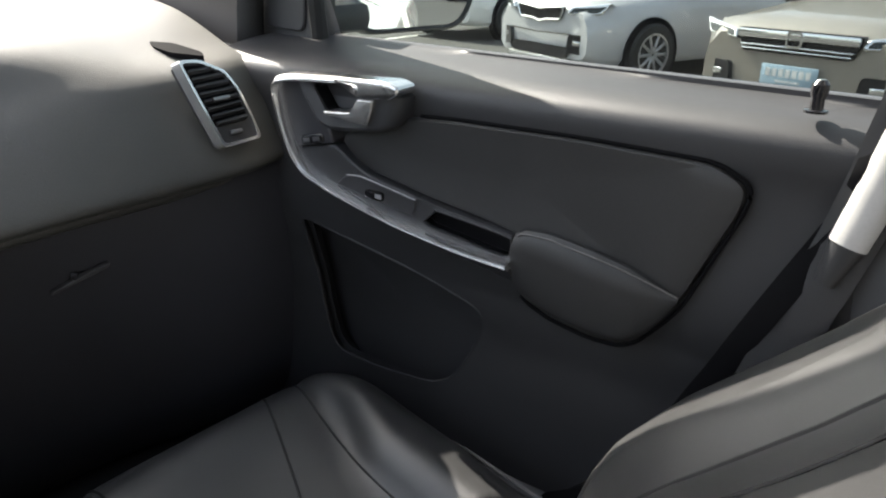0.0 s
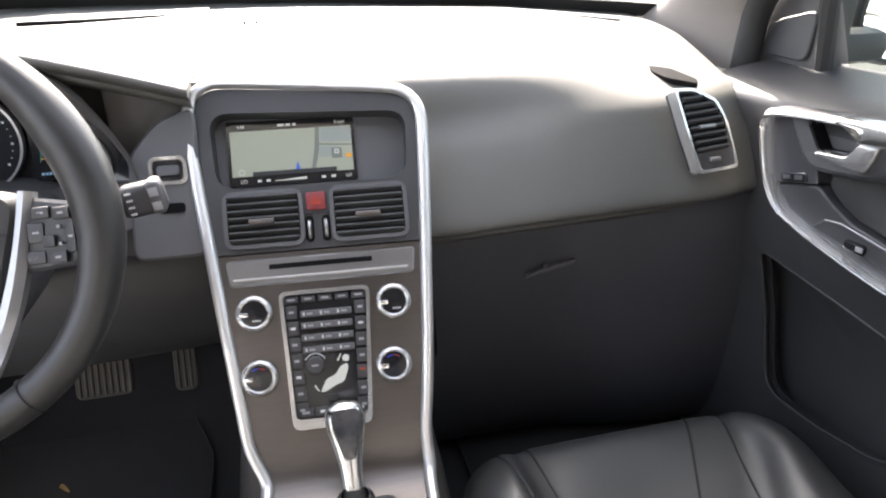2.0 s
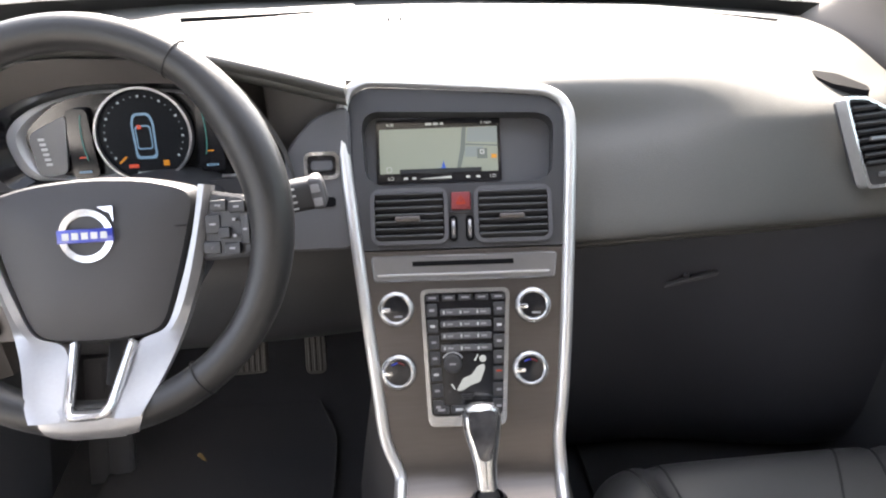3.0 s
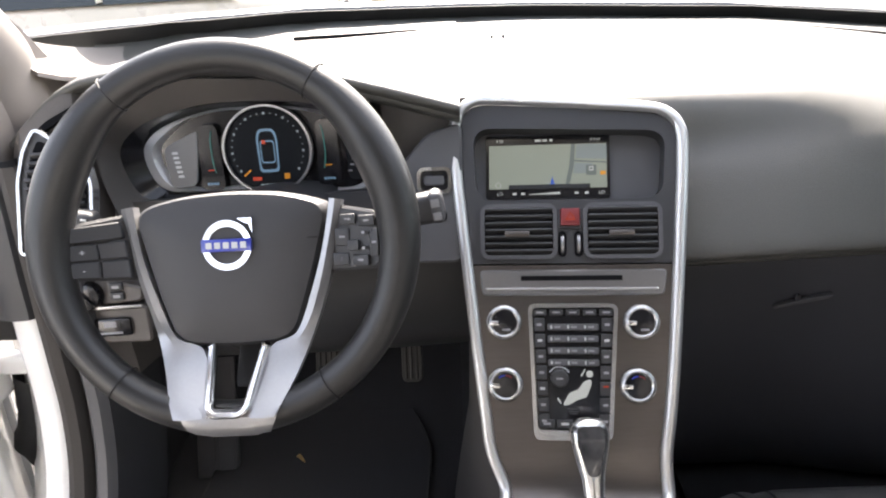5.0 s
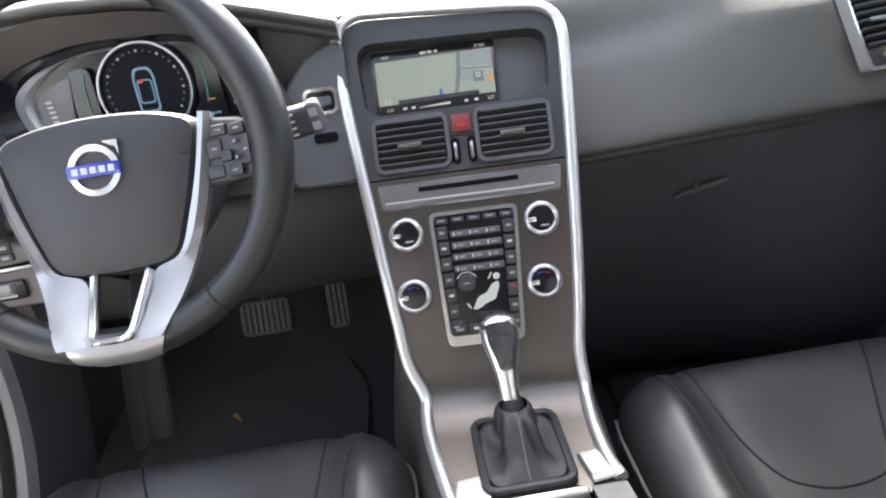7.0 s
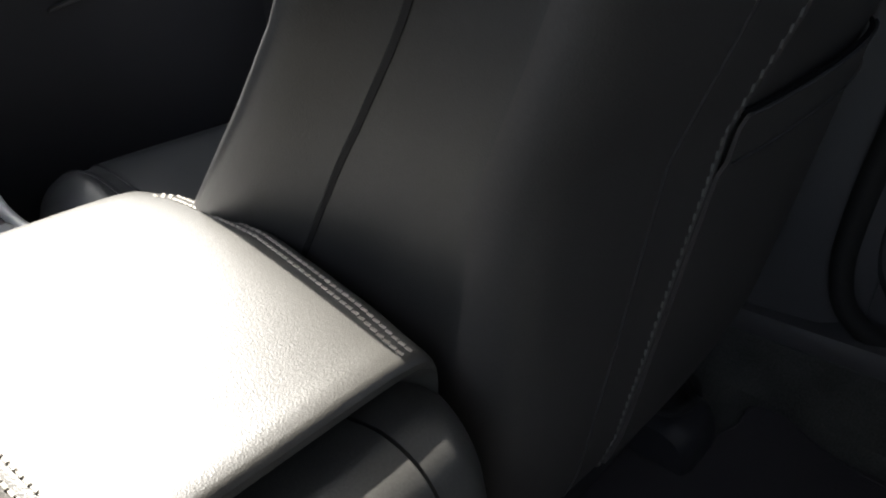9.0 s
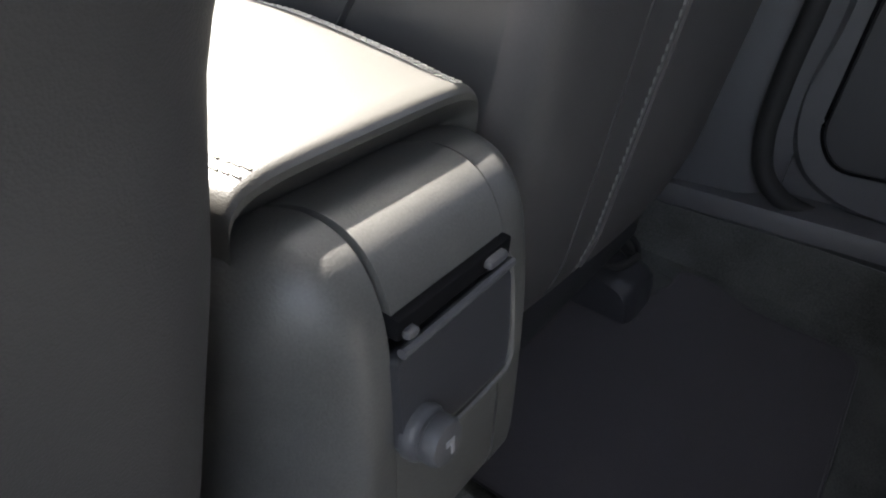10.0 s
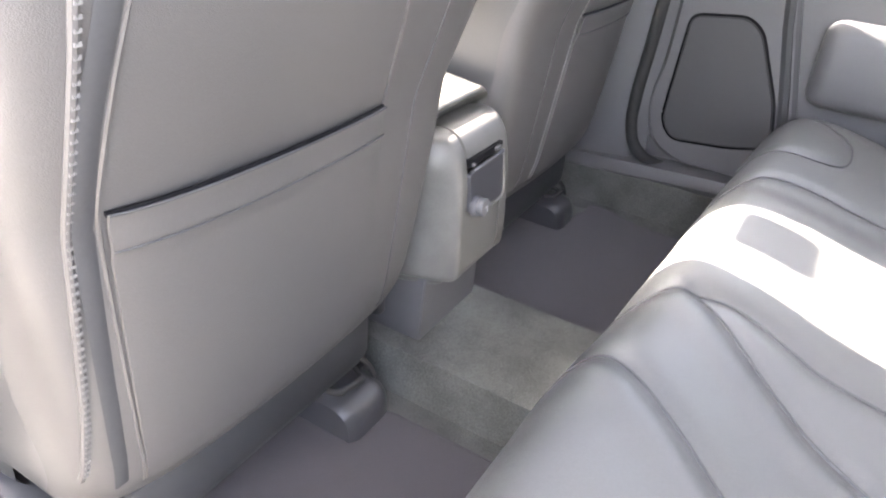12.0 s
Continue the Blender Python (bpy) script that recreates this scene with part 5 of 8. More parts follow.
def over_cushion(pts, lift=0.0006, sub=6, outer=0):
    return [Vector((p.x, p.y, seat_top(p.x, p.y, side_hw(p.y), outer) + lift)) for p in spline([(a, b, 0) for a, b in pts], sub)]


BACK_B = [(0.46, -0.44), (0.55, -0.39), (0.65, -0.385), (0.70, -0.40), (0.745, -0.42), (0.79, -0.455), (0.85, -0.515), (0.89, -0.555), (0.94, -0.60), (1.0, -0.64), (1.09, -0.69), (1.2, -0.745), (1.25, -0.79)]
BACK_R = [(0.535, -0.690), (0.57, -0.722), (0.60, -0.736), (0.63, -0.743), (0.70, -0.750), (0.87, -0.766), (1.0, -0.807), (1.2, -0.857), (1.25, -0.847)]
BACK_W = [(0.46, 0.205), (0.52, 0.220), (0.60, 0.232), (0.70, 0.246), (0.80, 0.254), (0.90, 0.259), (1.0, 0.264), (1.10, 0.272), (1.18, 0.266), (1.23, 0.235), (1.25, 0.18)]


INNER = [1]                                          # which side of the seat faces the console


def corner(z):
    return 0.16 + 0.06 * step(0.78, 0.90, z)


def back_point(z, a):
    """Point of the backrest's skin at height z and angle a (0: right side, 90: front)."""
    w, yb, yr = line(BACK_W, z), line(BACK_B, z), line(BACK_R, z)
    c, s = math.cos(a), math.sin(a)
    x = w * math.copysign(abs(c) ** (0.42 if s >= 0 else corner(z) if c * INNER[0] > 0 else 0.30), c)
    x *= 1 + 0.40 * max(0.0, s) * abs(c) ** 0.5 * (1 - step(1.0, 1.2, z))
    mid = yb * 0.45 + yr * 0.55
    if s >= 0:
        rec = line([(0.5, 0.04), (0.8, 0.055), (1.0, 0.035), (1.12, 0.012), (1.2, 0)], z) * (1 - step(0.10, 0.175, abs(x)))
        return Vector((x, mid + (yb - rec - mid) * s ** 0.45, z))
    crown = 0.012 * (1 - (x / w) ** 2)
    return Vector((x, mid - (mid - yr) * (-s) ** (corner(z) if c * INNER[0] > 0 else 0.30) - crown + 0.012, z))


ANGLES = sorted([math.pi * i / 28 for i in range(29)] + [math.acos(math.copysign(abs(u) ** 2.4, u)) for u in np.linspace(-0.93, 0.93, 29)])
ANGLES += sorted([math.pi + math.pi * i / 28 for i in range(1, 29)] + [2 * math.pi - math.acos(math.copysign(abs(u) ** 6, u)) for u in np.linspace(-0.93, 0.93, 30)])


def rear_y(x, z):
    w, yb, yr = line(BACK_W, z), line(BACK_B, z), line(BACK_R, z)
    e = corner(z) if x * INNER[0] > 0 else 0.30
    c = min(1.0, abs(x) / w) ** (1 / e)
    s = math.sqrt(max(0.0, 1 - c * c))
    mid = yb * 0.45 + yr * 0.55
    return mid - (mid - yr) * s ** e - 0.012 * (1 - (x / w) ** 2) + 0.012


def spline_xz(pts, side):
    return [((q.x - 0.010) * side, q.y) for q in spline([(a, b, 0) for a, b in pts], 8)]


def build_seat(label, side, pale):
    INNER[0] = side
    seat = thing("front_seat", label, "seat", (0, -0.2, 0.42), "front seats")
    rows = []
    for i in range(61):
        y = -0.53 + 0.628 * i / 60
        hw = side_hw(y)
        row = [Vector((-hw * 0.96, y, 0.47))]
        for j in range(61):
            q = -1 + 2 * j / 60
            x = hw * math.copysign(1 - (1 - abs(q)) ** 1.35, q)
            row.append(Vector((x, y, seat_top(x, y, hw, -side))))
        row.append(Vector((hw * 0.96, y, 0.47)))
        rows.append(row)
    bm = rows_mesh(rows, close_v=True)
    cushion = part("cushion", bm, leather, seat, "black leather cushion with a U-shaped seam")
    for pts in ([(-0.150, 0.088), (-0.138, 0.045), (-0.131, -0.022), (-0.120, -0.080), (-0.105, -0.120), (-0.088, -0.138), (-0.052, -0.148), (-0.008, -0.143), (0.018, -0.131), (0.032, -0.106), (0.062, -0.036), (0.092, 0.04), (0.110, 0.092)],
                [(-0.185, 0.075), (-0.180, 0.038), (-0.166, -0.043), (-0.160, -0.119), (-0.158, -0.20), (-0.150, -0.40)], [(0.150, 0.088), (0.146, 0.05), (0.126, -0.04), (0.108, -0.14), (0.105, -0.25), (0.105, -0.40)],
                [(-0.150, -0.33), (0.0, -0.318), (0.105, -0.33)]):
        part("seam", tube(over_cushion([(-side * a, b) for a, b in pts], 0.0002, 6, -side), 0.0017, 6), seam_dark, cushion)
    for s in (-1, 1):
        part("piping", tube([Vector((s * (side_hw(y) + 0.0005), y, 0.575 - 0.04 * step(0, 0.1, y))) for y in np.linspace(-0.42, 0.05, 24)], 0.0022, 6), thread, cushion)
    # side shield added to block sun slipping between seat and console
    part("buckle_cover", box((side * 0.257, -0.535, 0.605), (0.022, 0.27, 0.23), 0.009, None, 3), dark_plastic, seat)
    part("seat_frame", box((0, -0.61, 0.505), (0.40, 0.17, 0.09), 0.02), dark_plastic, seat)
    part("skirt", box((0, -0.20, 0.455), (0.38, 0.46, 0.07), 0.02), dark_plastic, seat)
    loops = []
    for i in range(49):
        z = 0.540 + 0.710 * i / 48
        loops.append([back_point(z, a) for a in ANGLES])
    halves = []
    for lo in (0, 58):
        half = [[r[j % 116] for j in range(lo, lo + 59)] for r in loops]
        bm = rows_mesh(half)
        rows_mesh([half[0], [Vector((0, -0.60, 0.550))] * 59], bm=bm)
        rows_mesh([half[-1], [Vector((0, -0.82, 1.258))] * 59], bm=bm)
        halves.append(bm)
    front = part("backrest", halves[0], leather, seat, "black leather backrest with side bolsters")
    back = part("back_shell", halves[1], seat_back_skin, seat, "grained dark grey back of the seat")
    zz = np.linspace(0.58, 1.13, 40)
    sh = 0.010                                       # the back panel sits towards the outer side
    for s in (-1, 1):
        pts = [back_point(z, math.pi / 2 - s * 0.105) + Vector((0, 0.0006, 0)) for z in np.linspace(0.60, 1.16, 24)]
        part("seam", tube(pts, 0.0022, 6), seam_dark, front)
        pts = [back_point(z, math.pi / 2 - s * 0.022) + Vector((0, 0.0006, 0)) for z in np.linspace(0.60, 1.14, 24)]
        part("seam", tube(pts, 0.0016, 6), seam_dark, front)
        pts = [back_point(z, math.pi / 2 - s * math.radians(88)) + Vector((s * 0.001, 0, 0)) for z in zz]
        part("piping", tube(pts, 0.0030, 6), seam_dark, front)
        # raised seams that divide the back into panels
    part("rear_seam", tube([Vector((side * 0.158, rear_y(side * 0.158, z) - 0.0002, z)) for z in np.linspace(0.59, 1.10, 30)], 0.0011, 6), seam_soft, back)
    part("rear_seam", tube([Vector((x, rear_y(x, z) - 0.0005, z)) for x, z in spline_xz([(0.122, 0.59), (0.120, 0.64), (0.112, 0.75), (0.105, 0.84), (0.098, 0.90), (0.080, 1.0), (0.04, 1.12)], side)], 0.0017, 6), seat_back_skin, back)
    part("rear_seam", tube([Vector((x, rear_y(x, z) - 0.0005, z)) for x, z in spline_xz([(-0.175, 0.59), (-0.182, 0.66), (-0.195, 0.84), (-0.197, 0.92), (-0.185, 1.03), (-0.15, 1.12)], side)], 0.0017, 6), seat_back_skin, back)
    # zipped edge: a row of small pale teeth beside a cord
    cord = [Vector((-0.226 * side, rear_y(-0.226 * side, z) - 0.001, z)) for z in np.linspace(0.61, 1.03, 24)]
    zip_ = part("zip", tube(cord, 0.0034, 8), seat_back_skin, back, "zip along the outer edge")
    for i in range(56):
        z = 0.62 + 0.0073 * i
        part("tooth", box((-0.2255 * side, rear_y(-0.2255 * side, z) - 0.0036, z), (0.0046, 0.0012, 0.0026), 0), thread, zip_)
    for i in range(62 if pale else 0):
        z = 0.60 + 0.0080 * i
        x = -line([(0.50, 0.134), (0.60, 0.127), (0.75, 0.117), (0.90, 0.103), (1.0, 0.085), (1.12, 0.045)], z) + sh
        part("stitch", box((x, rear_y(x, z) - 0.0008, z), (0.0014, 0.0014, 0.0046), 0), thread_mid, back)
    part("channel", tube([Vector((x, rear_y(x, z) - 0.0012, z)) for x, z in spline_xz([(-0.193, 0.60), (-0.199, 0.70), (-0.205, 0.84), (-0.206, 0.95), (-0.196, 1.04)], side)], 0.0085, 8, flat=0.14, up=(0, 1, 0)), seam_soft, back, "dark channel beside the zip")
    # map pocket: a slack sheet with a wide hem
    rows = []
    for z in np.linspace(0.595, 0.880, 30):
        xl, xr = line([(0.50, -0.168), (0.65, -0.180), (0.88, -0.194)], z), line([(0.50, 0.128), (0.60, 0.120), (0.75, 0.110), (0.88, 0.099)], z)
        row = []
        for q in np.linspace(0, 1, 25):
            x = (xl + (xr - xl) * q - sh) * side
            bow = 4 * q * (1 - q)
            slack = (0.011 * step(0.55, 0.88, z) + 0.002 * math.sin(9 * z + 4 * q)) * bow ** 0.7
            row.append(Vector((x, rear_y(x, z) - 0.004 - slack * 0.6 - 0.0028 * step(0.845, 0.851, z), z)))
        rows.append(row)
    pocket = part("map_pocket", shell(rows, (0, 0.0025, 0)), seat_back_skin, back, "slack map pocket with a wide hem")
    part("hem_seam", tube([p + Vector((0, -0.0012, 0)) for p in rows[26]], 0.0009, 5), seam_soft, pocket)
    # dark edge and black line paint the shadow in the pocket's mouth
    part("hem_edge", tube([p + Vector((0, 0.0005, 0)) for p in rows[-1]], 0.0011, 6), seam_soft, pocket)
    part("pocket_mouth", tube([p + Vector((0, 0.005, 0.0)) for p in rows[-1]], 0.0022, 6), black_void, pocket)
    hr = []
    for i in range(17):
        t = i / 16
        z = 1.285 + 0.19 * t
        w, d = 0.125 * math.sin(math.pi * (0.12 + 0.76 * t)) ** 0.35, 0.050 * math.sin(math.pi * (0.12 + 0.76 * t)) ** 0.5
        hr.append([Vector((w * math.copysign(abs(math.cos(a)) ** 0.5, math.cos(a)), -0.84 - 0.03 * t + d * math.copysign(abs(math.sin(a)) ** 0.6, math.sin(a)), z)) for a in [2 * math.pi * j / 32 for j in range(32)]])
    bm = rows_mesh(hr, close_v=True)
    rows_mesh([hr[0], [Vector((0, -0.84, 1.283))] * 32], close_v=True, bm=bm)
    rows_mesh([hr[-1], [Vector((0, -0.87, 1.477))] * 32], close_v=True, bm=bm)
    head = part("headrest", bm, leather, seat, "padded leather headrest")
    for s in (-1, 1):
        part("post", tube([(s * 0.06, -0.825, 1.20), (s * 0.06, -0.84, 1.30)], 0.006, 10), chrome, head)
        rail = part("rail", box((s * 0.19, -0.30, 0.425), (0.05, 0.76, 0.03), 0.006), dark_plastic, seat)
    cov = []
    for q in range(9):
        e = -1 + 2 * q / 8
        x, tuck = 0.146 + 0.044 * e, 0.007 * abs(e) ** 6
        cov.append([Vector((x, y + (tuck if y < -0.72 else 0), z - tuck)) for y, z in ((-0.58, 0.452), (-0.64, 0.452), (-0.700, 0.4485), (-0.724, 0.4425), (-0.733, 0.432), (-0.737, 0.415), (-0.739, 0.386))])
    part("rail_cover", shell(cov, (0, 0.012, -0.010)), rail_plastic, seat, "grey plastic rail end cover")
    for e in (-1, 1):
        part("cover_cheek", rows_mesh([[Vector((0.146 + 0.044 * e, p.y, p.z - 0.001)) for p in cov[0]], [Vector((0.146 + 0.045 * e, p.y + 0.004, 0.386)) for p in cov[0]]]), rail_plastic, seat)
    part("recline_gear", box((-0.19, -0.645, 0.452), (0.05, 0.06, 0.045), 0.012), black_void, seat)
    part("recline_gear", box((0.19, -0.645, 0.452), (0.05, 0.06, 0.045), 0.012), black_void, seat)
    part("wire", tube(spline([(0.10, -0.66, 0.47), (0.115, -0.70, 0.462), (0.14, -0.715, 0.472), (0.165, -0.70, 0.455), (0.18, -0.66, 0.47)], 6), 0.005, 8), rubber, seat)
    part("wire", tube(spline([(0.17, -0.66, 0.46), (0.175, -0.685, 0.475), (0.185, -0.70, 0.46), (0.19, -0.705, 0.44)], 6), 0.004, 8), rubber, seat)
    return seat


build_seat("black leather driver seat with bolsters and a grey zipped back", 1, False).location = (-0.366, -0.215, 0.42)
build_seat("black leather passenger seat, its back edged with pale stitching", -1, True).location.x = 0.374


BENCH_SEAMS = [[(-0.185, -0.93), (-0.176, -0.962), (-0.163, -0.984), (-0.156, -1.012), (-0.161, -1.065), (-0.175, -1.111), (-0.186, -1.16), (-0.19, -1.40)],
               [(-0.160, -1.013), (-0.191, -1.046), (-0.230, -1.084), (-0.262, -1.120), (-0.290, -1.160), (-0.34, -1.27), (-0.36, -1.40)],
               [(-0.322, -0.915), (-0.300, -0.941), (-0.300, -0.963), (-0.325, -1.004), (-0.357, -1.045), (-0.42, -1.13), (-0.46, -1.25)],
               [(0.120, -0.93), (0.160, -0.960), (0.190, -0.985), (0.215, -1.018), (0.220, -1.10), (0.22, -1.40)],
               [(0.250, -0.93), (0.290, -0.948), (0.344, -0.968), (0.350, -1.002), (0.345, -1.070), (0.371, -1.108), (0.430, -1.118), (0.497, -1.108), (0.560, -1.06), (0.601, -1.00), (0.615, -0.94)]]
BENCH_LINES = [spline([(a, b, 0) for a, b in pts], 6) for pts in BENCH_SEAMS]


def off_line(pts, x, y):
    """Distance to a line of points, and on which side of it (x, y) lies."""
    best, side = 9.0, 1
    for a, b in zip(pts, pts[1:]):
        vx, vy = b.x - a.x, b.y - a.y
        k = max(0.0, min(1.0, ((x - a.x) * vx + (y - a.y) * vy) / (vx * vx + vy * vy + 1e-12)))
        d = math.hypot(x - a.x - k * vx, y - a.y - k * vy)
        if d < best:
            best, side = d, 1 if vx * (y - a.y) - vy * (x - a.x) > 0 else -1
    return best, side


def bench_back(x):
    return line([(-0.66, 0.006), (-0.30, 0.0), (-0.20, -0.012), (0.0, -0.025), (0.2, -0.032), (0.66, -0.056)], x)


def bench_top(x, y):
    d = -(y - bench_back(x)) - 0.905
    base = 0.706 + 0.030 * math.exp(-((d - 0.10) / 0.12) ** 2) - 0.05 * max(0.0, d - 0.1)
    base += 0.008 * (1 - step(0.10, 0.17, abs(x)))
    for k, pts in enumerate(BENCH_LINES):
        far, side = off_line(pts, x, y)
        if far < 0.06:
            base -= (0.005, 0.006, 0.006, 0.005, 0.006)[k] * math.exp(-(far / 0.013) ** 2)
            if k in (1, 2) and side < 0:             # the bolster rolls over into the seam
                base += 0.005 * (1 - math.exp(-(far / 0.020) ** 2)) * (1 - step(0.02, 0.06, far))
    front = 1.0 if d > 0.085 else max(0.0, 1 - ((0.085 - d) / 0.085) ** 2.3) ** 0.5
    s = max(0.0, 1 - (abs(x) / 0.655) ** 14) ** 0.3
    return 0.56 + (base - 0.56) * front * s


bench = thing("rear_bench", "grey leather rear bench with stitched seat cushions", "seat", (0, -1.15, 0.42))
rows = []
for i in range(73):
    y = -0.905 - 0.56 * (i / 72) ** 1.3
    rows.append([Vector((x, y + bench_back(x), bench_top(x, y + bench_back(x)))) for x in np.linspace(-0.655, 0.655, 190)])
front_drop = [[Vector((p.x, p.y - 0.012, z)) for p in rows[0]] for z in (0.42, 0.50)]
part("cushion", shell(front_drop + rows, (0, -0.02, -0.03)), leather_side, bench, "grey leather cushion with sewn seams")
for pts in BENCH_LINES:
    part("seam", tube([Vector((p.x, p.y, bench_top(p.x, p.y) + 0.0012)) for p in pts], 0.0014, 6), seam_soft, bench)
rows = [[Vector((x, y - 0.02 * (1 - (x / 0.66) ** 2) + (0.025 * math.exp(-((abs(x) - 0.2) / 0.02) ** 2)), z)) for x in np.linspace(-0.64, 0.64, 60)] for y, z in [(q.x, q.y) for q in spline([(-1.36, 0.62, 0), (-1.36, 0.74, 0), (-1.44, 0.95, 0), (-1.52, 1.15, 0), (-1.57, 1.22, 0), (-1.62, 1.20, 0)], 5)]]
part("backrest", shell(rows, (0, -0.06, 0)), leather_side, bench, "grey leather backrest")
bench.location.y += REAR

# ---- floor ----


def floor_rows(line_):
    return [[Vector((x, y, z + (0.058 * (1 - step(0.115, 0.135, abs(x))) if y < -0.05 else 0.10 * (1 - step(0.10, 0.16, abs(x)))))) for x in np.linspace(-0.70, 0.70, 101)] for y, z in line_]


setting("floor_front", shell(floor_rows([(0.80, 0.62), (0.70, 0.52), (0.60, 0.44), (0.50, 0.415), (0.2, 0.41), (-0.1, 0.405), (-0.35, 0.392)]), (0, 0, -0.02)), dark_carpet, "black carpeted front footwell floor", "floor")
setting("floor_rear", shell(floor_rows([(-0.35, 0.392), (-0.5, 0.388), (-0.7, 0.388), (-1.07, 0.388), (-1.085, 0.58)]), (0, 0, -0.02)), carpet, "worn grey carpeted rear floor with a raised tunnel", "floor")


def floor_mat(name, outline, z, mat, label, edge=None):
    m = thing(name, label, "floor mat", (outline[0][0], outline[0][1], z))
    part("sheet", plate(rounded(outline, 0.03, 5), Matrix.Translation((0, 0, z)), 0, 0.006, 0.002), mat, m)
    part("edging", tube([Vector((p[0], p[1], z + 0.0045)) for p in rounded(outline, 0.03, 5)], 0.0028 if edge is None else 0.0022, 6, True), edge or rubber, m, "bound edge")
    return m


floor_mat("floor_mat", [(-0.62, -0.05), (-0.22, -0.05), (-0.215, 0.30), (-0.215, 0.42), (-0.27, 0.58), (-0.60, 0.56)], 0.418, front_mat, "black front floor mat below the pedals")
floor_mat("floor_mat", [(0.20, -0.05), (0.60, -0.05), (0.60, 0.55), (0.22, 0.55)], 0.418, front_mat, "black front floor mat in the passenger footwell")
for s in (-1, 1):
    o = [(0.165, -0.46), (0.50, -0.46), (0.531, -0.62), (0.540, -0.644), (0.571, -0.654), (0.600, -0.664), (0.645, -0.660), (0.648, -0.700), (0.615, -0.770), (0.611, -0.900), (0.165, -0.900)] if s > 0 else [(-0.60, -0.46), (-0.240, -0.46), (-0.254, -0.630), (-0.236, -0.649), (-0.196, -0.652), (-0.182, -0.672), (-0.180, -0.900), (-0.60, -0.900)]
    o = [(a, b + REAR) for a, b in o]
    floor_mat("floor_mat", o, 0.391, mat_carpet, "purple-grey rear floor mat with a bound edge", mat_carpet)

leaf = bmesh.new()
rows_mesh([[(-0.462 + 0.018 * t, 0.390 - 0.012 * t + 0.006 * s * math.sin(math.pi * t), 0.4268 + 0.004 * abs(s) + 0.003 * math.sin(5 * t)) for s in (-1, 0, 1)] for t in np.linspace(0.02, 0.98, 9)], bm=leaf)
lo = finish("dry_leaf", leaf, dry_leaf)
sol = lo.modifiers.new("thickness", "SOLIDIFY")
sol.thickness = 0.0006
tagged(lo, "small curled yellow-brown dry leaf on the floor mat", "leaf")

# pedals and foot rest
pedals = thing("pedals", "ribbed brake and accelerator pedals in the footwell", "pedals", (-0.33, 0.5, 0.45))
for cx, cz, w, h in ((-0.373, 0.585, 0.092, 0.062), (-0.241, 0.588, 0.038, 0.085)):
    pm = frame_on((cx, 0.455, cz), (1, 0, 0), (0, 0.45, 0.9))
    p = part("brake_pedal" if w > 0.05 else "accelerator_pedal", plate(rrect(w, h, 0.012), pm, -0.012, 0.0, 0.002), pedal_rubber, pedals)
    for i in range(int(w / 0.010)):
        part("rib", box((-w / 2 + 0.008 + 0.010 * i, 0, 0.001), (0.005, h * 0.86, 0.005), 0.0015, pm, 1), pedal_rubber, p)
    part("arm", tube([pm @ Vector((0.0, 0.02, -0.012)), pm @ Vector((0.0, 0.12, -0.03)), pm @ Vector((0, 0.26, 0.0))], 0.008, 8), dark_plastic, p)
rest = thing("foot_rest", "grey ribbed foot rest beside the pedals", "foot rest", (-0.605, 0.40, 0.42))
part("plate", box((0, 0, 0), (0.075, 0.22, 0.016), 0.005, frame_on((-0.607, 0.42, 0.50), (1, 0.1, 0), (0.0, 0.5, 0.86))), mid_plastic, rest)
for s in (-1, 1):
    part("rib", box((s * 0.018, 0, 0.009), (0.028, 0.20, 0.004), 0.001, frame_on((-0.607, 0.42, 0.50), (1, 0.1, 0), (0.0, 0.5, 0.86))), mid_plastic, rest)


# ---- passenger door ----
door = thing("passenger_door", "closed black passenger door with silver trim and a padded armrest", "door", (0.75, -0.15, 0.4))
DM = frame_on((0.625, 0, 0), (0.0995, -0.995, 0), (0, 0, 1))          # local x runs towards the rear, y up, z into the cabin


BIN = [(-0.150, 0.826), (-0.133, 0.683), (-0.116, 0.592), (-0.030, 0.588), (0.078, 0.601), (0.118, 0.625), (0.150, 0.680), (0.178, 0.752), (0.100, 0.776)]


def inside(poly, x, y):
    """Signed distance to a polygon's outline, positive inside."""
    hit, best = False, 9.0
    for (ax, ay), (bx, by) in zip(poly, poly[1:] + poly[:1]):
        if (ay > y) != (by > y) and x < (bx - ax) * (y - ay) / (by - ay) + ax:
            hit = not hit
        k = max(0.0, min(1.0, ((x - ax) * (bx - ax) + (y - ay) * (by - ay)) / ((bx - ax) ** 2 + (by - ay) ** 2)))
        best = min(best, math.hypot(x - ax - k * (bx - ax), y - ay - k * (by - ay)))
    return best if hit else -best


BIN_ROUND = rounded(BIN, 0.03, 4)


def card_depth(u, z):
    """How far the door card lies behind its plane at u (towards the rear) and height z: belly and top ledge."""
    return lerp([(0.40, 0.034), (0.55, 0.030), (0.70, 0.026), (0.78, 0.016), (0.83, 0.004), (0.86, 0.0), (0.95, 0.004), (0.995, 0.002), (1.008, -0.005), (1.030, -0.006), (1.040, 0.0), (1.048, 0.014), (1.055, 0.040), (1.061, 0.080), (1.066, 0.13)], z)


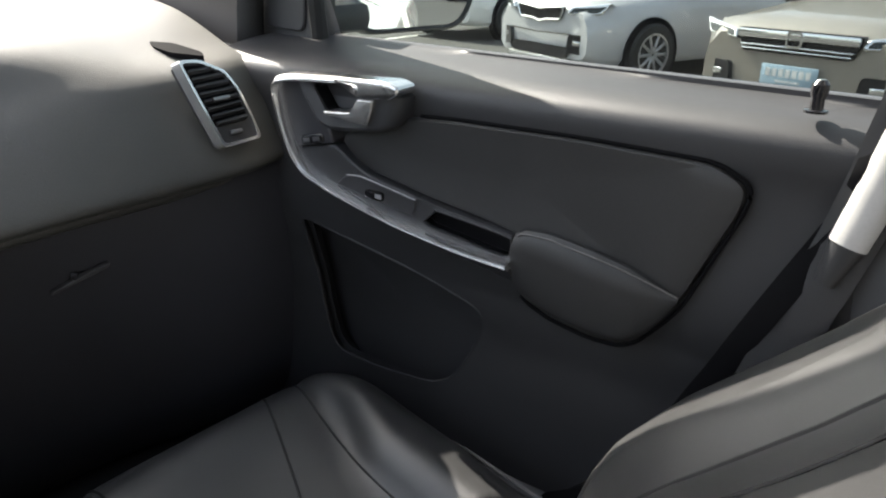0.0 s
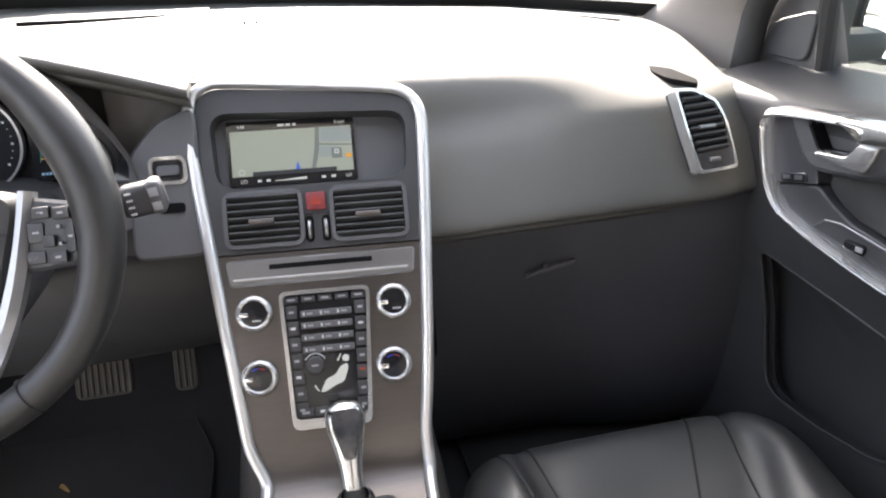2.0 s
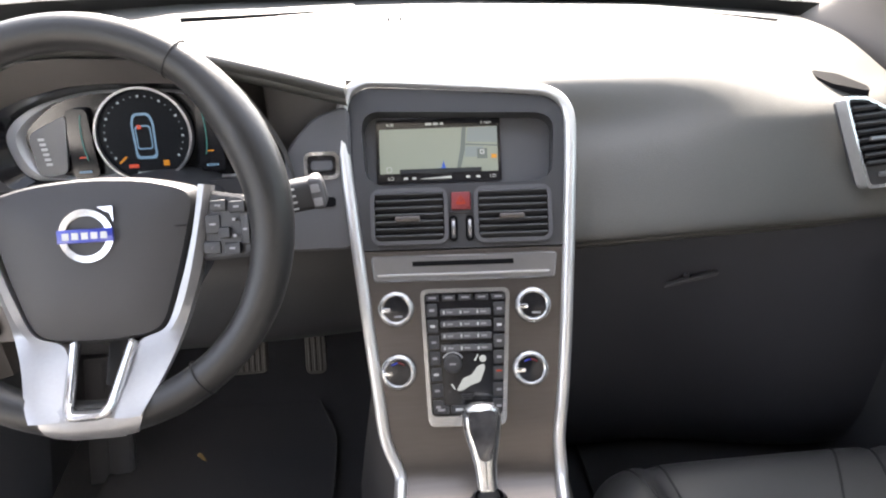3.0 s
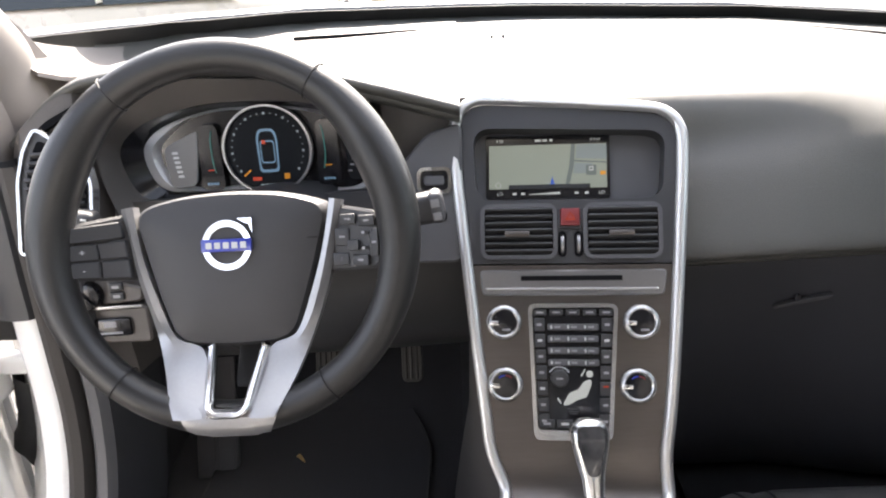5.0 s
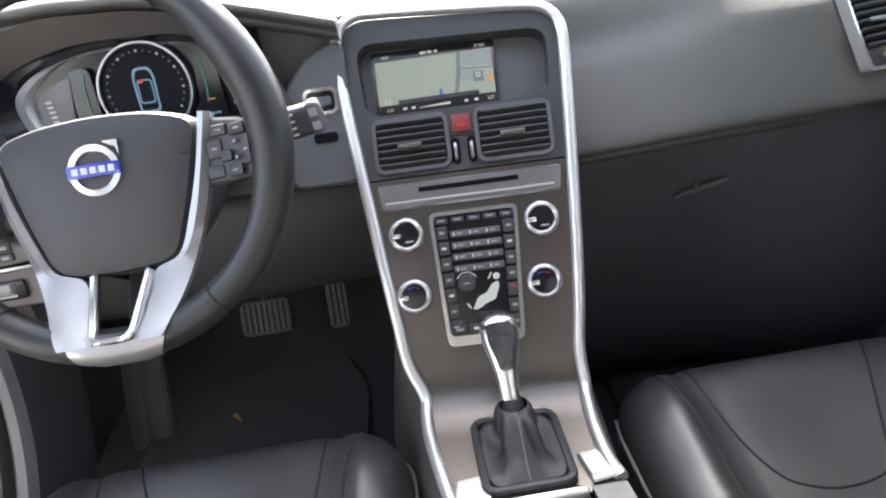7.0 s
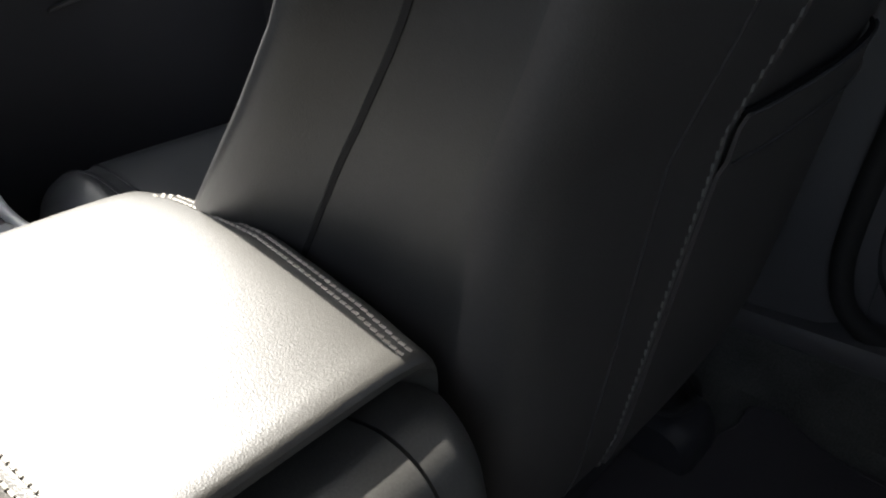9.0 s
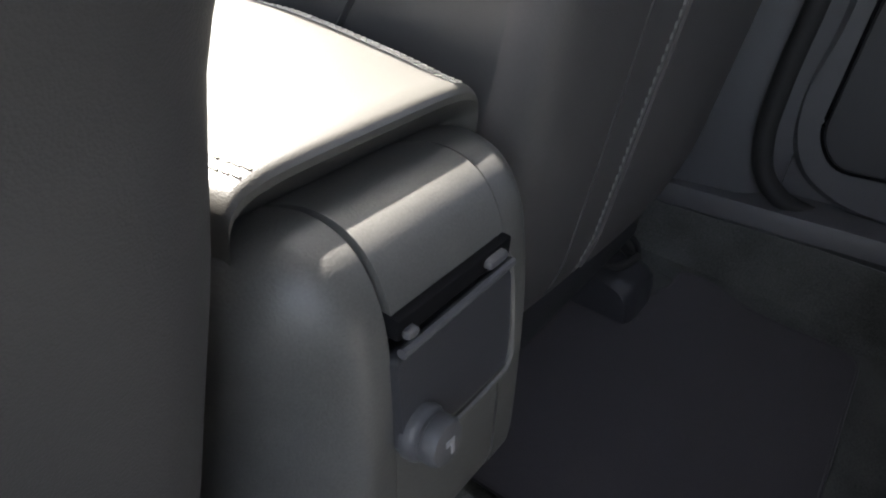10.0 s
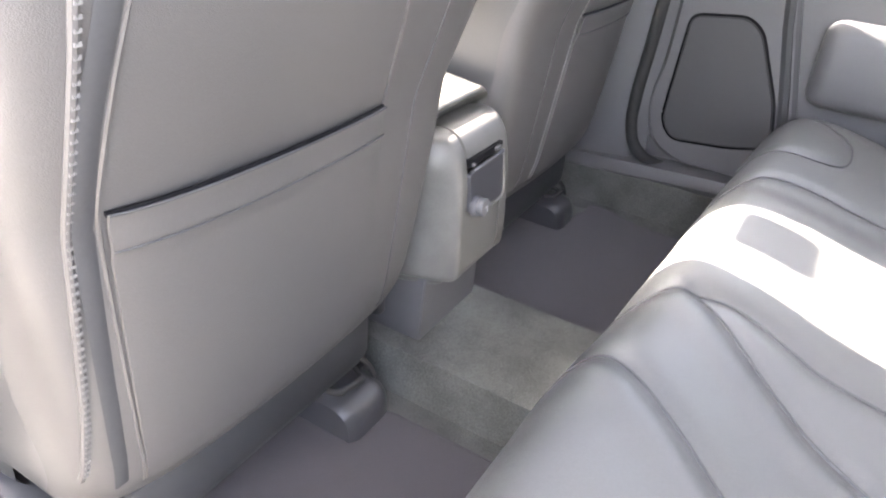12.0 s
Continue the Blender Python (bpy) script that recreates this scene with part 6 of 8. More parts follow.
rows = []
card_u = [-0.30, -0.27, -0.24, -0.21, -0.19] + [-0.18 + 0.0065 * i for i in range(60)] + [0.22 + 0.0223 * i for i in range(17)]
for z in [0.40, 0.45, 0.50, 0.54] + [0.56 + 0.0065 * i for i in range(36)] + [0.80, 0.82, 0.84, 0.86, 0.90, 0.94, 0.97, 0.99, 1.003, 1.012, 1.02, 1.027, 1.034, 1.041, 1.046, 1.050, 1.054, 1.058, 1.061, 1.0635, 1.066]:
    rows.append([Vector((min(0.632 + 0.1 * u + card_depth(u, z), 0.746), -u, z)) for u in card_u])
bm = shell(rows, (0.02, 0, 0))
bmesh.ops.delete(bm, geom=[f for f in bm.faces if inside(BIN_ROUND, -f.calc_center_median().y, f.calc_center_median().z) > -0.002], context="FACES")
for vert in bm.verts:                                # draw the cut edge onto the bin's outline
    if vert.is_boundary or any(len(e.link_faces) < 2 for e in vert.link_edges):
        p = Vector((-vert.co.y, vert.co.z))
        if abs(inside(BIN_ROUND, p.x, p.y)) < 0.014:
            best = min((a.lerp(b, k / 6) for a, b in zip([Vector(q) for q in BIN_ROUND], [Vector(q) for q in BIN_ROUND[1:] + BIN_ROUND[:1]]) for k in range(6)), key=lambda q: (q - p).length)
            vert.co.x += 0.1 * (best.x - p.x) + card_depth(best.x, best.y) - card_depth(p.x, p.y)
            vert.co.y, vert.co.z = -best.x, best.y
part("door_card", bm, dark_plastic, door, "grained black door card with a broad top ledge")
bin_rows = []
for off, sink in ((0.004, 0.002), (0.003, -0.0004), (0.001, -0.0008), (-0.001, 0.0004), (-0.003, 0.005), (-0.006, 0.03), (-0.016, 0.7), (-0.03, 1.0)):
    ring = []
    for k in range(len(BIN_ROUND)):
        p, tdir = Vector(BIN_ROUND[k]), Vector(BIN_ROUND[(k + 1) % len(BIN_ROUND)]) - Vector(BIN_ROUND[k - 1])
        q = p + Vector((-tdir.y, tdir.x)).normalized() * off
        deep = line([(-0.16, 0.055), (-0.05, 0.048), (0.08, 0.034), (0.18, 0.020)], p.x) if sink >= 0.03 else 1
        ring.append(Vector((0.632 + 0.1 * q.x + card_depth(q.x, q.y) + (sink * deep if sink >= 0.03 else sink), -q.x, q.y)))
    bin_rows.append(ring)
mid_ = Vector((0.632 + card_depth(0.02, 0.69) + 0.044, -0.02, 0.69))
part("door_bin", rows_mesh(bin_rows + [[p.lerp(mid_, 0.5) for p in bin_rows[-1]], [mid_] * len(BIN_ROUND)], close_v=True), dark_plastic, door, "deep moulded door bin with a rounded lip", angle=50)
part("belt_strip", box((0.757, -0.12, 1.054), (0.016, 0.86, 0.014), 0.004), rubber, door)
# leather insert above, padded rest below
ins = rounded([(-0.042, 0.9575), (0.020, 0.985), (0.073, 0.9996), (0.14, 1.0035), (0.30, 1.006), (0.44, 1.003), (0.471, 0.986), (0.468, 0.962), (0.452, 0.922), (0.424, 0.849), (0.36, 0.87), (0.24, 0.884), (0.182, 0.894), (0.098, 0.9054), (0.0155, 0.9212), (-0.0132, 0.9337)], 0.020, 5)
rows = []
for k, z in ((1.0, -0.016), (1.0, -0.004), (0.988, 0.001), (0.96, 0.003), (0.8, 0.002), (0.4, -0.002), (0.0, -0.002)):
    rows.append([DM @ Vector((0.24 + (p[0] - 0.24) * k, 0.945 + (p[1] - 0.945) * k, z)) for p in ins])
part("insert", rows_mesh(rows, close_v=True), door_leather, door, "smooth black leather insert")
groove = rounded([(0.073, 1.0015), (0.14, 1.0055), (0.30, 1.008), (0.44, 1.005), (0.474, 0.987), (0.471, 0.962), (0.455, 0.922), (0.427, 0.848), (0.406, 0.818), (0.384, 0.792), (0.367, 0.782), (0.33, 0.779), (0.279, 0.787), (0.248, 0.7995), (0.2335, 0.813)], 0.02, 5)
part("insert_groove", tube([DM @ Vector((p[0], p[1], -0.003)) for p in groove[5:-5]], 0.0024, 6), black_void, door)
rest_lo = [(0.2345, 0.8146), (0.248, 0.8025), (0.279, 0.790), (0.33, 0.7820), (0.367, 0.7845), (0.384, 0.795), (0.405, 0.819), (0.424, 0.852)]
rest_hi = [(0.2345, 0.8880), (0.248, 0.8975), (0.279, 0.8990), (0.33, 0.8920), (0.367, 0.8840), (0.384, 0.8785), (0.405, 0.8695), (0.424, 0.860)]
rows = []
for i in range(33):
    u = 0.2345 + 0.1895 * i / 32
    lo_, hi_ = line(rest_lo, u), line(rest_hi, u)
    swell = line([(0.2345, 0.92), (0.25, 1.0), (0.33, 1.0), (0.38, 0.8), (0.424, 0.25)], u)
    rows.append([DM @ Vector((u, lo_ + (hi_ - lo_) * f, line([(0, -0.012), (0.03, 0.0), (0.12, 0.009), (0.3, 0.014), (0.55, 0.018), (0.78, 0.019), (0.92, 0.015), (1.0, 0.007)], f) * (swell if f > 0.02 else 1))) for f in [0, 0.03] + [0.06 + 0.94 * j / 16 for j in range(17)]])
pad_ = part("arm_pad", rows_mesh(rows + [[DM @ Vector((0.424, 0.856, -0.008))] * 19]), door_leather, door, "padded black leather armrest")
part("arm_pad_end", rows_mesh([rows[0], [DM @ Vector((0.2345, 0.85, -0.01))] * 19]), door_leather, pad_)
for off in (0.0, 0.006):
    part("arm_stitch", tube([r[-1 if off == 0 else -2] + DM.to_3x3() @ Vector((0, off * 0.2, 0.001)) for r in rows[1:]], 0.0011, 5), thread if off else seam_dark, pad_)
# trim: a convex silver band round the handle and down the armrest, with a bright ridge
outer = [(-0.017, 1.0424), (-0.060, 1.0400), (-0.100, 1.0370), (-0.130, 1.0320), (-0.1405, 1.0200), (-0.1376, 0.996), (-0.1278, 0.9587), (-0.1151, 0.9251), (-0.0986, 0.9039), (-0.0754, 0.8857), (-0.0292, 0.8709), (0.0676, 0.8516), (0.1556, 0.8378), (0.2345, 0.8250)]
ridge = [(-0.017, 1.0370), (-0.060, 1.0350), (-0.098, 1.0310), (-0.122, 1.0260), (-0.1310, 1.0150), (-0.1275, 0.989), (-0.1160, 0.9520), (-0.1000, 0.9225), (-0.0810, 0.9060), (-0.0560, 0.8970), (-0.0210, 0.8865), (0.0713, 0.8670), (0.1581, 0.8560), (0.2345, 0.8515)]
edge = [(-0.017, 1.0320), (-0.060, 1.0295), (-0.096, 1.0260), (-0.116, 1.0215), (-0.1235, 1.0110), (-0.1205, 0.987), (-0.1095, 0.9520), (-0.0945, 0.9260), (-0.0765, 0.9105), (-0.0530, 0.9015), (-0.0195, 0.8915), (0.0720, 0.8715), (0.1590, 0.8605), (0.2345, 0.8565)]
bands = []
for pts, h in ((outer, 0.004), ([(a[0] * k + b[0] * (1 - k), a[1] * k + b[1] * (1 - k)) for a, b, k in zip(outer, ridge, (0.9, 0.9, 0.9, 0.8, 0.65, 0.5, 0.45, 0.4, 0.35, 0.28, 0.22, 0.20, 0.20, 0.20))], 0.021), (ridge, 0.028), ([(a[0] * 0.5 + b[0] * 0.5, a[1] * 0.5 + b[1] * 0.5) for a, b in zip(ridge, edge)], 0.0285), (edge, 0.021)):
    bands.append(spline([DM @ Vector((*p, h)) for p in pts], 6))
part("trim", shell(bands[1:], DM.to_3x3() @ Vector((0, 0, -0.010))), trim_silver, door, "bright silver trim band")
# shade on the lower slope is put into its darker colour
part("trim_flank", shell(bands[:2], DM.to_3x3() @ Vector((0, 0, -0.006))), shaded_trim_metal, door, "lower flank of the trim band, shaded by a darker metal")
# tube added along the ridge to draw its bright highlight line
part("trim_ridge", tube([p + DM.to_3x3() @ Vector((0, 0, 0.0005)) for p in bands[2]], 0.0021, 8), knob_metal, door, "thin polished tube added along the trim's ridge as its highlight")
part("trim_backing", plate(rounded([(-0.128, 1.026), (-0.060, 1.031), (-0.060, 1.005), (-0.0430, 0.9620), (-0.0400, 0.9520), (-0.112, 0.9360), (-0.124, 0.985)], 0.006, 3), DM, -0.012, 0.013, 0.002), rail_plastic, door, "grey plate behind the handle")
part("trim_backing", plate(rounded([(-0.111, 0.9340), (-0.0395, 0.9500), (-0.012, 0.9320), (0.0155, 0.9190), (0.098, 0.9035), (0.098, 0.8640), (0.0720, 0.8680), (-0.0200, 0.8880), (-0.0765, 0.9070), (-0.0945, 0.9230)], 0.006, 3), DM, -0.012, 0.012, 0.002), dark_plastic, door, "dark switch plate on the armrest")
# handle: dark housing round a recess, with a bright cap and an L-shaped lever


def round_about(poly, c, n=48):
    """Outline met by n rays from c."""
    out = []
    for i in range(n):
        a = 2 * math.pi * i / n
        dx, dy, far = math.cos(a), math.sin(a), 0.0
        for (ax, ay), (bx, by) in zip(poly, poly[1:] + poly[:1]):
            ex, ey = bx - ax, by - ay
            det = ex * dy - ey * dx
            if abs(det) > 1e-12:
                k, w = (ex * (ay - c[1]) - ey * (ax - c[0])) / det, (dx * (ay - c[1]) - dy * (ax - c[0])) / det
                if k > 0 and -1e-6 <= w <= 1 + 1e-6:
                    far = max(far, k)
        out.append((c[0] + dx * far, c[1] + dy * far))
    return out


HC = (-0.016, 1.013)
body_o = round_about(rounded([(-0.090, 1.034), (-0.083, 1.018), (-0.064, 0.990), (-0.052, 0.975), (-0.034, 0.9705), (0.028, 0.9765), (0.066, 0.9835), (0.081, 1.003), (0.0885, 1.030), (0.060, 1.036)], 0.012, 4), HC)
cup_i = round_about(rounded([(-0.064, 1.0300), (0.0260, 1.0330), (0.0130, 1.0010), (-0.040, 0.9960)], 0.004, 3), HC)
bm = soft_plate(rounded([(0.022, 1.0208), (0.077, 1.0250), (0.0895, 1.0330), (0.0890, 1.0410), (0.073, 1.0460), (-0.018, 1.0425), (-0.018, 1.0335), (0.0225, 1.0340)], 0.006, 5), DM, 0.004, 0.038, 0.0040)
for vert in bm.verts:                                # its tail runs down into the trim band
    loc = DM.inverted() @ vert.co
    loc.z -= 0.009 * (1 - step(-0.018, 0.020, loc.x)) * (1 if loc.z > 0.01 else 0)
    vert.co = DM @ loc
handle = part("handle", bm, knob_metal, door, "polished silver door handle", angle=50)
rows = [[DM @ Vector((*p, -0.012)) for p in body_o], [DM @ Vector((*p, 0.010)) for p in body_o]]
for k, h in ((0.03, 0.018), (0.12, 0.024), (0.30, 0.0270)):
    rows.append([DM @ Vector((a[0] + (b[0] - a[0]) * k, a[1] + (b[1] - a[1]) * k, h)) for a, b in zip(body_o, cup_i)])
rows += [[DM @ Vector((*p, 0.0225)) for p in cup_i], [DM @ Vector((*p, 0.018)) for p in cup_i]]
part("handle_body", rows_mesh(rows, close_v=True), dark_plastic, handle, "dark rounded handle housing")
# near-black wall paints the shade inside the handle recess
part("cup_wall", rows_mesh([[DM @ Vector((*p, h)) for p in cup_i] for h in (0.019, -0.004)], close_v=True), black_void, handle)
part("handle_cup", plate(cup_i, DM, -0.010, -0.002), mid_plastic, handle, "grey recess behind the lever")
part("pull", soft_plate(rounded([(0.0230, 1.0205), (0.0480, 1.0215), (0.0430, 1.0030), (0.0350, 0.9890), (0.0130, 0.9890), (-0.0350, 0.9935), (-0.0360, 0.9985), (0.0080, 1.0020)], 0.004, 3), DM, 0.012, 0.033, 0.0030), knob_silver, handle, "satin silver pull lever")
lockb = part("lock_button", plate(rrect(0.043, 0.0135, 0.005, 4), DM @ Matrix.Translation((-0.077, 0.9522, 0)) @ Matrix.Rotation(radians(12), 4, "Z"), 0.008, 0.016, 0.002), black_gloss, door)
for dx in (-0.0095, 0.0095):
    part("lock_mark", box((dx, 0, 0.0165), (0.013, 0.006, 0.001), 0.0005, DM @ Matrix.Translation((-0.077, 0.9522, 0)) @ Matrix.Rotation(radians(12), 4, "Z")), mid_plastic, lockb)
sw = part("window_switch", plate(rounded([(-0.040, 0.897), (-0.018, 0.914), (0.006, 0.9165), (0.098, 0.9015), (0.092, 0.878)], 0.008), DM, 0.008, 0.0145, 0.002), dark_plastic, door)
part("switch_edge", tube([DM @ Vector((*p, 0.0150)) for p in ((-0.018, 0.9140), (0.006, 0.9165), (0.050, 0.9100), (0.096, 0.9020))], 0.0006, 5), satin, sw)
part("switch_key", box((0.032, 0.8960, 0.017), (0.028, 0.012, 0.010), 0.003, DM), black_gloss, sw)
part("switch_mark", box((0.042, 0.8975, 0.0223), (0.010, 0.006, 0.001), 0.0004, DM), print_grey, sw)
cup_o = [(0.103, 0.8725), (0.127, 0.8950), (0.2232, 0.8850), (0.2310, 0.8825), (0.2310, 0.8615), (0.2207, 0.8580)]
CC = (0.172, 0.876)
cup_out = round_about([(0.096, 0.9040), (0.182, 0.8928), (0.2345, 0.8862), (0.2345, 0.8518), (0.1590, 0.8570), (0.096, 0.8645)], CC, 72)
cup_in = round_about(rounded(cup_o, 0.006), CC, 72)
part("trim_backing", rows_mesh([[DM @ Vector((*p, h)) for p in ring] for ring, h in ((cup_out, -0.012), (cup_out, 0.0118), ([(a[0] * 0.1 + b[0] * 0.9, a[1] * 0.1 + b[1] * 0.9) for a, b in zip(cup_out, cup_in)], 0.0128), (cup_in, 0.0112), (cup_in, 0.006))], close_v=True), dark_plastic, door, "dark plate round the pull cup")
cup = part("pull_cup", rows_mesh([[DM @ Vector((*p, h)) for p in cup_in] for h in (0.009, -0.003)], close_v=True), black_gloss, door, "deep dark pull cup")
# near-black floor stands in for the shade deep in the cup
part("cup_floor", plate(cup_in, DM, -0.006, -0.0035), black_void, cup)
part("cup_lip", tube([DM @ Vector((p[0], p[1], 0.0135)) for p in ((0.124, 0.8955), (0.150, 0.8935), (0.224, 0.8860), (0.2330, 0.8835), (0.2330, 0.8610))], 0.0016, 6), dark_plastic, cup)
# near-black strip stands in for the shaded gap behind the door's edge
edge_rows = []
for p in spline([(0.10, 0.47, 0), (0.28, 0.50, 0), (0.385, 0.62, 0), (0.450, 0.754, 0), (0.486, 0.837, 0), (0.517, 0.909, 0), (0.549, 0.984, 0), (0.560, 1.035, 0)], 4):
    edge_rows.append([Vector((0.632 + 0.1 * p.x + card_depth(p.x, p.y) - 0.012 + dz, -p.x - du, p.y)) for du, dz in ((-0.012, 0.03), (-0.010, 0.004), (0.0, 0.0), (0.018, 0.002), (0.022, 0.03))])
part("edge_seal", rows_mesh(edge_rows), black_void, door, "black strip painting the dark gap at the door's rear edge")
part("lock_pin", lathe([(0.010, 0.0), (0.010, 0.002), (0.0058, 0.003), (0.0055, 0.012), (0.0072, 0.016), (0.0072, 0.024), (0.004, 0.028)], Matrix.Translation((0.694, -0.505, 1.058)), 20), black_gloss, door, "black lock pin")
# mirror sail
sail = part("mirror_sail", plate(rounded([(-0.365, 1.035), (-0.150, 1.050), (-0.142, 1.235), (-0.23, 1.215), (-0.365, 1.15)], 0.015), frame_on((0.658, 0.045, 0), (0.0, -1, 0), (0.06, 0, 1)), -0.03, 0.006, 0.004), dark_plastic, door, "black corner cover")
part("speaker_patch", plate(rounded([(-0.275, 1.075), (-0.172, 1.072), (-0.168, 1.145), (-0.255, 1.125)], 0.018), frame_on((0.654, 0.045, 0), (0.0, -1, 0), (0.06, 0, 1)), 0.0, 0.007, 0.002), dark_plastic, sail)
part("window_channel", tube([(0.725, 0.193, 1.05), (0.71, 0.187, 1.15), (0.68, 0.145, 1.33)], 0.013, 8), rubber, door)
part("window", shell([[Vector((0.756 - (z - 1.07) * 0.34, y, z)) for y in np.linspace(0.185, -0.56, 8)] for z in (1.067, 1.2, 1.35, 1.50)], (0.004, 0, 0)), side_glass, door, "lightly tinted side window").visible_shadow = False
rows = [[Vector((x, y, z)) for y in np.linspace(0.40, -0.58, 10)] for x, z in ((0.90, 0.34), (0.925, 0.50), (0.94, 0.75), (0.93, 0.93), (0.90, 1.02), (0.80, 1.055), (0.752, 1.058))]
part("outer_skin", shell(rows, (-0.02, 0, -0.006)), white_paint, door, "white painted outer skin")

# ---- wing mirror ----
mirror = thing("wing_mirror", "wing mirror in a dark housing, reflecting the car park", "mirror", (0.80, 0.24, 1.06))
right = Vector((0.915, -0.40, 0))
mm = frame_on((0.945, 0.215, 1.135), right, (0, 0, 1))
mo = rounded([(-0.105, 0.075), (-0.118, -0.03), (-0.085, -0.075), (0.085, -0.070), (0.112, -0.02), (0.105, 0.082)], 0.035, 6)
rows = []
for k, z in ((1.0, 0.0), (1.06, 0.004), (1.12, -0.004), (1.15, -0.03), (1.05, -0.075), (0.7, -0.105), (0.0, -0.115)):
    rows.append([mm @ Vector((p[0] * k, p[1] * k, z)) for p in mo])
part("housing", rows_mesh(rows, close_v=True), dark_plastic, mirror, "dark grey housing")
silver = material("silver", (0.92, 0.93, 0.93), 0.02, 1.0, spread=0.01, rough_spread=0.01)
part("mirror_glass", plate(mo, mm, -0.006, 0.0015), silver, mirror, "mirror glass", angle=60)
part("arm", box((0.80, 0.25, 1.085), (0.12, 0.06, 0.05), 0.018), dark_plastic, mirror)

# ---- seat belt by the passenger ----
belt = thing("seat_belt", "dark seat belt hanging in a pale plastic sleeve by the pillar", "seat belt", (0.67, -0.5, 0.5))
bl = spline([(0.672, -0.490, 0.60), (0.674, -0.500, 0.74), (0.676, -0.535, 0.88), (0.678, -0.565, 1.0), (0.655, -0.61, 1.25)], 6)
part("strap", tube(bl, 0.024, 8, flat=0.08, up=(1, 0, 0)), dark_plastic, belt)
part("sleeve", tube(spline([(0.672, -0.557, 0.955), (0.673, -0.567, 0.995), (0.672, -0.585, 1.08)], 6), 0.0165, 12, flat=0.5, up=(1, 0, 0)), pale_plastic, belt, "pale grey sleeve")
part("tongue", tube([(0.671, -0.546, 0.915), (0.672, -0.557, 0.955)], [0.009, 0.015], 12, flat=0.5, up=(1, 0, 0)), dark_plastic, belt)

# ---- right body side: pillars, sill, rear door ----
rows = [[Vector((x, y, z)) for y, x in ((-0.54, 0.70), (-0.57, 0.69), (-0.66, 0.682), (-0.78, 0.69), (-0.82, 0.715))] for z in (0.45, 0.60, 0.80, 1.0)]
rows += [[Vector((0.70 - (z - 1.0) * 0.25 + e, y, z)) for y, e in ((-0.57, 0.015), (-0.60, 0.0), (-0.66, -0.006), (-0.73, 0.0), (-0.78, 0.02))] for z in (1.1, 1.25, 1.42, 1.58)]
setting("pillar_right", shell(rows, (0.03, 0, 0)), mid_plastic, "dark grey moulded pillar trim between the doors", "pillar")
sill = thing("door_sill", "grey plastic sill trim along the carpeted floor", "sill", (0.68, -0.5, 0.45))
rows = [[Vector((x, y, z if y > -0.58 else z + 0.028 * min(1, (-0.58 - y) / 0.42))) for y in np.linspace(0.05, -1.30, 32)] for x, z in ((0.667, 0.470), (0.667, 0.488), (0.672, 0.497), (0.70, 0.503), (0.735, 0.505))]
part("trim", shell(rows, (0.014, 0, -0.016)), mid_plastic, sill)
rows = [[Vector((x, y, z)) for y in np.linspace(0.05, -1.30, 24)] for x, z in ((0.672, 0.485), (0.668, 0.44), (0.655, 0.40), (0.63, 0.389))]
part("carpet_side", shell(rows, (0.01, 0, -0.004)), carpet, sill, "worn grey carpet")

rear_door = thing("rear_door", "closed grey rear door with a speaker panel in a rubber seal", "door", (0.73, -1.0, 0.5))
RM = frame_on((0.725, 0, 0), (0, -1, 0), (0, 0, 1))
part("door_card", plate([(0.72, 0.52), (0.75, 0.50), (1.45, 0.52), (1.55, 1.05), (0.70, 1.05), (0.70, 0.60)], RM, -0.03, 0.0), mid_plastic, rear_door)
sp_o = rounded([(0.716, 0.66), (0.724, 0.600), (0.752, 0.553), (0.811, 0.525), (0.95, 0.525), (1.05, 0.55), (1.00, 0.72), (0.945, 0.93), (0.735, 0.93), (0.732, 0.74)], 0.03, 5)
part("lower_card", plate(sp_o, RM, 0.0, 0.020, 0.008), mid_plastic, rear_door)
seal = rounded([(0.716, 1.05), (0.712, 0.93), (0.704, 0.76), (0.698, 0.68), (0.698, 0.604), (0.712, 0.553), (0.750, 0.518), (0.81, 0.503), (0.95, 0.503), (1.2, 0.510)], 0.03, 5)
part("seal", tube([RM @ Vector((p[0], p[1], 0.043 - 0.025 * step(0.71, 0.80, p[0]))) for p in seal[5:-5]], 0.013, 10, up=(1, 0, 0)), rubber, rear_door, "black rubber door seal")
sg = rounded([(0.757, 0.615), (0.785, 0.578), (0.90, 0.590), (0.985, 0.610), (0.965, 0.70), (0.905, 0.83), (0.872, 0.852), (0.765, 0.838)], 0.022, 5)
grille = part("speaker_grille", plate(sg, RM, 0.015, 0.026, 0.004), dark_plastic, rear_door, "speaker grille in a thin groove")
part("grille_groove", tube([RM @ Vector((p[0], p[1], 0.020)) for p in sg], 0.004, 6, True), black_void, grille)
part("panel_groove", tube([RM @ Vector(p) for p in ((0.925, 0.95, 0.014), (0.945, 0.845, 0.014), (0.975, 0.73, 0.016), (1.00, 0.62, 0.016))], 0.012, 8), dark_plastic, rear_door)
part("arm_rest", box((1.22, 0.80, 0.035), (0.42, 0.16, 0.07), 0.03, RM, 4), mid_plastic, rear_door)
part("window_frame", tube([(0.74, -0.70, 1.06), (0.74, -1.55, 1.10)], 0.014, 8), rubber, rear_door)
# unseen pane, its tint added to hold back light from the right
part("window", rows_mesh([[Vector((0.735 - (z - 1.07) * 0.30, y, z)) for y in np.linspace(-0.70, -1.58, 6)] for z in (1.07, 1.2, 1.50)]), dimming_glass, rear_door, "unseen side window, tinted to dim the rear cabin")
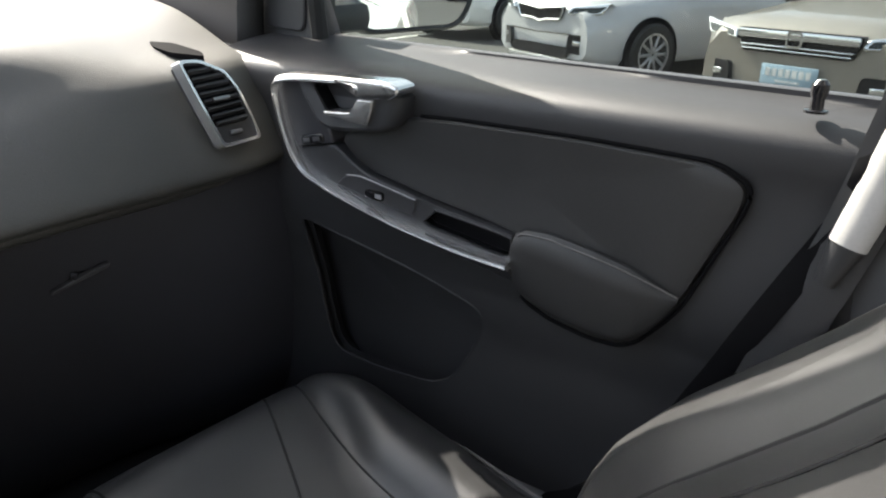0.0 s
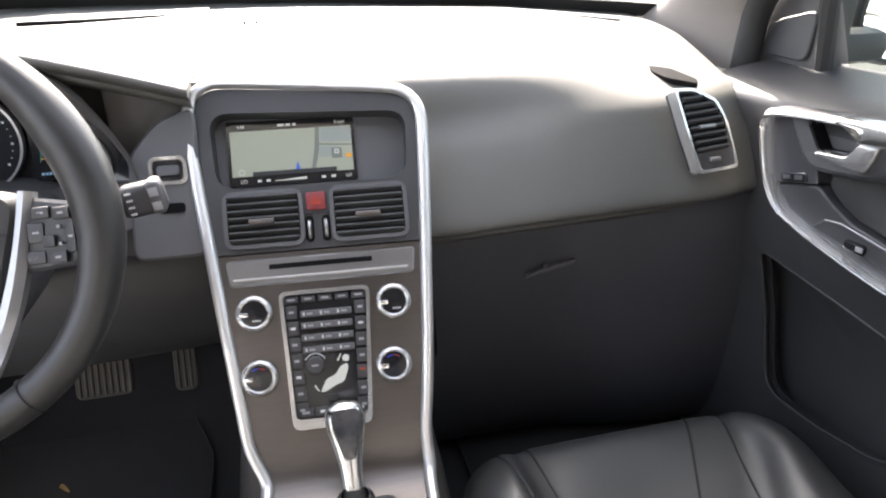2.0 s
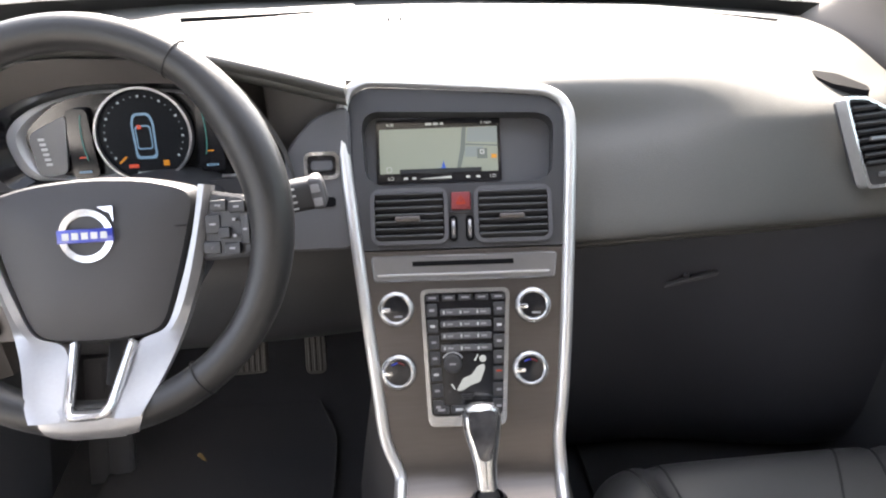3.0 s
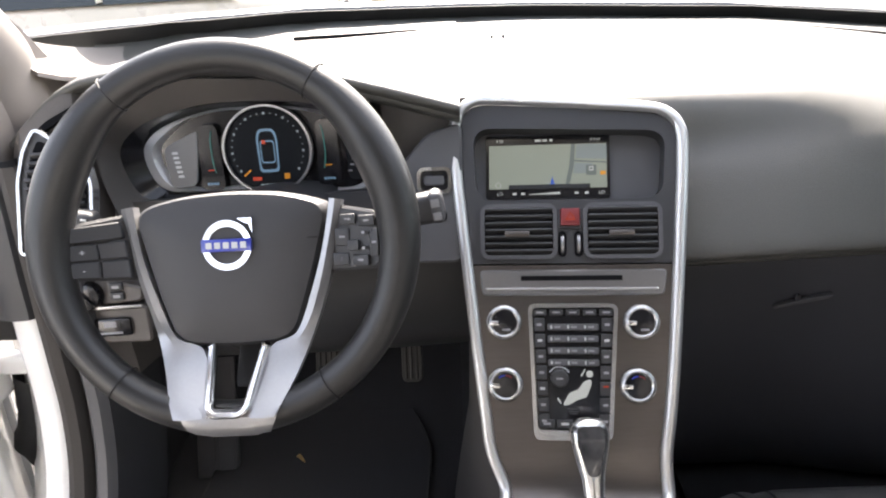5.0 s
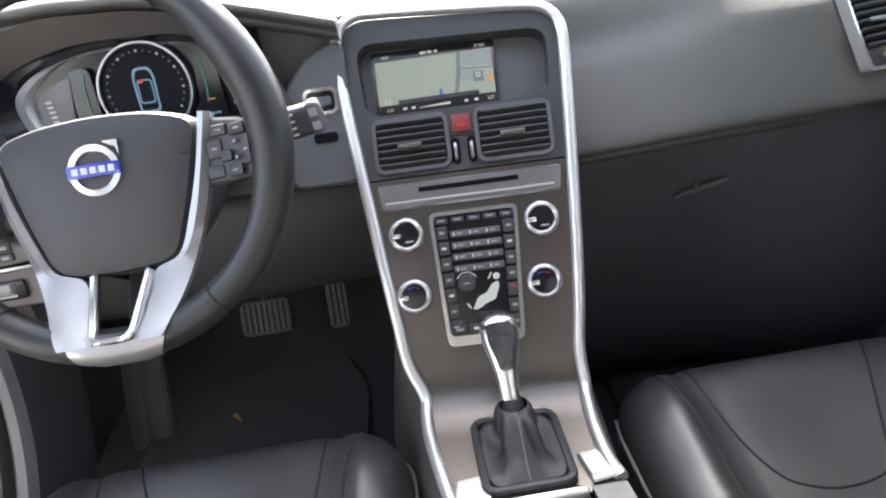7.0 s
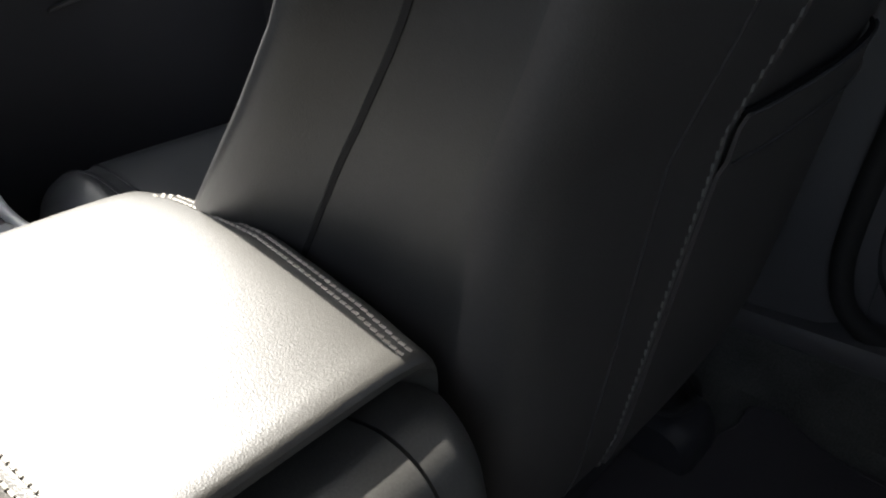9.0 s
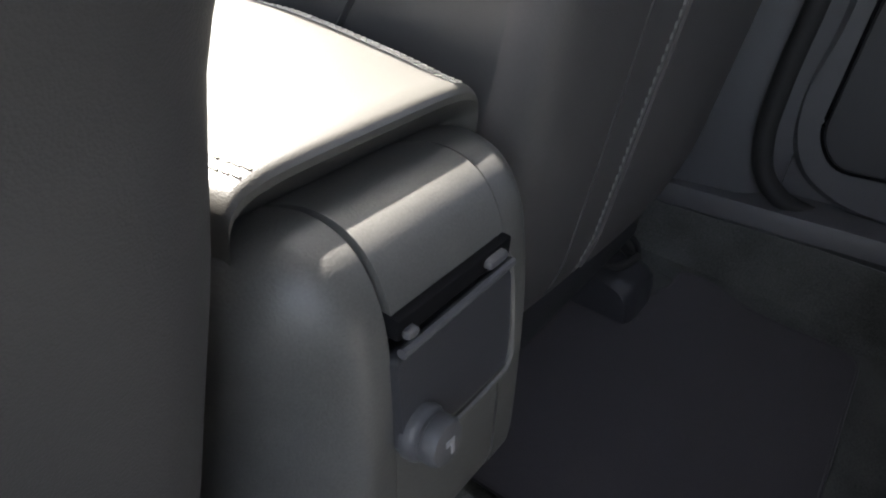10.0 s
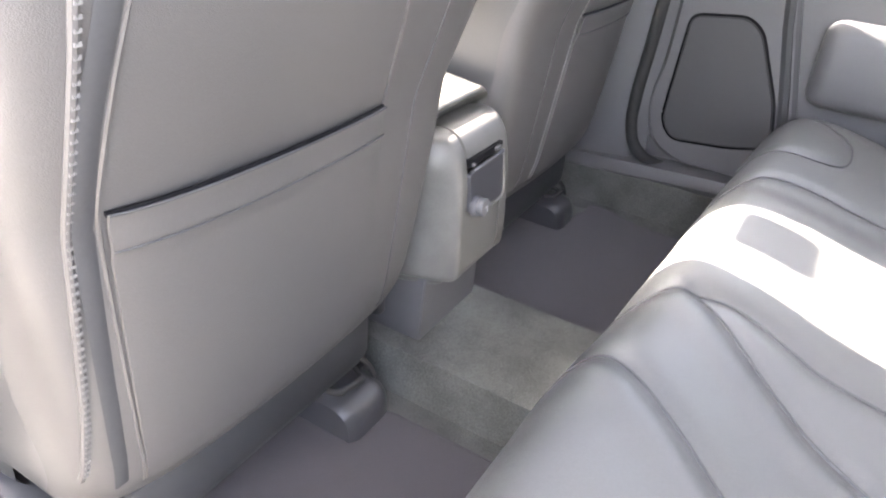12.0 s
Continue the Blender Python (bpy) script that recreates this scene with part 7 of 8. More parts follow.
rows = [[Vector((x, y, z)) for y in np.linspace(-0.60, -1.65, 8)] for x, z in ((0.90, 0.34), (0.925, 0.50), (0.94, 0.75), (0.935, 0.93), (0.91, 1.02), (0.81, 1.06), (0.755, 1.065))]
part("outer_skin", shell(rows, (-0.02, 0, -0.006)), white_paint, rear_door, "white painted outer skin")

rear_door.location.y += REAR

# ---- windscreen, pillars, roof ----
HEAD = [(-0.60, -0.46), (-0.3, -0.41), (0, -0.395), (0.3, -0.41), (0.60, -0.46)]
base_pts = [Vector((x, lerp(NOSE, x) + 0.012, foot_z(x))) for x in np.linspace(-0.70, 0.70, 21)]
top_pts = [Vector((x * 0.84, lerp(HEAD, x * 0.84), 1.598 - 0.06 * (abs(x) / 0.7) ** 2)) for x in np.linspace(-0.70, 0.70, 21)]
screen_rows = [[a.lerp(b, t) + Vector((0, 0.03 * math.sin(math.pi * t), 0.04 * math.sin(math.pi * t))) for a, b in zip(base_pts, top_pts)] for t in np.linspace(0, 1, 8)]
windscreen = thing("windscreen", "clear curved windscreen above a black cowl", "windscreen", (0, 0.8, 1.1))
ws = part("pane", rows_mesh(screen_rows), pane_glass, windscreen, "clear laminated glass")
ws.visible_shadow = False
wide = [Vector((x, lerp(NOSE, x) + 0.012, foot_z(x))) for x in np.linspace(-0.80, 0.72, 27)]
part("edge_band", shell([[p + Vector((0, -0.004, -0.004)) for p in wide], [p + Vector((-0.02 * p.x, -0.044, 0.022)) for p in wide]], (0, 0.002, 0.001)), rubber, windscreen, "black ceramic edge band")
part("cowl", tube([p + Vector((0, 0.085, 0.012)) for p in wide], 0.030, 10, flat=0.6), mid_plastic, windscreen, "grey plastic cowl")
part("wiper", tube(spline([(0.40, 0.865, 1.156), (0.45, 0.860, 1.168), (0.50, 0.855, 1.166), (0.54, 0.845, 1.150)], 6), 0.006, 8), rubber, windscreen, "black foot of the wiper arm")
for name, s in (("pillar_front_left", -1), ("pillar_front_right", 1)):
    front = spline([Vector((s * x, y, z)) for x, y, z in ((0.690, 0.66, 1.085), (0.685, 0.49, 1.150), (0.668, 0.30, 1.237), (0.635, 0.05, 1.355), (0.595, -0.20, 1.475), (0.545, -0.43, 1.592))], 4)
    rear = spline([Vector((s * x, y, z)) for x, y, z in ((0.690, 0.335, 1.045), (0.690, 0.315, 1.150), (0.674, 0.225, 1.215), (0.645, 0.05, 1.298), (0.610, -0.20, 1.422), (0.570, -0.47, 1.562))], 4)
    if s < 0:                                        # the driver's pillar stands further back at its foot
        front = spline([Vector((-x, y, z)) for x, y, z in ((0.712, 0.36, 1.09), (0.706, 0.325, 1.160), (0.696, 0.293, 1.198), (0.686, 0.225, 1.250), (0.650, 0.06, 1.352), (0.600, -0.20, 1.477), (0.545, -0.43, 1.592))], 4)
        rear = spline([Vector((-x, y, z)) for x, y, z in ((0.712, 0.23, 1.045), (0.706, 0.20, 1.120), (0.696, 0.17, 1.165), (0.682, 0.11, 1.220), (0.652, 0.0, 1.290), (0.612, -0.22, 1.418), (0.570, -0.47, 1.562))], 4)
    if s > 0:                                        # broader trim on the passenger's side
        front = [p - Vector((0.050 * (1 - step(1.08, 1.62, p.z)), 0, 0)) for p in front]
        rear = [p - Vector((0.018 * (1 - step(1.04, 1.5, p.z)), 0, 0)) for p in rear]
    rows = []
    for p, q in zip(front, rear):
        n_ = Vector((-s, -0.15, -0.1))
        rows.append([p + Vector((s * 0.018, 0, 0.012)), p + Vector((s * 0.006, 0, 0.004)), p.lerp(q, 0.12) + n_ * 0.006, p.lerp(q, 0.35) + n_ * 0.014, p.lerp(q, 0.65) + n_ * 0.014, p.lerp(q, 0.88) + n_ * 0.006, q + Vector((s * 0.006, 0, 0)), q + Vector((s * 0.018, 0, 0))])
    setting(name, shell(rows, (s * 0.004, 0, 0.002)), pillar_cloth, "warm grey front pillar trim beside the windscreen", "pillar")
    if s > 0:
        frame_seal = thing("window_seal", "thick black rubber seal between the pillar and the door frame", "door seal", tuple(rear[0]))
        part("lip", tube([q + Vector((0.020, -0.006, 0.0)) for q in rear], 0.021, 12), rubber, frame_seal)
    part_rows = [[p + Vector((s * 0.024, 0, 0.016)), p.lerp(q, 0.5) + Vector((s * 0.032, 0, 0.006)), q + Vector((s * 0.024, 0, 0))] for p, q in zip(front, rear)]
    setting(name.replace("pillar_front", "pillar_skin"), shell(part_rows, (s * 0.004, 0, 0)), white_paint, "white painted front pillar skin", "pillar")
roof_rows = [[Vector((x * (0.60 if y > -1.6 else 0.58), y + (0.0 if y < -0.5 else lerp(HEAD, x * 0.6) + 0.395), z - 0.05 * abs(x) ** 2.2)) for x in np.linspace(-1, 1, 15)] for y, z in ((-0.395, 1.60), (-0.55, 1.625), (-0.8, 1.635), (-1.4, 1.61), (-1.9, 1.57), (-2.15, 1.53))]
setting("ceiling", shell(roof_rows, (0, 0, 0.02)), liner_cloth, "pale grey cloth headlining", "ceiling")
setting("roof", shell([[p + Vector((p.x * 0.14, 0.02, 0.045)) for p in r] for r in roof_rows], (0, 0, 0.012)), white_paint, "white painted car roof", "roof")
# unseen block, sized and placed to cast the rectangular shadow on the bench
rv = thing("rear_view_mirror", "unseen small black mirror block, placed to cast a shadow on the bench", "mirror", (0.066, -0.40, 1.45))
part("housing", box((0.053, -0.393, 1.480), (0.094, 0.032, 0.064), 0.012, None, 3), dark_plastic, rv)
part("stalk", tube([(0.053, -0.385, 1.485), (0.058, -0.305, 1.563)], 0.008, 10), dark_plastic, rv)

# made-up sheet behind the glass that keeps sun off the passenger seat
sheet = []
for t in np.linspace(0.25, 0.74, 8):
    lift = Vector((0, 0.03 * math.sin(math.pi * t) - 0.006, 0.04 * math.sin(math.pi * t) - 0.006))
    sheet.append([base_pts[k].lerp(top_pts[k], t) + lift for k in (17, 18, 19)])
tagged(finish("paper_sheet", shell(sheet, (0, 0.0006, 0.0006)), print_pale), "unseen white sheet inside the windscreen, added to shade the passenger seat", "paper")
# foot of the left front pillar, between the windscreen and the door opening
foot_l = [[Vector((-0.712 + 0.03 * t, y0 + (y1 - y0) * u, z0 + (z1 - z0) * u)) for u in np.linspace(0, 1, 6)] for t, y0, z0, y1, z1 in ((0, 0.16, 1.03, 0.44, 1.06), (0.3, 0.15, 1.10, 0.37, 1.14), (0.6, 0.12, 1.18, 0.28, 1.21), (1.0, 0.04, 1.30, 0.13, 1.30))]
setting("pillar_foot_left", shell(foot_l, (-0.012, 0, 0)), pillar_cloth, "warm grey foot of the front pillar trim", "pillar")
flare = []
for t in np.linspace(0, 1, 7):
    a = spline([(-0.712, 0.27, 1.205), (-0.708, 0.36, 1.182), (-0.690, 0.46, 1.166), (-0.640, 0.585, 1.156)], 6)
    b = spline([(-0.682, 0.27, 1.155), (-0.668, 0.34, 1.138), (-0.640, 0.43, 1.138), (-0.600, 0.56, 1.146)], 6)
    flare.append([p.lerp(q, t) - Vector((0, 0, 0.010 * math.sin(math.pi * t))) for p, q in zip(a, b)])
setting("pillar_flare_left", shell(flare, (0, 0, -0.006)), pillar_cloth, "warm grey flared foot of the pillar trim on the dashboard", "pillar")
# ---- left side: jamb, sill, open driver's door, pillar ----
def post(pts, prof):
    """Skin swept along a line of (y, z) points, its section given as (x, depth)."""
    pts = spline([(0, y, z) for y, z in pts], 5)
    rows = []
    for i, p in enumerate(pts):
        d = (pts[min(i + 1, len(pts) - 1)] - pts[max(i - 1, 0)]).normalized()
        n_ = Vector((0, d.z, -d.y)) if d.z > 0 else Vector((0, -d.z, d.y))
        rows.append([Vector((x, 0, 0)) + p + n_ * h for x, h in prof])
    return rows_mesh(rows)


JAMB = [(-0.06, 0.468), (0.015, 0.500), (0.075, 0.565), (0.115, 0.640), (0.135, 0.720), (0.140, 0.80), (0.145, 0.90), (0.155, 1.06)]
setting("jamb_left", post(JAMB, [(-0.80, 0.09), (-0.765, 0.05), (-0.735, 0.012), (-0.728, 0.002), (-0.720, 0.0), (-0.699, 0.0), (-0.690, 0.006), (-0.690, 0.06)]), white_paint, "white painted front door jamb", "door frame")
# dark plate added over the white upper jamb to darken it
part("end_cover", post([(0.139, 0.862), (0.142, 0.92), (0.148, 0.99), (0.155, 1.065)], [(-0.80, 0.05), (-0.770, 0.028), (-0.736, -0.004), (-0.716, -0.010), (-0.696, -0.008), (-0.686, 0.004), (-0.684, 0.05)]), dark_plastic, dashboard, "dark plate laid over the upper part of the jamb")
seal_l = thing("door_seal", "thick grey rubber door seal on the jamb", "door seal", (-0.70, 0.25, 0.4))
part("lip", post(JAMB, [(-0.691, 0.05), (-0.692, 0.0), (-0.689, -0.010), (-0.680, -0.014), (-0.668, -0.010), (-0.662, 0.002), (-0.660, 0.05)]), seal_rubber, seal_l)
part("inner_trim", post(JAMB, [(-0.660, 0.05), (-0.659, 0.004), (-0.652, -0.003), (-0.640, -0.002), (-0.630, 0.008), (-0.626, 0.08), (-0.626, 0.16)]), mid_plastic, seal_l)
# both sills are out of view; dark so no sunlight bounces onto the seat
setting("sill_left", shell([[Vector((x, y, z)) for y in np.linspace(0.02, -0.60, 8)] for x, z in ((-0.64, 0.40), (-0.655, 0.455), (-0.69, 0.465), (-0.75, 0.455), (-0.82, 0.42), (-0.86, 0.30))], (0, 0, -0.02)), dark_plastic, "unseen front door sill, kept dark to cut bounced light", "sill")
setting("sill_rear_left", shell([[Vector((x, y, z)) for y in np.linspace(-0.60, -1.5, 8)] for x, z in ((-0.64, 0.40), (-0.655, 0.456), (-0.69, 0.467), (-0.75, 0.457), (-0.80, 0.43), (-0.86, 0.30))], (0, 0, -0.02)), dark_plastic, "unseen rear door sill, kept dark to cut bounced light", "sill")
rows = [[Vector((-x, y, z)) for y, x in ((-0.62, 0.76), (-0.63, 0.72), (-0.66, 0.71), (-0.70, 0.715), (-0.72, 0.75), (-0.70, 0.82), (-0.63, 0.82))] for z in (0.45, 0.75, 1.05)]
rows += [[Vector((-x + (z - 1.05) * 0.28, y, z)) for y, x in ((-0.62, 0.76), (-0.63, 0.72), (-0.66, 0.71), (-0.70, 0.715), (-0.71, 0.75), (-0.69, 0.80), (-0.63, 0.80))] for z in (1.25, 1.56)]
setting("pillar_left", rows_mesh(rows, close_v=True), mid_plastic, "dark grey pillar between the open left doors", "pillar")
OD = Matrix.Translation((-0.83, 0.21, 0)) @ Matrix.Rotation(radians(-62), 4, "Z")
odoor = thing("driver_door", "open white driver's door with a black hinge strap", "door", (-0.83, 0.21, 0.4))
rows = [[OD @ Vector((x, y, z)) for y in np.linspace(0.0, -0.98, 10)] for x, z in ((-0.02, 0.36), (-0.055, 0.45), (-0.075, 0.75), (-0.06, 0.95), (-0.02, 1.06))]
part("outer_skin", shell(rows, OD.to_3x3() @ Vector((0.02, 0, 0))), white_paint, odoor, "white painted outer skin")
part("edge", box((0.035, -0.02, 0.70), (0.14, 0.03, 0.68), 0.014, OD, 3), white_paint, odoor)
part("door_card", box((0.115, -0.50, 0.71), (0.05, 0.93, 0.66), 0.02, OD, 3), dark_plastic, odoor)
part("hinge", box((-0.765, 0.185, 0.772), (0.075, 0.030, 0.030), 0.008, None, 3), white_paint, odoor)
part("hinge", box((-0.805, 0.175, 0.755), (0.030, 0.040, 0.070), 0.008, None, 3), white_paint, odoor)
part("check_strap", box((-0.772, 0.190, 0.868), (0.050, 0.030, 0.120), 0.010, None, 3), rubber, odoor, "black check strap cover")
part("bolt", lathe([(0.014, 0.0), (0.014, 0.010), (0.008, 0.016)], Matrix.Translation((-0.736, 0.168, 0.872)) @ Matrix.Rotation(radians(90), 4, "X"), 16), rubber, odoor)
boot_rows = []
for t in np.linspace(0, 1, 13):
    z = 0.738 - 0.150 * t
    xc, w = line([(0, -0.777), (0.5, -0.782), (0.8, -0.800), (1, -0.808)], t), line([(0, 0.016), (0.4, 0.021), (0.8, 0.026), (1, 0.006)], t) * (1 + 0.05 * math.sin(t * 40))
    boot_rows.append([Vector((xc + w * math.cos(a), 0.20 + w * 0.8 * math.sin(a), z - 0.01 * math.cos(a))) for a in [2 * math.pi * j / 16 for j in range(16)]])
part("wire_boot", rows_mesh(boot_rows, close_v=True), rubber, odoor, "black rubber wiring boot")

RD = Matrix.Translation((-0.86, -0.76, 0)) @ Matrix.Rotation(radians(-66), 4, "Z")
rdoor = thing("rear_door", "open white rear door with a dark door card", "door", (-0.86, -0.76, 0.4))
rows = [[RD @ Vector((x, y, z)) for y in np.linspace(0.0, -0.86, 10)] for x, z in ((-0.02, 0.36), (-0.055, 0.45), (-0.075, 0.75), (-0.06, 0.95), (-0.02, 1.06))]
part("outer_skin", shell(rows, RD.to_3x3() @ Vector((0.02, 0, 0))), white_paint, rdoor, "white painted outer skin")
part("edge", box((0.035, -0.02, 0.70), (0.14, 0.03, 0.68), 0.014, RD, 3), white_paint, rdoor)
part("door_card", box((0.115, -0.44, 0.71), (0.05, 0.82, 0.66), 0.02, RD, 3), dark_plastic, rdoor)
part("window_frame", tube([RD @ Vector(p) for p in ((0.06, -0.02, 1.04), (0.18, -0.05, 1.30), (0.24, -0.20, 1.46), (0.24, -0.60, 1.47), (0.12, -0.84, 1.10))], 0.018, 8), rubber, rdoor)

# ---- rest of the body, to close the place ----
hood_rows = [[Vector((x * w, y, z - 0.05 * abs(x) ** 3)) for x in np.linspace(-1, 1, 15)] for y, z, w in ((0.93, 1.135, 0.80), (1.2, 1.10, 0.82), (1.6, 1.02, 0.80), (1.85, 0.90, 0.74), (1.93, 0.70, 0.72), (1.95, 0.40, 0.72))]
setting("bonnet", shell(hood_rows, (0, 0, -0.02)), white_paint, "white painted bonnet of the car", "bonnet")
for name, s in (("fender_left", -1), ("fender_right", 1)):
    rows = [[Vector((s * x, y, z)) for y in np.linspace(0.42, 1.85, 8)] for x, z in ((0.88, 0.34), (0.92, 0.60), (0.92, 0.85), (0.86, 1.02), (0.74, 1.10))]
    setting(name, shell(rows, (-s * 0.02, 0, -0.005)), white_paint, "white painted front wing", "wing")
    rows = [[Vector((s * x, y, z)) for y in np.linspace(-1.60, -2.55, 6)] for x, z in ((0.90, 0.40), (0.93, 0.75), (0.90, 1.02), (0.78, 1.10), (0.68, 1.35), (0.60, 1.50))]
    setting(name.replace("fender", "quarter"), shell(rows, (-s * 0.03, 0, -0.005)), white_paint, "white painted rear quarter", "body panel")
setting("tailgate", shell([[Vector((x, y, z)) for x in np.linspace(-0.80, 0.80, 8)] for y, z in ((-2.55, 0.45), (-2.58, 0.80), (-2.50, 1.05))], (0, 0.06, 0)), white_paint, "white painted tailgate below the rear window", "tailgate")
# unseen pane added to hold back light from behind
setting("rear_window", shell([[Vector((x * w, y, z)) for x in np.linspace(-1, 1, 8)] for y, z, w in ((-2.15, 1.53, 0.56), (-2.34, 1.30, 0.62), (-2.52, 1.05, 0.68))], (0, -0.005, 0)), dimming_glass, "unseen rear window, tinted to dim the rear cabin", "window")
for name, s in (("kick_panel_left", -1), ("kick_panel_right", 1)):
    rows = [[Vector((s * x, y, z)) for y, x in ((0.86, 0.70), (0.6, 0.705), (0.42, 0.70), (0.30, 0.69))] for z in (0.36, 0.6, 0.8, 0.96)]
    setting(name, shell(rows, (s * 0.02, 0, 0)), dark_plastic, "dark plastic kick panel in the footwell", "trim")
setting("firewall", shell([[Vector((x, y, z)) for x in np.linspace(-0.75, 0.75, 5)] for y, z in ((0.84, 1.12), (0.84, 0.40))], (0, 0.03, 0)), dark_plastic, "dark bulkhead behind the pedals", "bulkhead")
setting("load_floor", shell([[Vector((x, y, 0.62)) for x in (-0.66, 0, 0.66)] for y in (-1.45, -2.0, -2.52)], (0, 0, -0.03)), carpet, "dark carpeted load floor", "floor")


# ---- parked cars ----
def parked_car(label, paint, m, length=4.5, width=1.84, height=1.62, nose=1.0, fascia=0, group="parked cars"):
    """A car with its nose towards +y of m: body, cabin, wheels, lights, grille."""
    car = thing("parked_car", label, "car", (0, 0, 0), group)
    L, W, H = length, width / 2, height
    sec = [(0.0, 0.30, 0.80, 0.86), (0.03, 0.24, 0.90, 0.94), (0.12, 0.22, nose - 0.06, 0.985), (0.30, 0.22, nose + 0.01, 1.0), (0.36, 0.22, nose + 0.03, 1.0), (0.60, 0.22, nose + 0.04, 1.0), (0.85, 0.22, nose + 0.05, 1.0), (0.97, 0.26, nose + 0.02, 0.95), (1.0, 0.34, nose - 0.15, 0.88)]
    rows = []
    for t, lo, hi, k in sec:
        y = L / 2 - L * t
        w = W * k
        rows.append([Vector((x, y, z)) for x, z in ((-w * 0.92, lo), (-w, lo + 0.08), (-w * 1.0, (lo + hi) * 0.5), (-w * 0.975, hi - 0.14), (-w * 0.86, hi - 0.02), (-w * 0.5, hi + 0.02), (0, hi + 0.03), (w * 0.5, hi + 0.02), (w * 0.86, hi - 0.02), (w * 0.975, hi - 0.14), (w * 1.0, (lo + hi) * 0.5), (w, lo + 0.08), (w * 0.92, lo))])
    bm = rows_mesh(rows, close_v=True)
    rows_mesh([rows[0], [Vector((0, L / 2 + 0.02, 0.55))] * 13], close_v=True, bm=bm)
    rows_mesh([rows[-1], [Vector((0, -L / 2, 0.6))] * 13], close_v=True, bm=bm)
    body = part("body", bm, paint, car, "", 45)
    cab = [(0.30, nose, 0.93, 0.0), (0.44, H - 0.06, 0.74, 0.8), (0.55, H, 0.72, 1.0), (0.78, H - 0.02, 0.72, 1.0), (0.95, nose + 0.06, 0.86, 0.0)]
    rows = []
    for t, z, k, up in cab:
        y = L / 2 - L * t
        rows.append([Vector((x * W, y, zz)) for x, zz in ((-0.95, nose - 0.02), (-k - 0.02 * up, max(nose, z - 0.08)), (-k * 0.8, z), (0, z + 0.02), (k * 0.8, z), (k + 0.02 * up, max(nose, z - 0.08)), (0.95, nose - 0.02))])
    part("cabin_glass", rows_mesh(rows), car_glass, car, "dark tinted windows")
    top = [[p + Vector((0, 0, 0.012)) for p in r[1:6]] for r in rows[1:4]]
    part("roof", shell(top, (0, 0, -0.01)), paint, car)
    for sx in (-1, 1):
        for t0, t1 in ((0.30, 0.44), (0.60, 0.62), (0.78, 0.93)):
            z0, z1 = (nose, H - 0.1) if t0 < 0.5 else (nose, H - 0.05) if t0 < 0.7 else (H - 0.08, nose + 0.05)
            part("window_pillar", tube([(sx * W * (0.95 if z0 < z1 else 0.76), L / 2 - L * t0, z0), (sx * W * (0.76 if z0 < z1 else 0.93), L / 2 - L * t1, z1)], 0.035, 6), paint, car)
        part("door_mirror", box((sx * (W + 0.07), L / 2 - L * 0.36, nose + 0.08), (0.18, 0.10, 0.13), 0.04), paint, car)
        for t in (0.185, 0.80):
            y = L / 2 - L * t
            wm = frame_on((sx * (W - 0.10), y, 0.335), (0, sx, 0), (0, 0, 1))
            part("wheel_arch", lathe([(0.40, 0.0), (0.40, 0.112)], wm, 32), black_void, car)
            wm = at(wm, 0, 0, 0.03)
            tyre = part("wheel", lathe([(0.20, -0.10), (0.315, -0.10), (0.335, -0.06), (0.335, 0.09), (0.315, 0.118), (0.235, 0.118), (0.228, 0.10)], wm, 36), rubber, car)
            rim = part("rim", lathe([(0.228, 0.06), (0.234, 0.119), (0.212, 0.119), (0.205, 0.07), (0.03, 0.065)], wm, 36), alloy, tyre, "multi-spoke alloy rim")
            for i in range(10):
                a = 2 * math.pi * i / 10
                part("spoke", box((0.115, 0, 0.100), (0.20, 0.034, 0.03), 0.008, wm @ Matrix.Rotation(a, 4, "Z"), 1), alloy, tyre)
        hl = frame_on((sx * W * 0.74, L / 2 - 0.10, nose - 0.20), (-1, sx * 0.45, 0), (0, -0.35, 1))
        lampo = part("headlight", plate(rounded([(-sx * a, b) for a, b in ((-0.23, -0.05), (0.16, -0.04), (0.27, 0.09), (-0.20, 0.03))], 0.03), hl, -0.06, 0.055, 0.01), chrome, car, "clear headlight")
        part("lens_bar", plate(rounded([(-sx * a, b) for a, b in ((-0.20, -0.035), (0.14, -0.025), (0.21, 0.045), (-0.17, 0.012))], 0.02), hl, 0.05, 0.060, 0.004), car_glass, lampo)
        fl = frame_on((sx * W * 0.70, L / 2 + 0.004, 0.47), (-1, sx * 0.3, 0), (0, 0, 1))
        part("fog_lamp_vent", plate(rounded([(-sx * a, b) for a, b in ((-0.14, -0.10), (0.10, -0.12), (0.14, 0.09), (-0.12, 0.09))], 0.04), fl, -0.08, 0.012), black_gloss, car)
        part("fog_lamp", box((0.0, 0.0, 0.014), (0.10, 0.05, 0.02), 0.01, fl), chrome, car)
    fm = frame_on((0, L / 2 + 0.03, 0.0), (-1, 0, 0), (0, 0, 1))
    if fascia == 0:
        g = part("grille", plate(rounded([(-0.42, 0.84), (-0.36, 0.70), (-0.10, 0.69), (0, 0.66), (0.10, 0.69), (0.36, 0.70), (0.42, 0.84), (0, 0.80)], 0.04), fm, -0.10, 0.006), black_gloss, car, "black mesh grille")
        part("grille_rim", tube([fm @ Vector((p[0], p[1], 0.006)) for p in rounded([(-0.42, 0.84), (-0.36, 0.70), (-0.10, 0.69), (0, 0.66), (0.10, 0.69), (0.36, 0.70), (0.42, 0.84), (0, 0.80)], 0.04)], 0.012, 6, True), chrome, g)
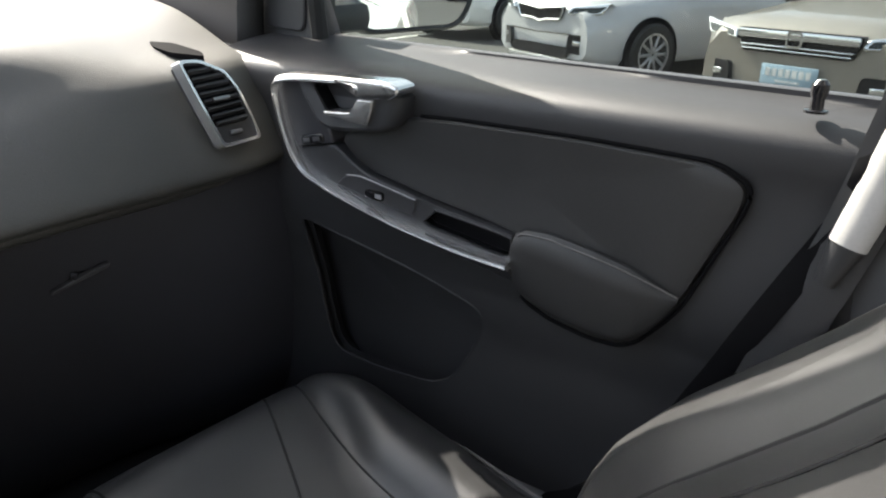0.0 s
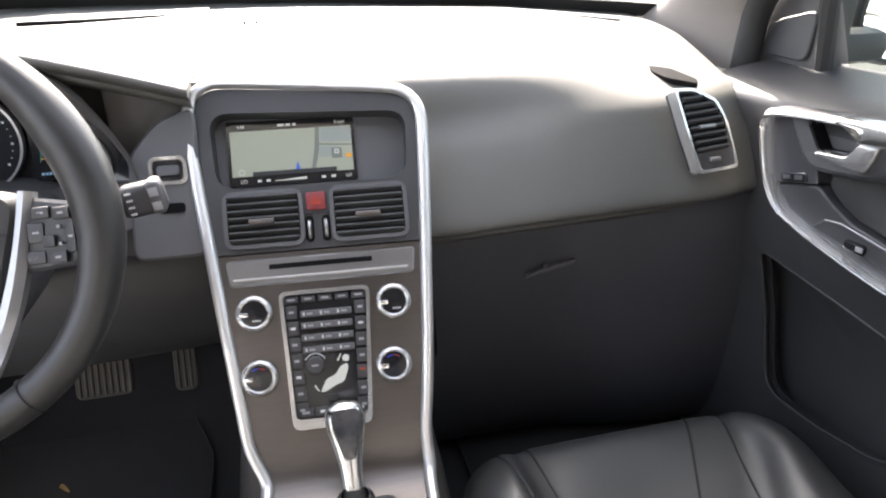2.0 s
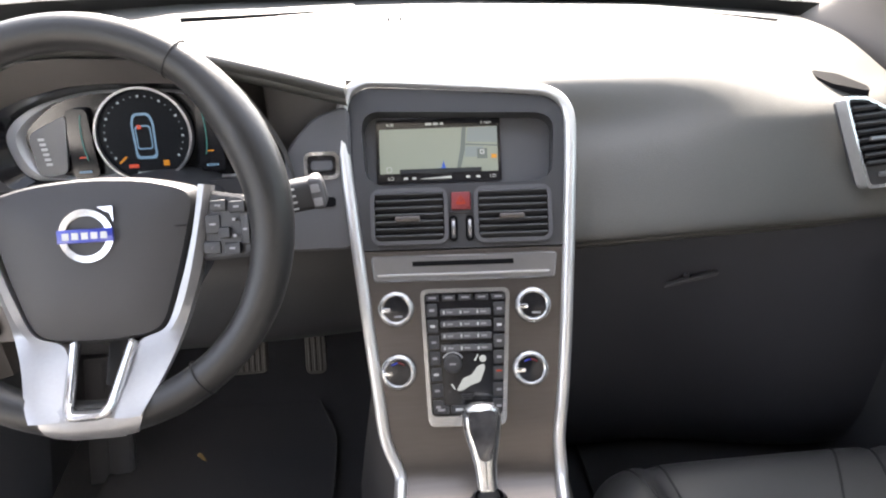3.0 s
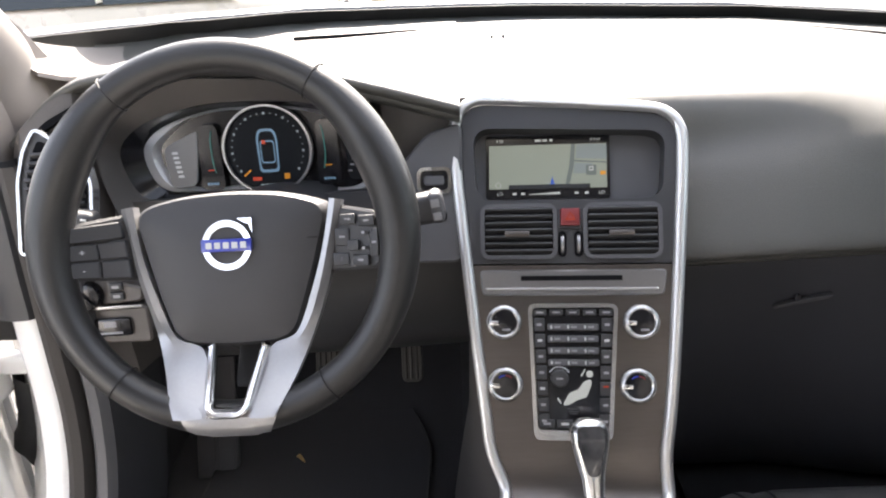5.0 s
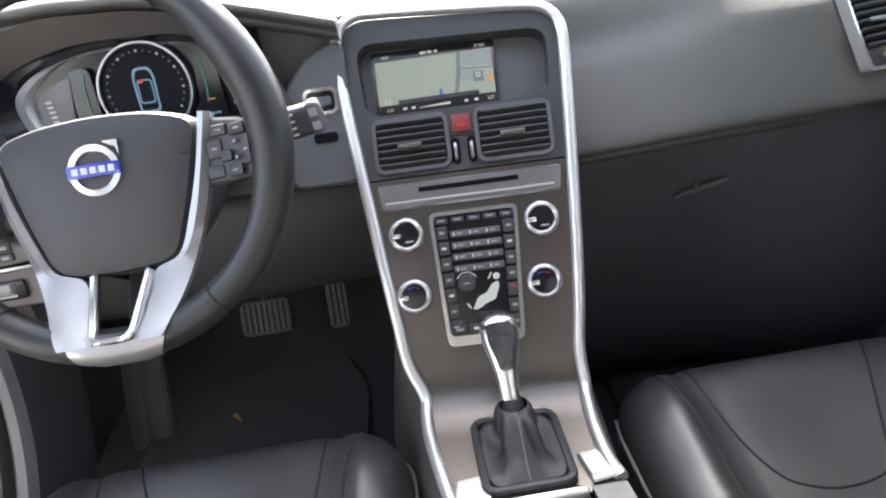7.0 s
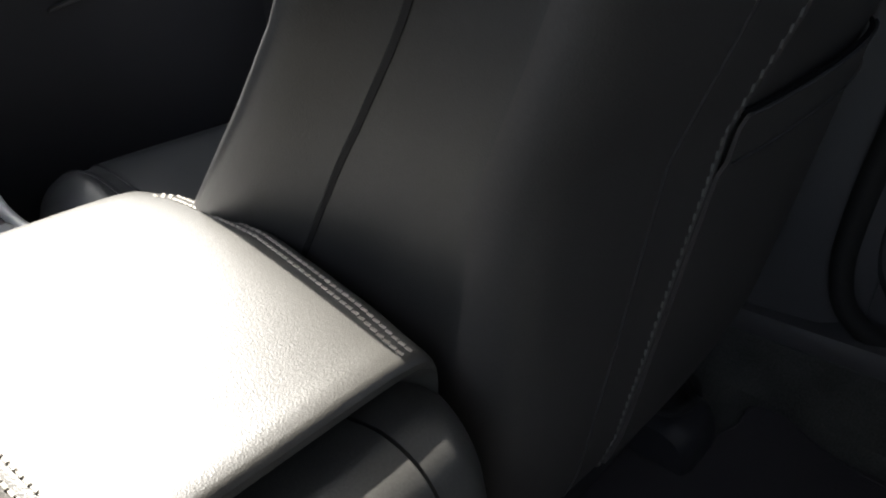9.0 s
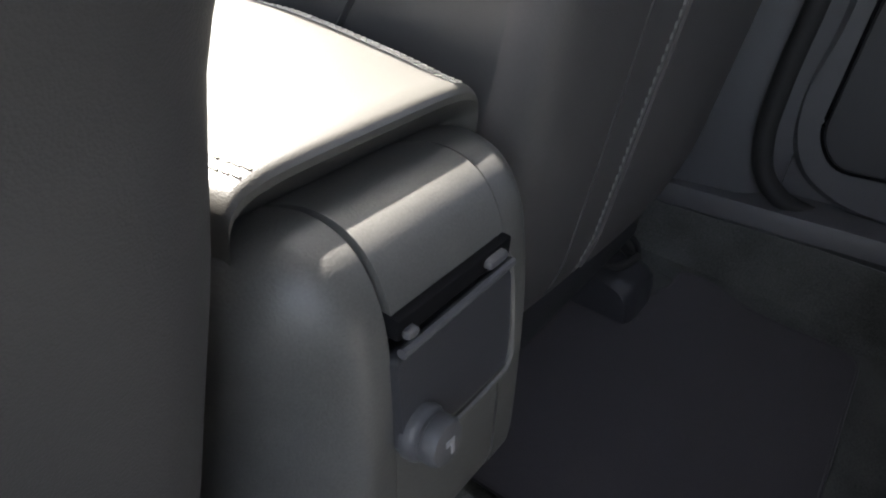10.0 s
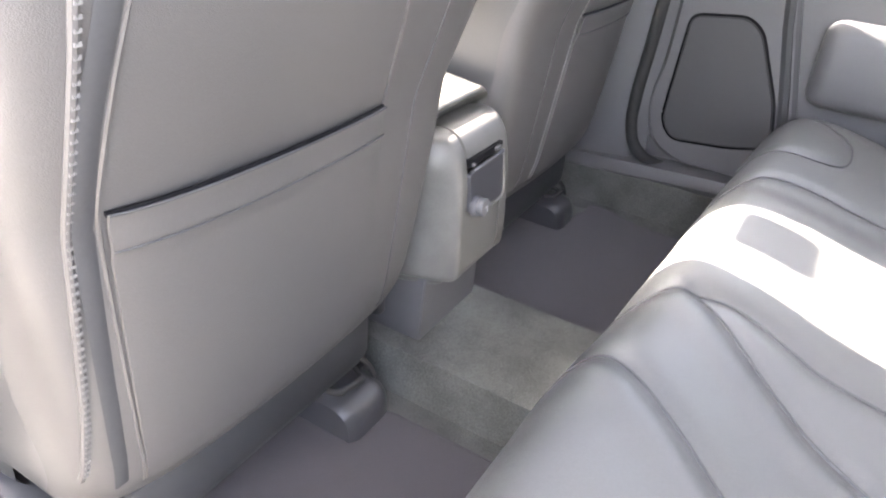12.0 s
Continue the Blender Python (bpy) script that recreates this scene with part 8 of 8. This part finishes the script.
        part("lower_intake", plate(rounded([(-0.58, 0.42), (-0.50, 0.30), (0.50, 0.30), (0.58, 0.42)], 0.04), fm, -0.10, 0.008), black_gloss, car)
        part("skid_strip", box((0, 0.265, 0.01), (1.1, 0.05, 0.04), 0.015, fm), alloy, car)
        part("bumper_line", tube([fm @ Vector(p) for p in ((-0.55, 0.56, 0.0), (0, 0.55, 0.02), (0.55, 0.56, 0.0))], 0.010, 6), black_gloss, car)
    else:
        g = part("grille", plate(rounded([(-0.50, 0.84), (-0.44, 0.66), (0.44, 0.66), (0.50, 0.84)], 0.03), fm, -0.10, 0.006), black_gloss, car, "grille with broad chrome bars")
        for zz, ww, hh in ((0.80, 0.96, 0.065), (0.715, 0.90, 0.014), (0.685, 0.88, 0.012)):
            part("bar", box((0, zz, 0.02), (ww, hh, 0.03), 0.008, fm), chrome, g)
        part("emblem", ring_plate(rrect(0.13, 0.12, 0.03), rrect(0.10, 0.09, 0.02), at(fm, 0, 0.775, 0.03), 0, 0.015), chrome, g, "plain chrome badge")
        part("lower_intake", plate(rounded([(-0.55, 0.40), (-0.45, 0.28), (0.45, 0.28), (0.55, 0.40)], 0.04), fm, -0.10, 0.008), black_gloss, car)
        plate_blue = material("plate_blue", (0.28, 0.38, 0.46), 0.4)
        np_ = part("front_plate", box((0, 0.50, 0.03), (0.46, 0.16, 0.012), 0.006, fm), plate_blue, car, "pale blue front plate")
        for i in range(7):
            part("plate_mark", box((-0.17 + 0.055 * i, 0.52, 0.038), (0.038, 0.06, 0.003), 0, fm), print_pale, np_)
        part("plate_mark", box((0.0, 0.455, 0.038), (0.20, 0.014, 0.003), 0, fm), print_pale, np_)
    car.matrix_world = m
    return car


def heading(x, y, dx, dy):
    return Matrix.Translation((x, y, GROUND)) @ Matrix.Rotation(math.atan2(dy, dx) - math.pi / 2, 4, "Z")


parked_car("silver-white compact SUV with a black grille parked on the asphalt", silver_paint, heading(9.25, 3.35, -1, 0.33))
parked_car("metallic beige saloon with a broad chrome grille, parked nose-out", gold_paint, heading(8.3, 0.55, -1, 0.2), nose=0.98, fascia=1)
parked_car("white saloon with alloy wheels parked behind the SUV", white_paint, heading(11.6, 7.6, -1, 0.05), nose=0.95, height=1.5)
parked_car("tall beige van parked across the lane ahead", cream_paint, heading(-3.4, 7.8, 1, 0.10), nose=1.28, height=1.95)
parked_car("red saloon parked far behind the car", red_paint, heading(6.4, -24.0, -1, 0.1), nose=0.95, height=1.48)
parked_car("silver-white saloon standing in the lane behind", white_paint, heading(2.6, -22.0, 0, 1), nose=0.95, height=1.48)

# ---- distance: low building, hedge and palms ----
bld = thing("building", "low cream stuccoed showroom beyond the car park", "building", (0, 30, 0))
part("wall", box((6, 31, 2.4 + GROUND), (44, 6, 4.8), 0.05), stucco, bld)
part("parapet", box((6, 30.9, 4.95), (44.6, 6.6, 0.35), 0.04), stucco, bld)
for i in range(9):
    w = part("window", box((-13 + 4.6 * i, 27.98, 1.8), (3.4, 0.10, 2.6), 0.02), car_glass, bld)
    part("frame", box((-13 + 4.6 * i, 27.93, 3.15), (3.6, 0.10, 0.10), 0.02), alloy, w)


def hedge(x, y, z, r, n, seed, name="shrub", label="rounded yellow-green shrub by the kerb"):
    rnd = random.Random(seed)
    bush = thing(name, label, "shrub", (x, y, 0))
    bm = bmesh.new()
    for i in range(n):
        d = Vector((rnd.gauss(0, 1), rnd.gauss(0, 1), rnd.gauss(0, 1))).normalized() * r * rnd.uniform(0.6, 1.05)
        d.z *= 0.8
        c = Vector((x, y, z)) + d
        u = Vector((rnd.gauss(0, 1), rnd.gauss(0, 1), rnd.gauss(0, 1))).normalized()
        v_ = u.orthogonal().normalized()
        s = r * rnd.uniform(0.05, 0.10)
        q = [bm.verts.new(c + u * s * a + v_ * s * 0.5 * b) for a, b in ((-1, 0), (0, 1), (1, 0), (0, -1))]
        bm.faces.new(q)
    crown = part("crown", bm, leaf_green, bush)
    part("trunk", tube([(x, y, GROUND), (x + 0.05, y, z * 0.5), (x, y, z)], [r * 0.10, r * 0.07, r * 0.03], 8), bark, bush)


hedge(4.6, -26, 0.9, 1.1, 900, 3)
hedge(14, -14, 3.6, 2.2, 1200, 5, "tree", "spreading green tree beyond the parked cars")
hedge(22, 10, 4.0, 2.6, 1200, 6, "tree", "spreading green tree beyond the parked cars")
for i in range(5):
    ln = box((7.3, -3.4 + 2.9 * i, GROUND + 0.004), (5.0, 0.10, 0.006), 0)
    setting("bay_line_%d" % (i + 1), ln, line_paint, "worn white parking bay line", "road marking")
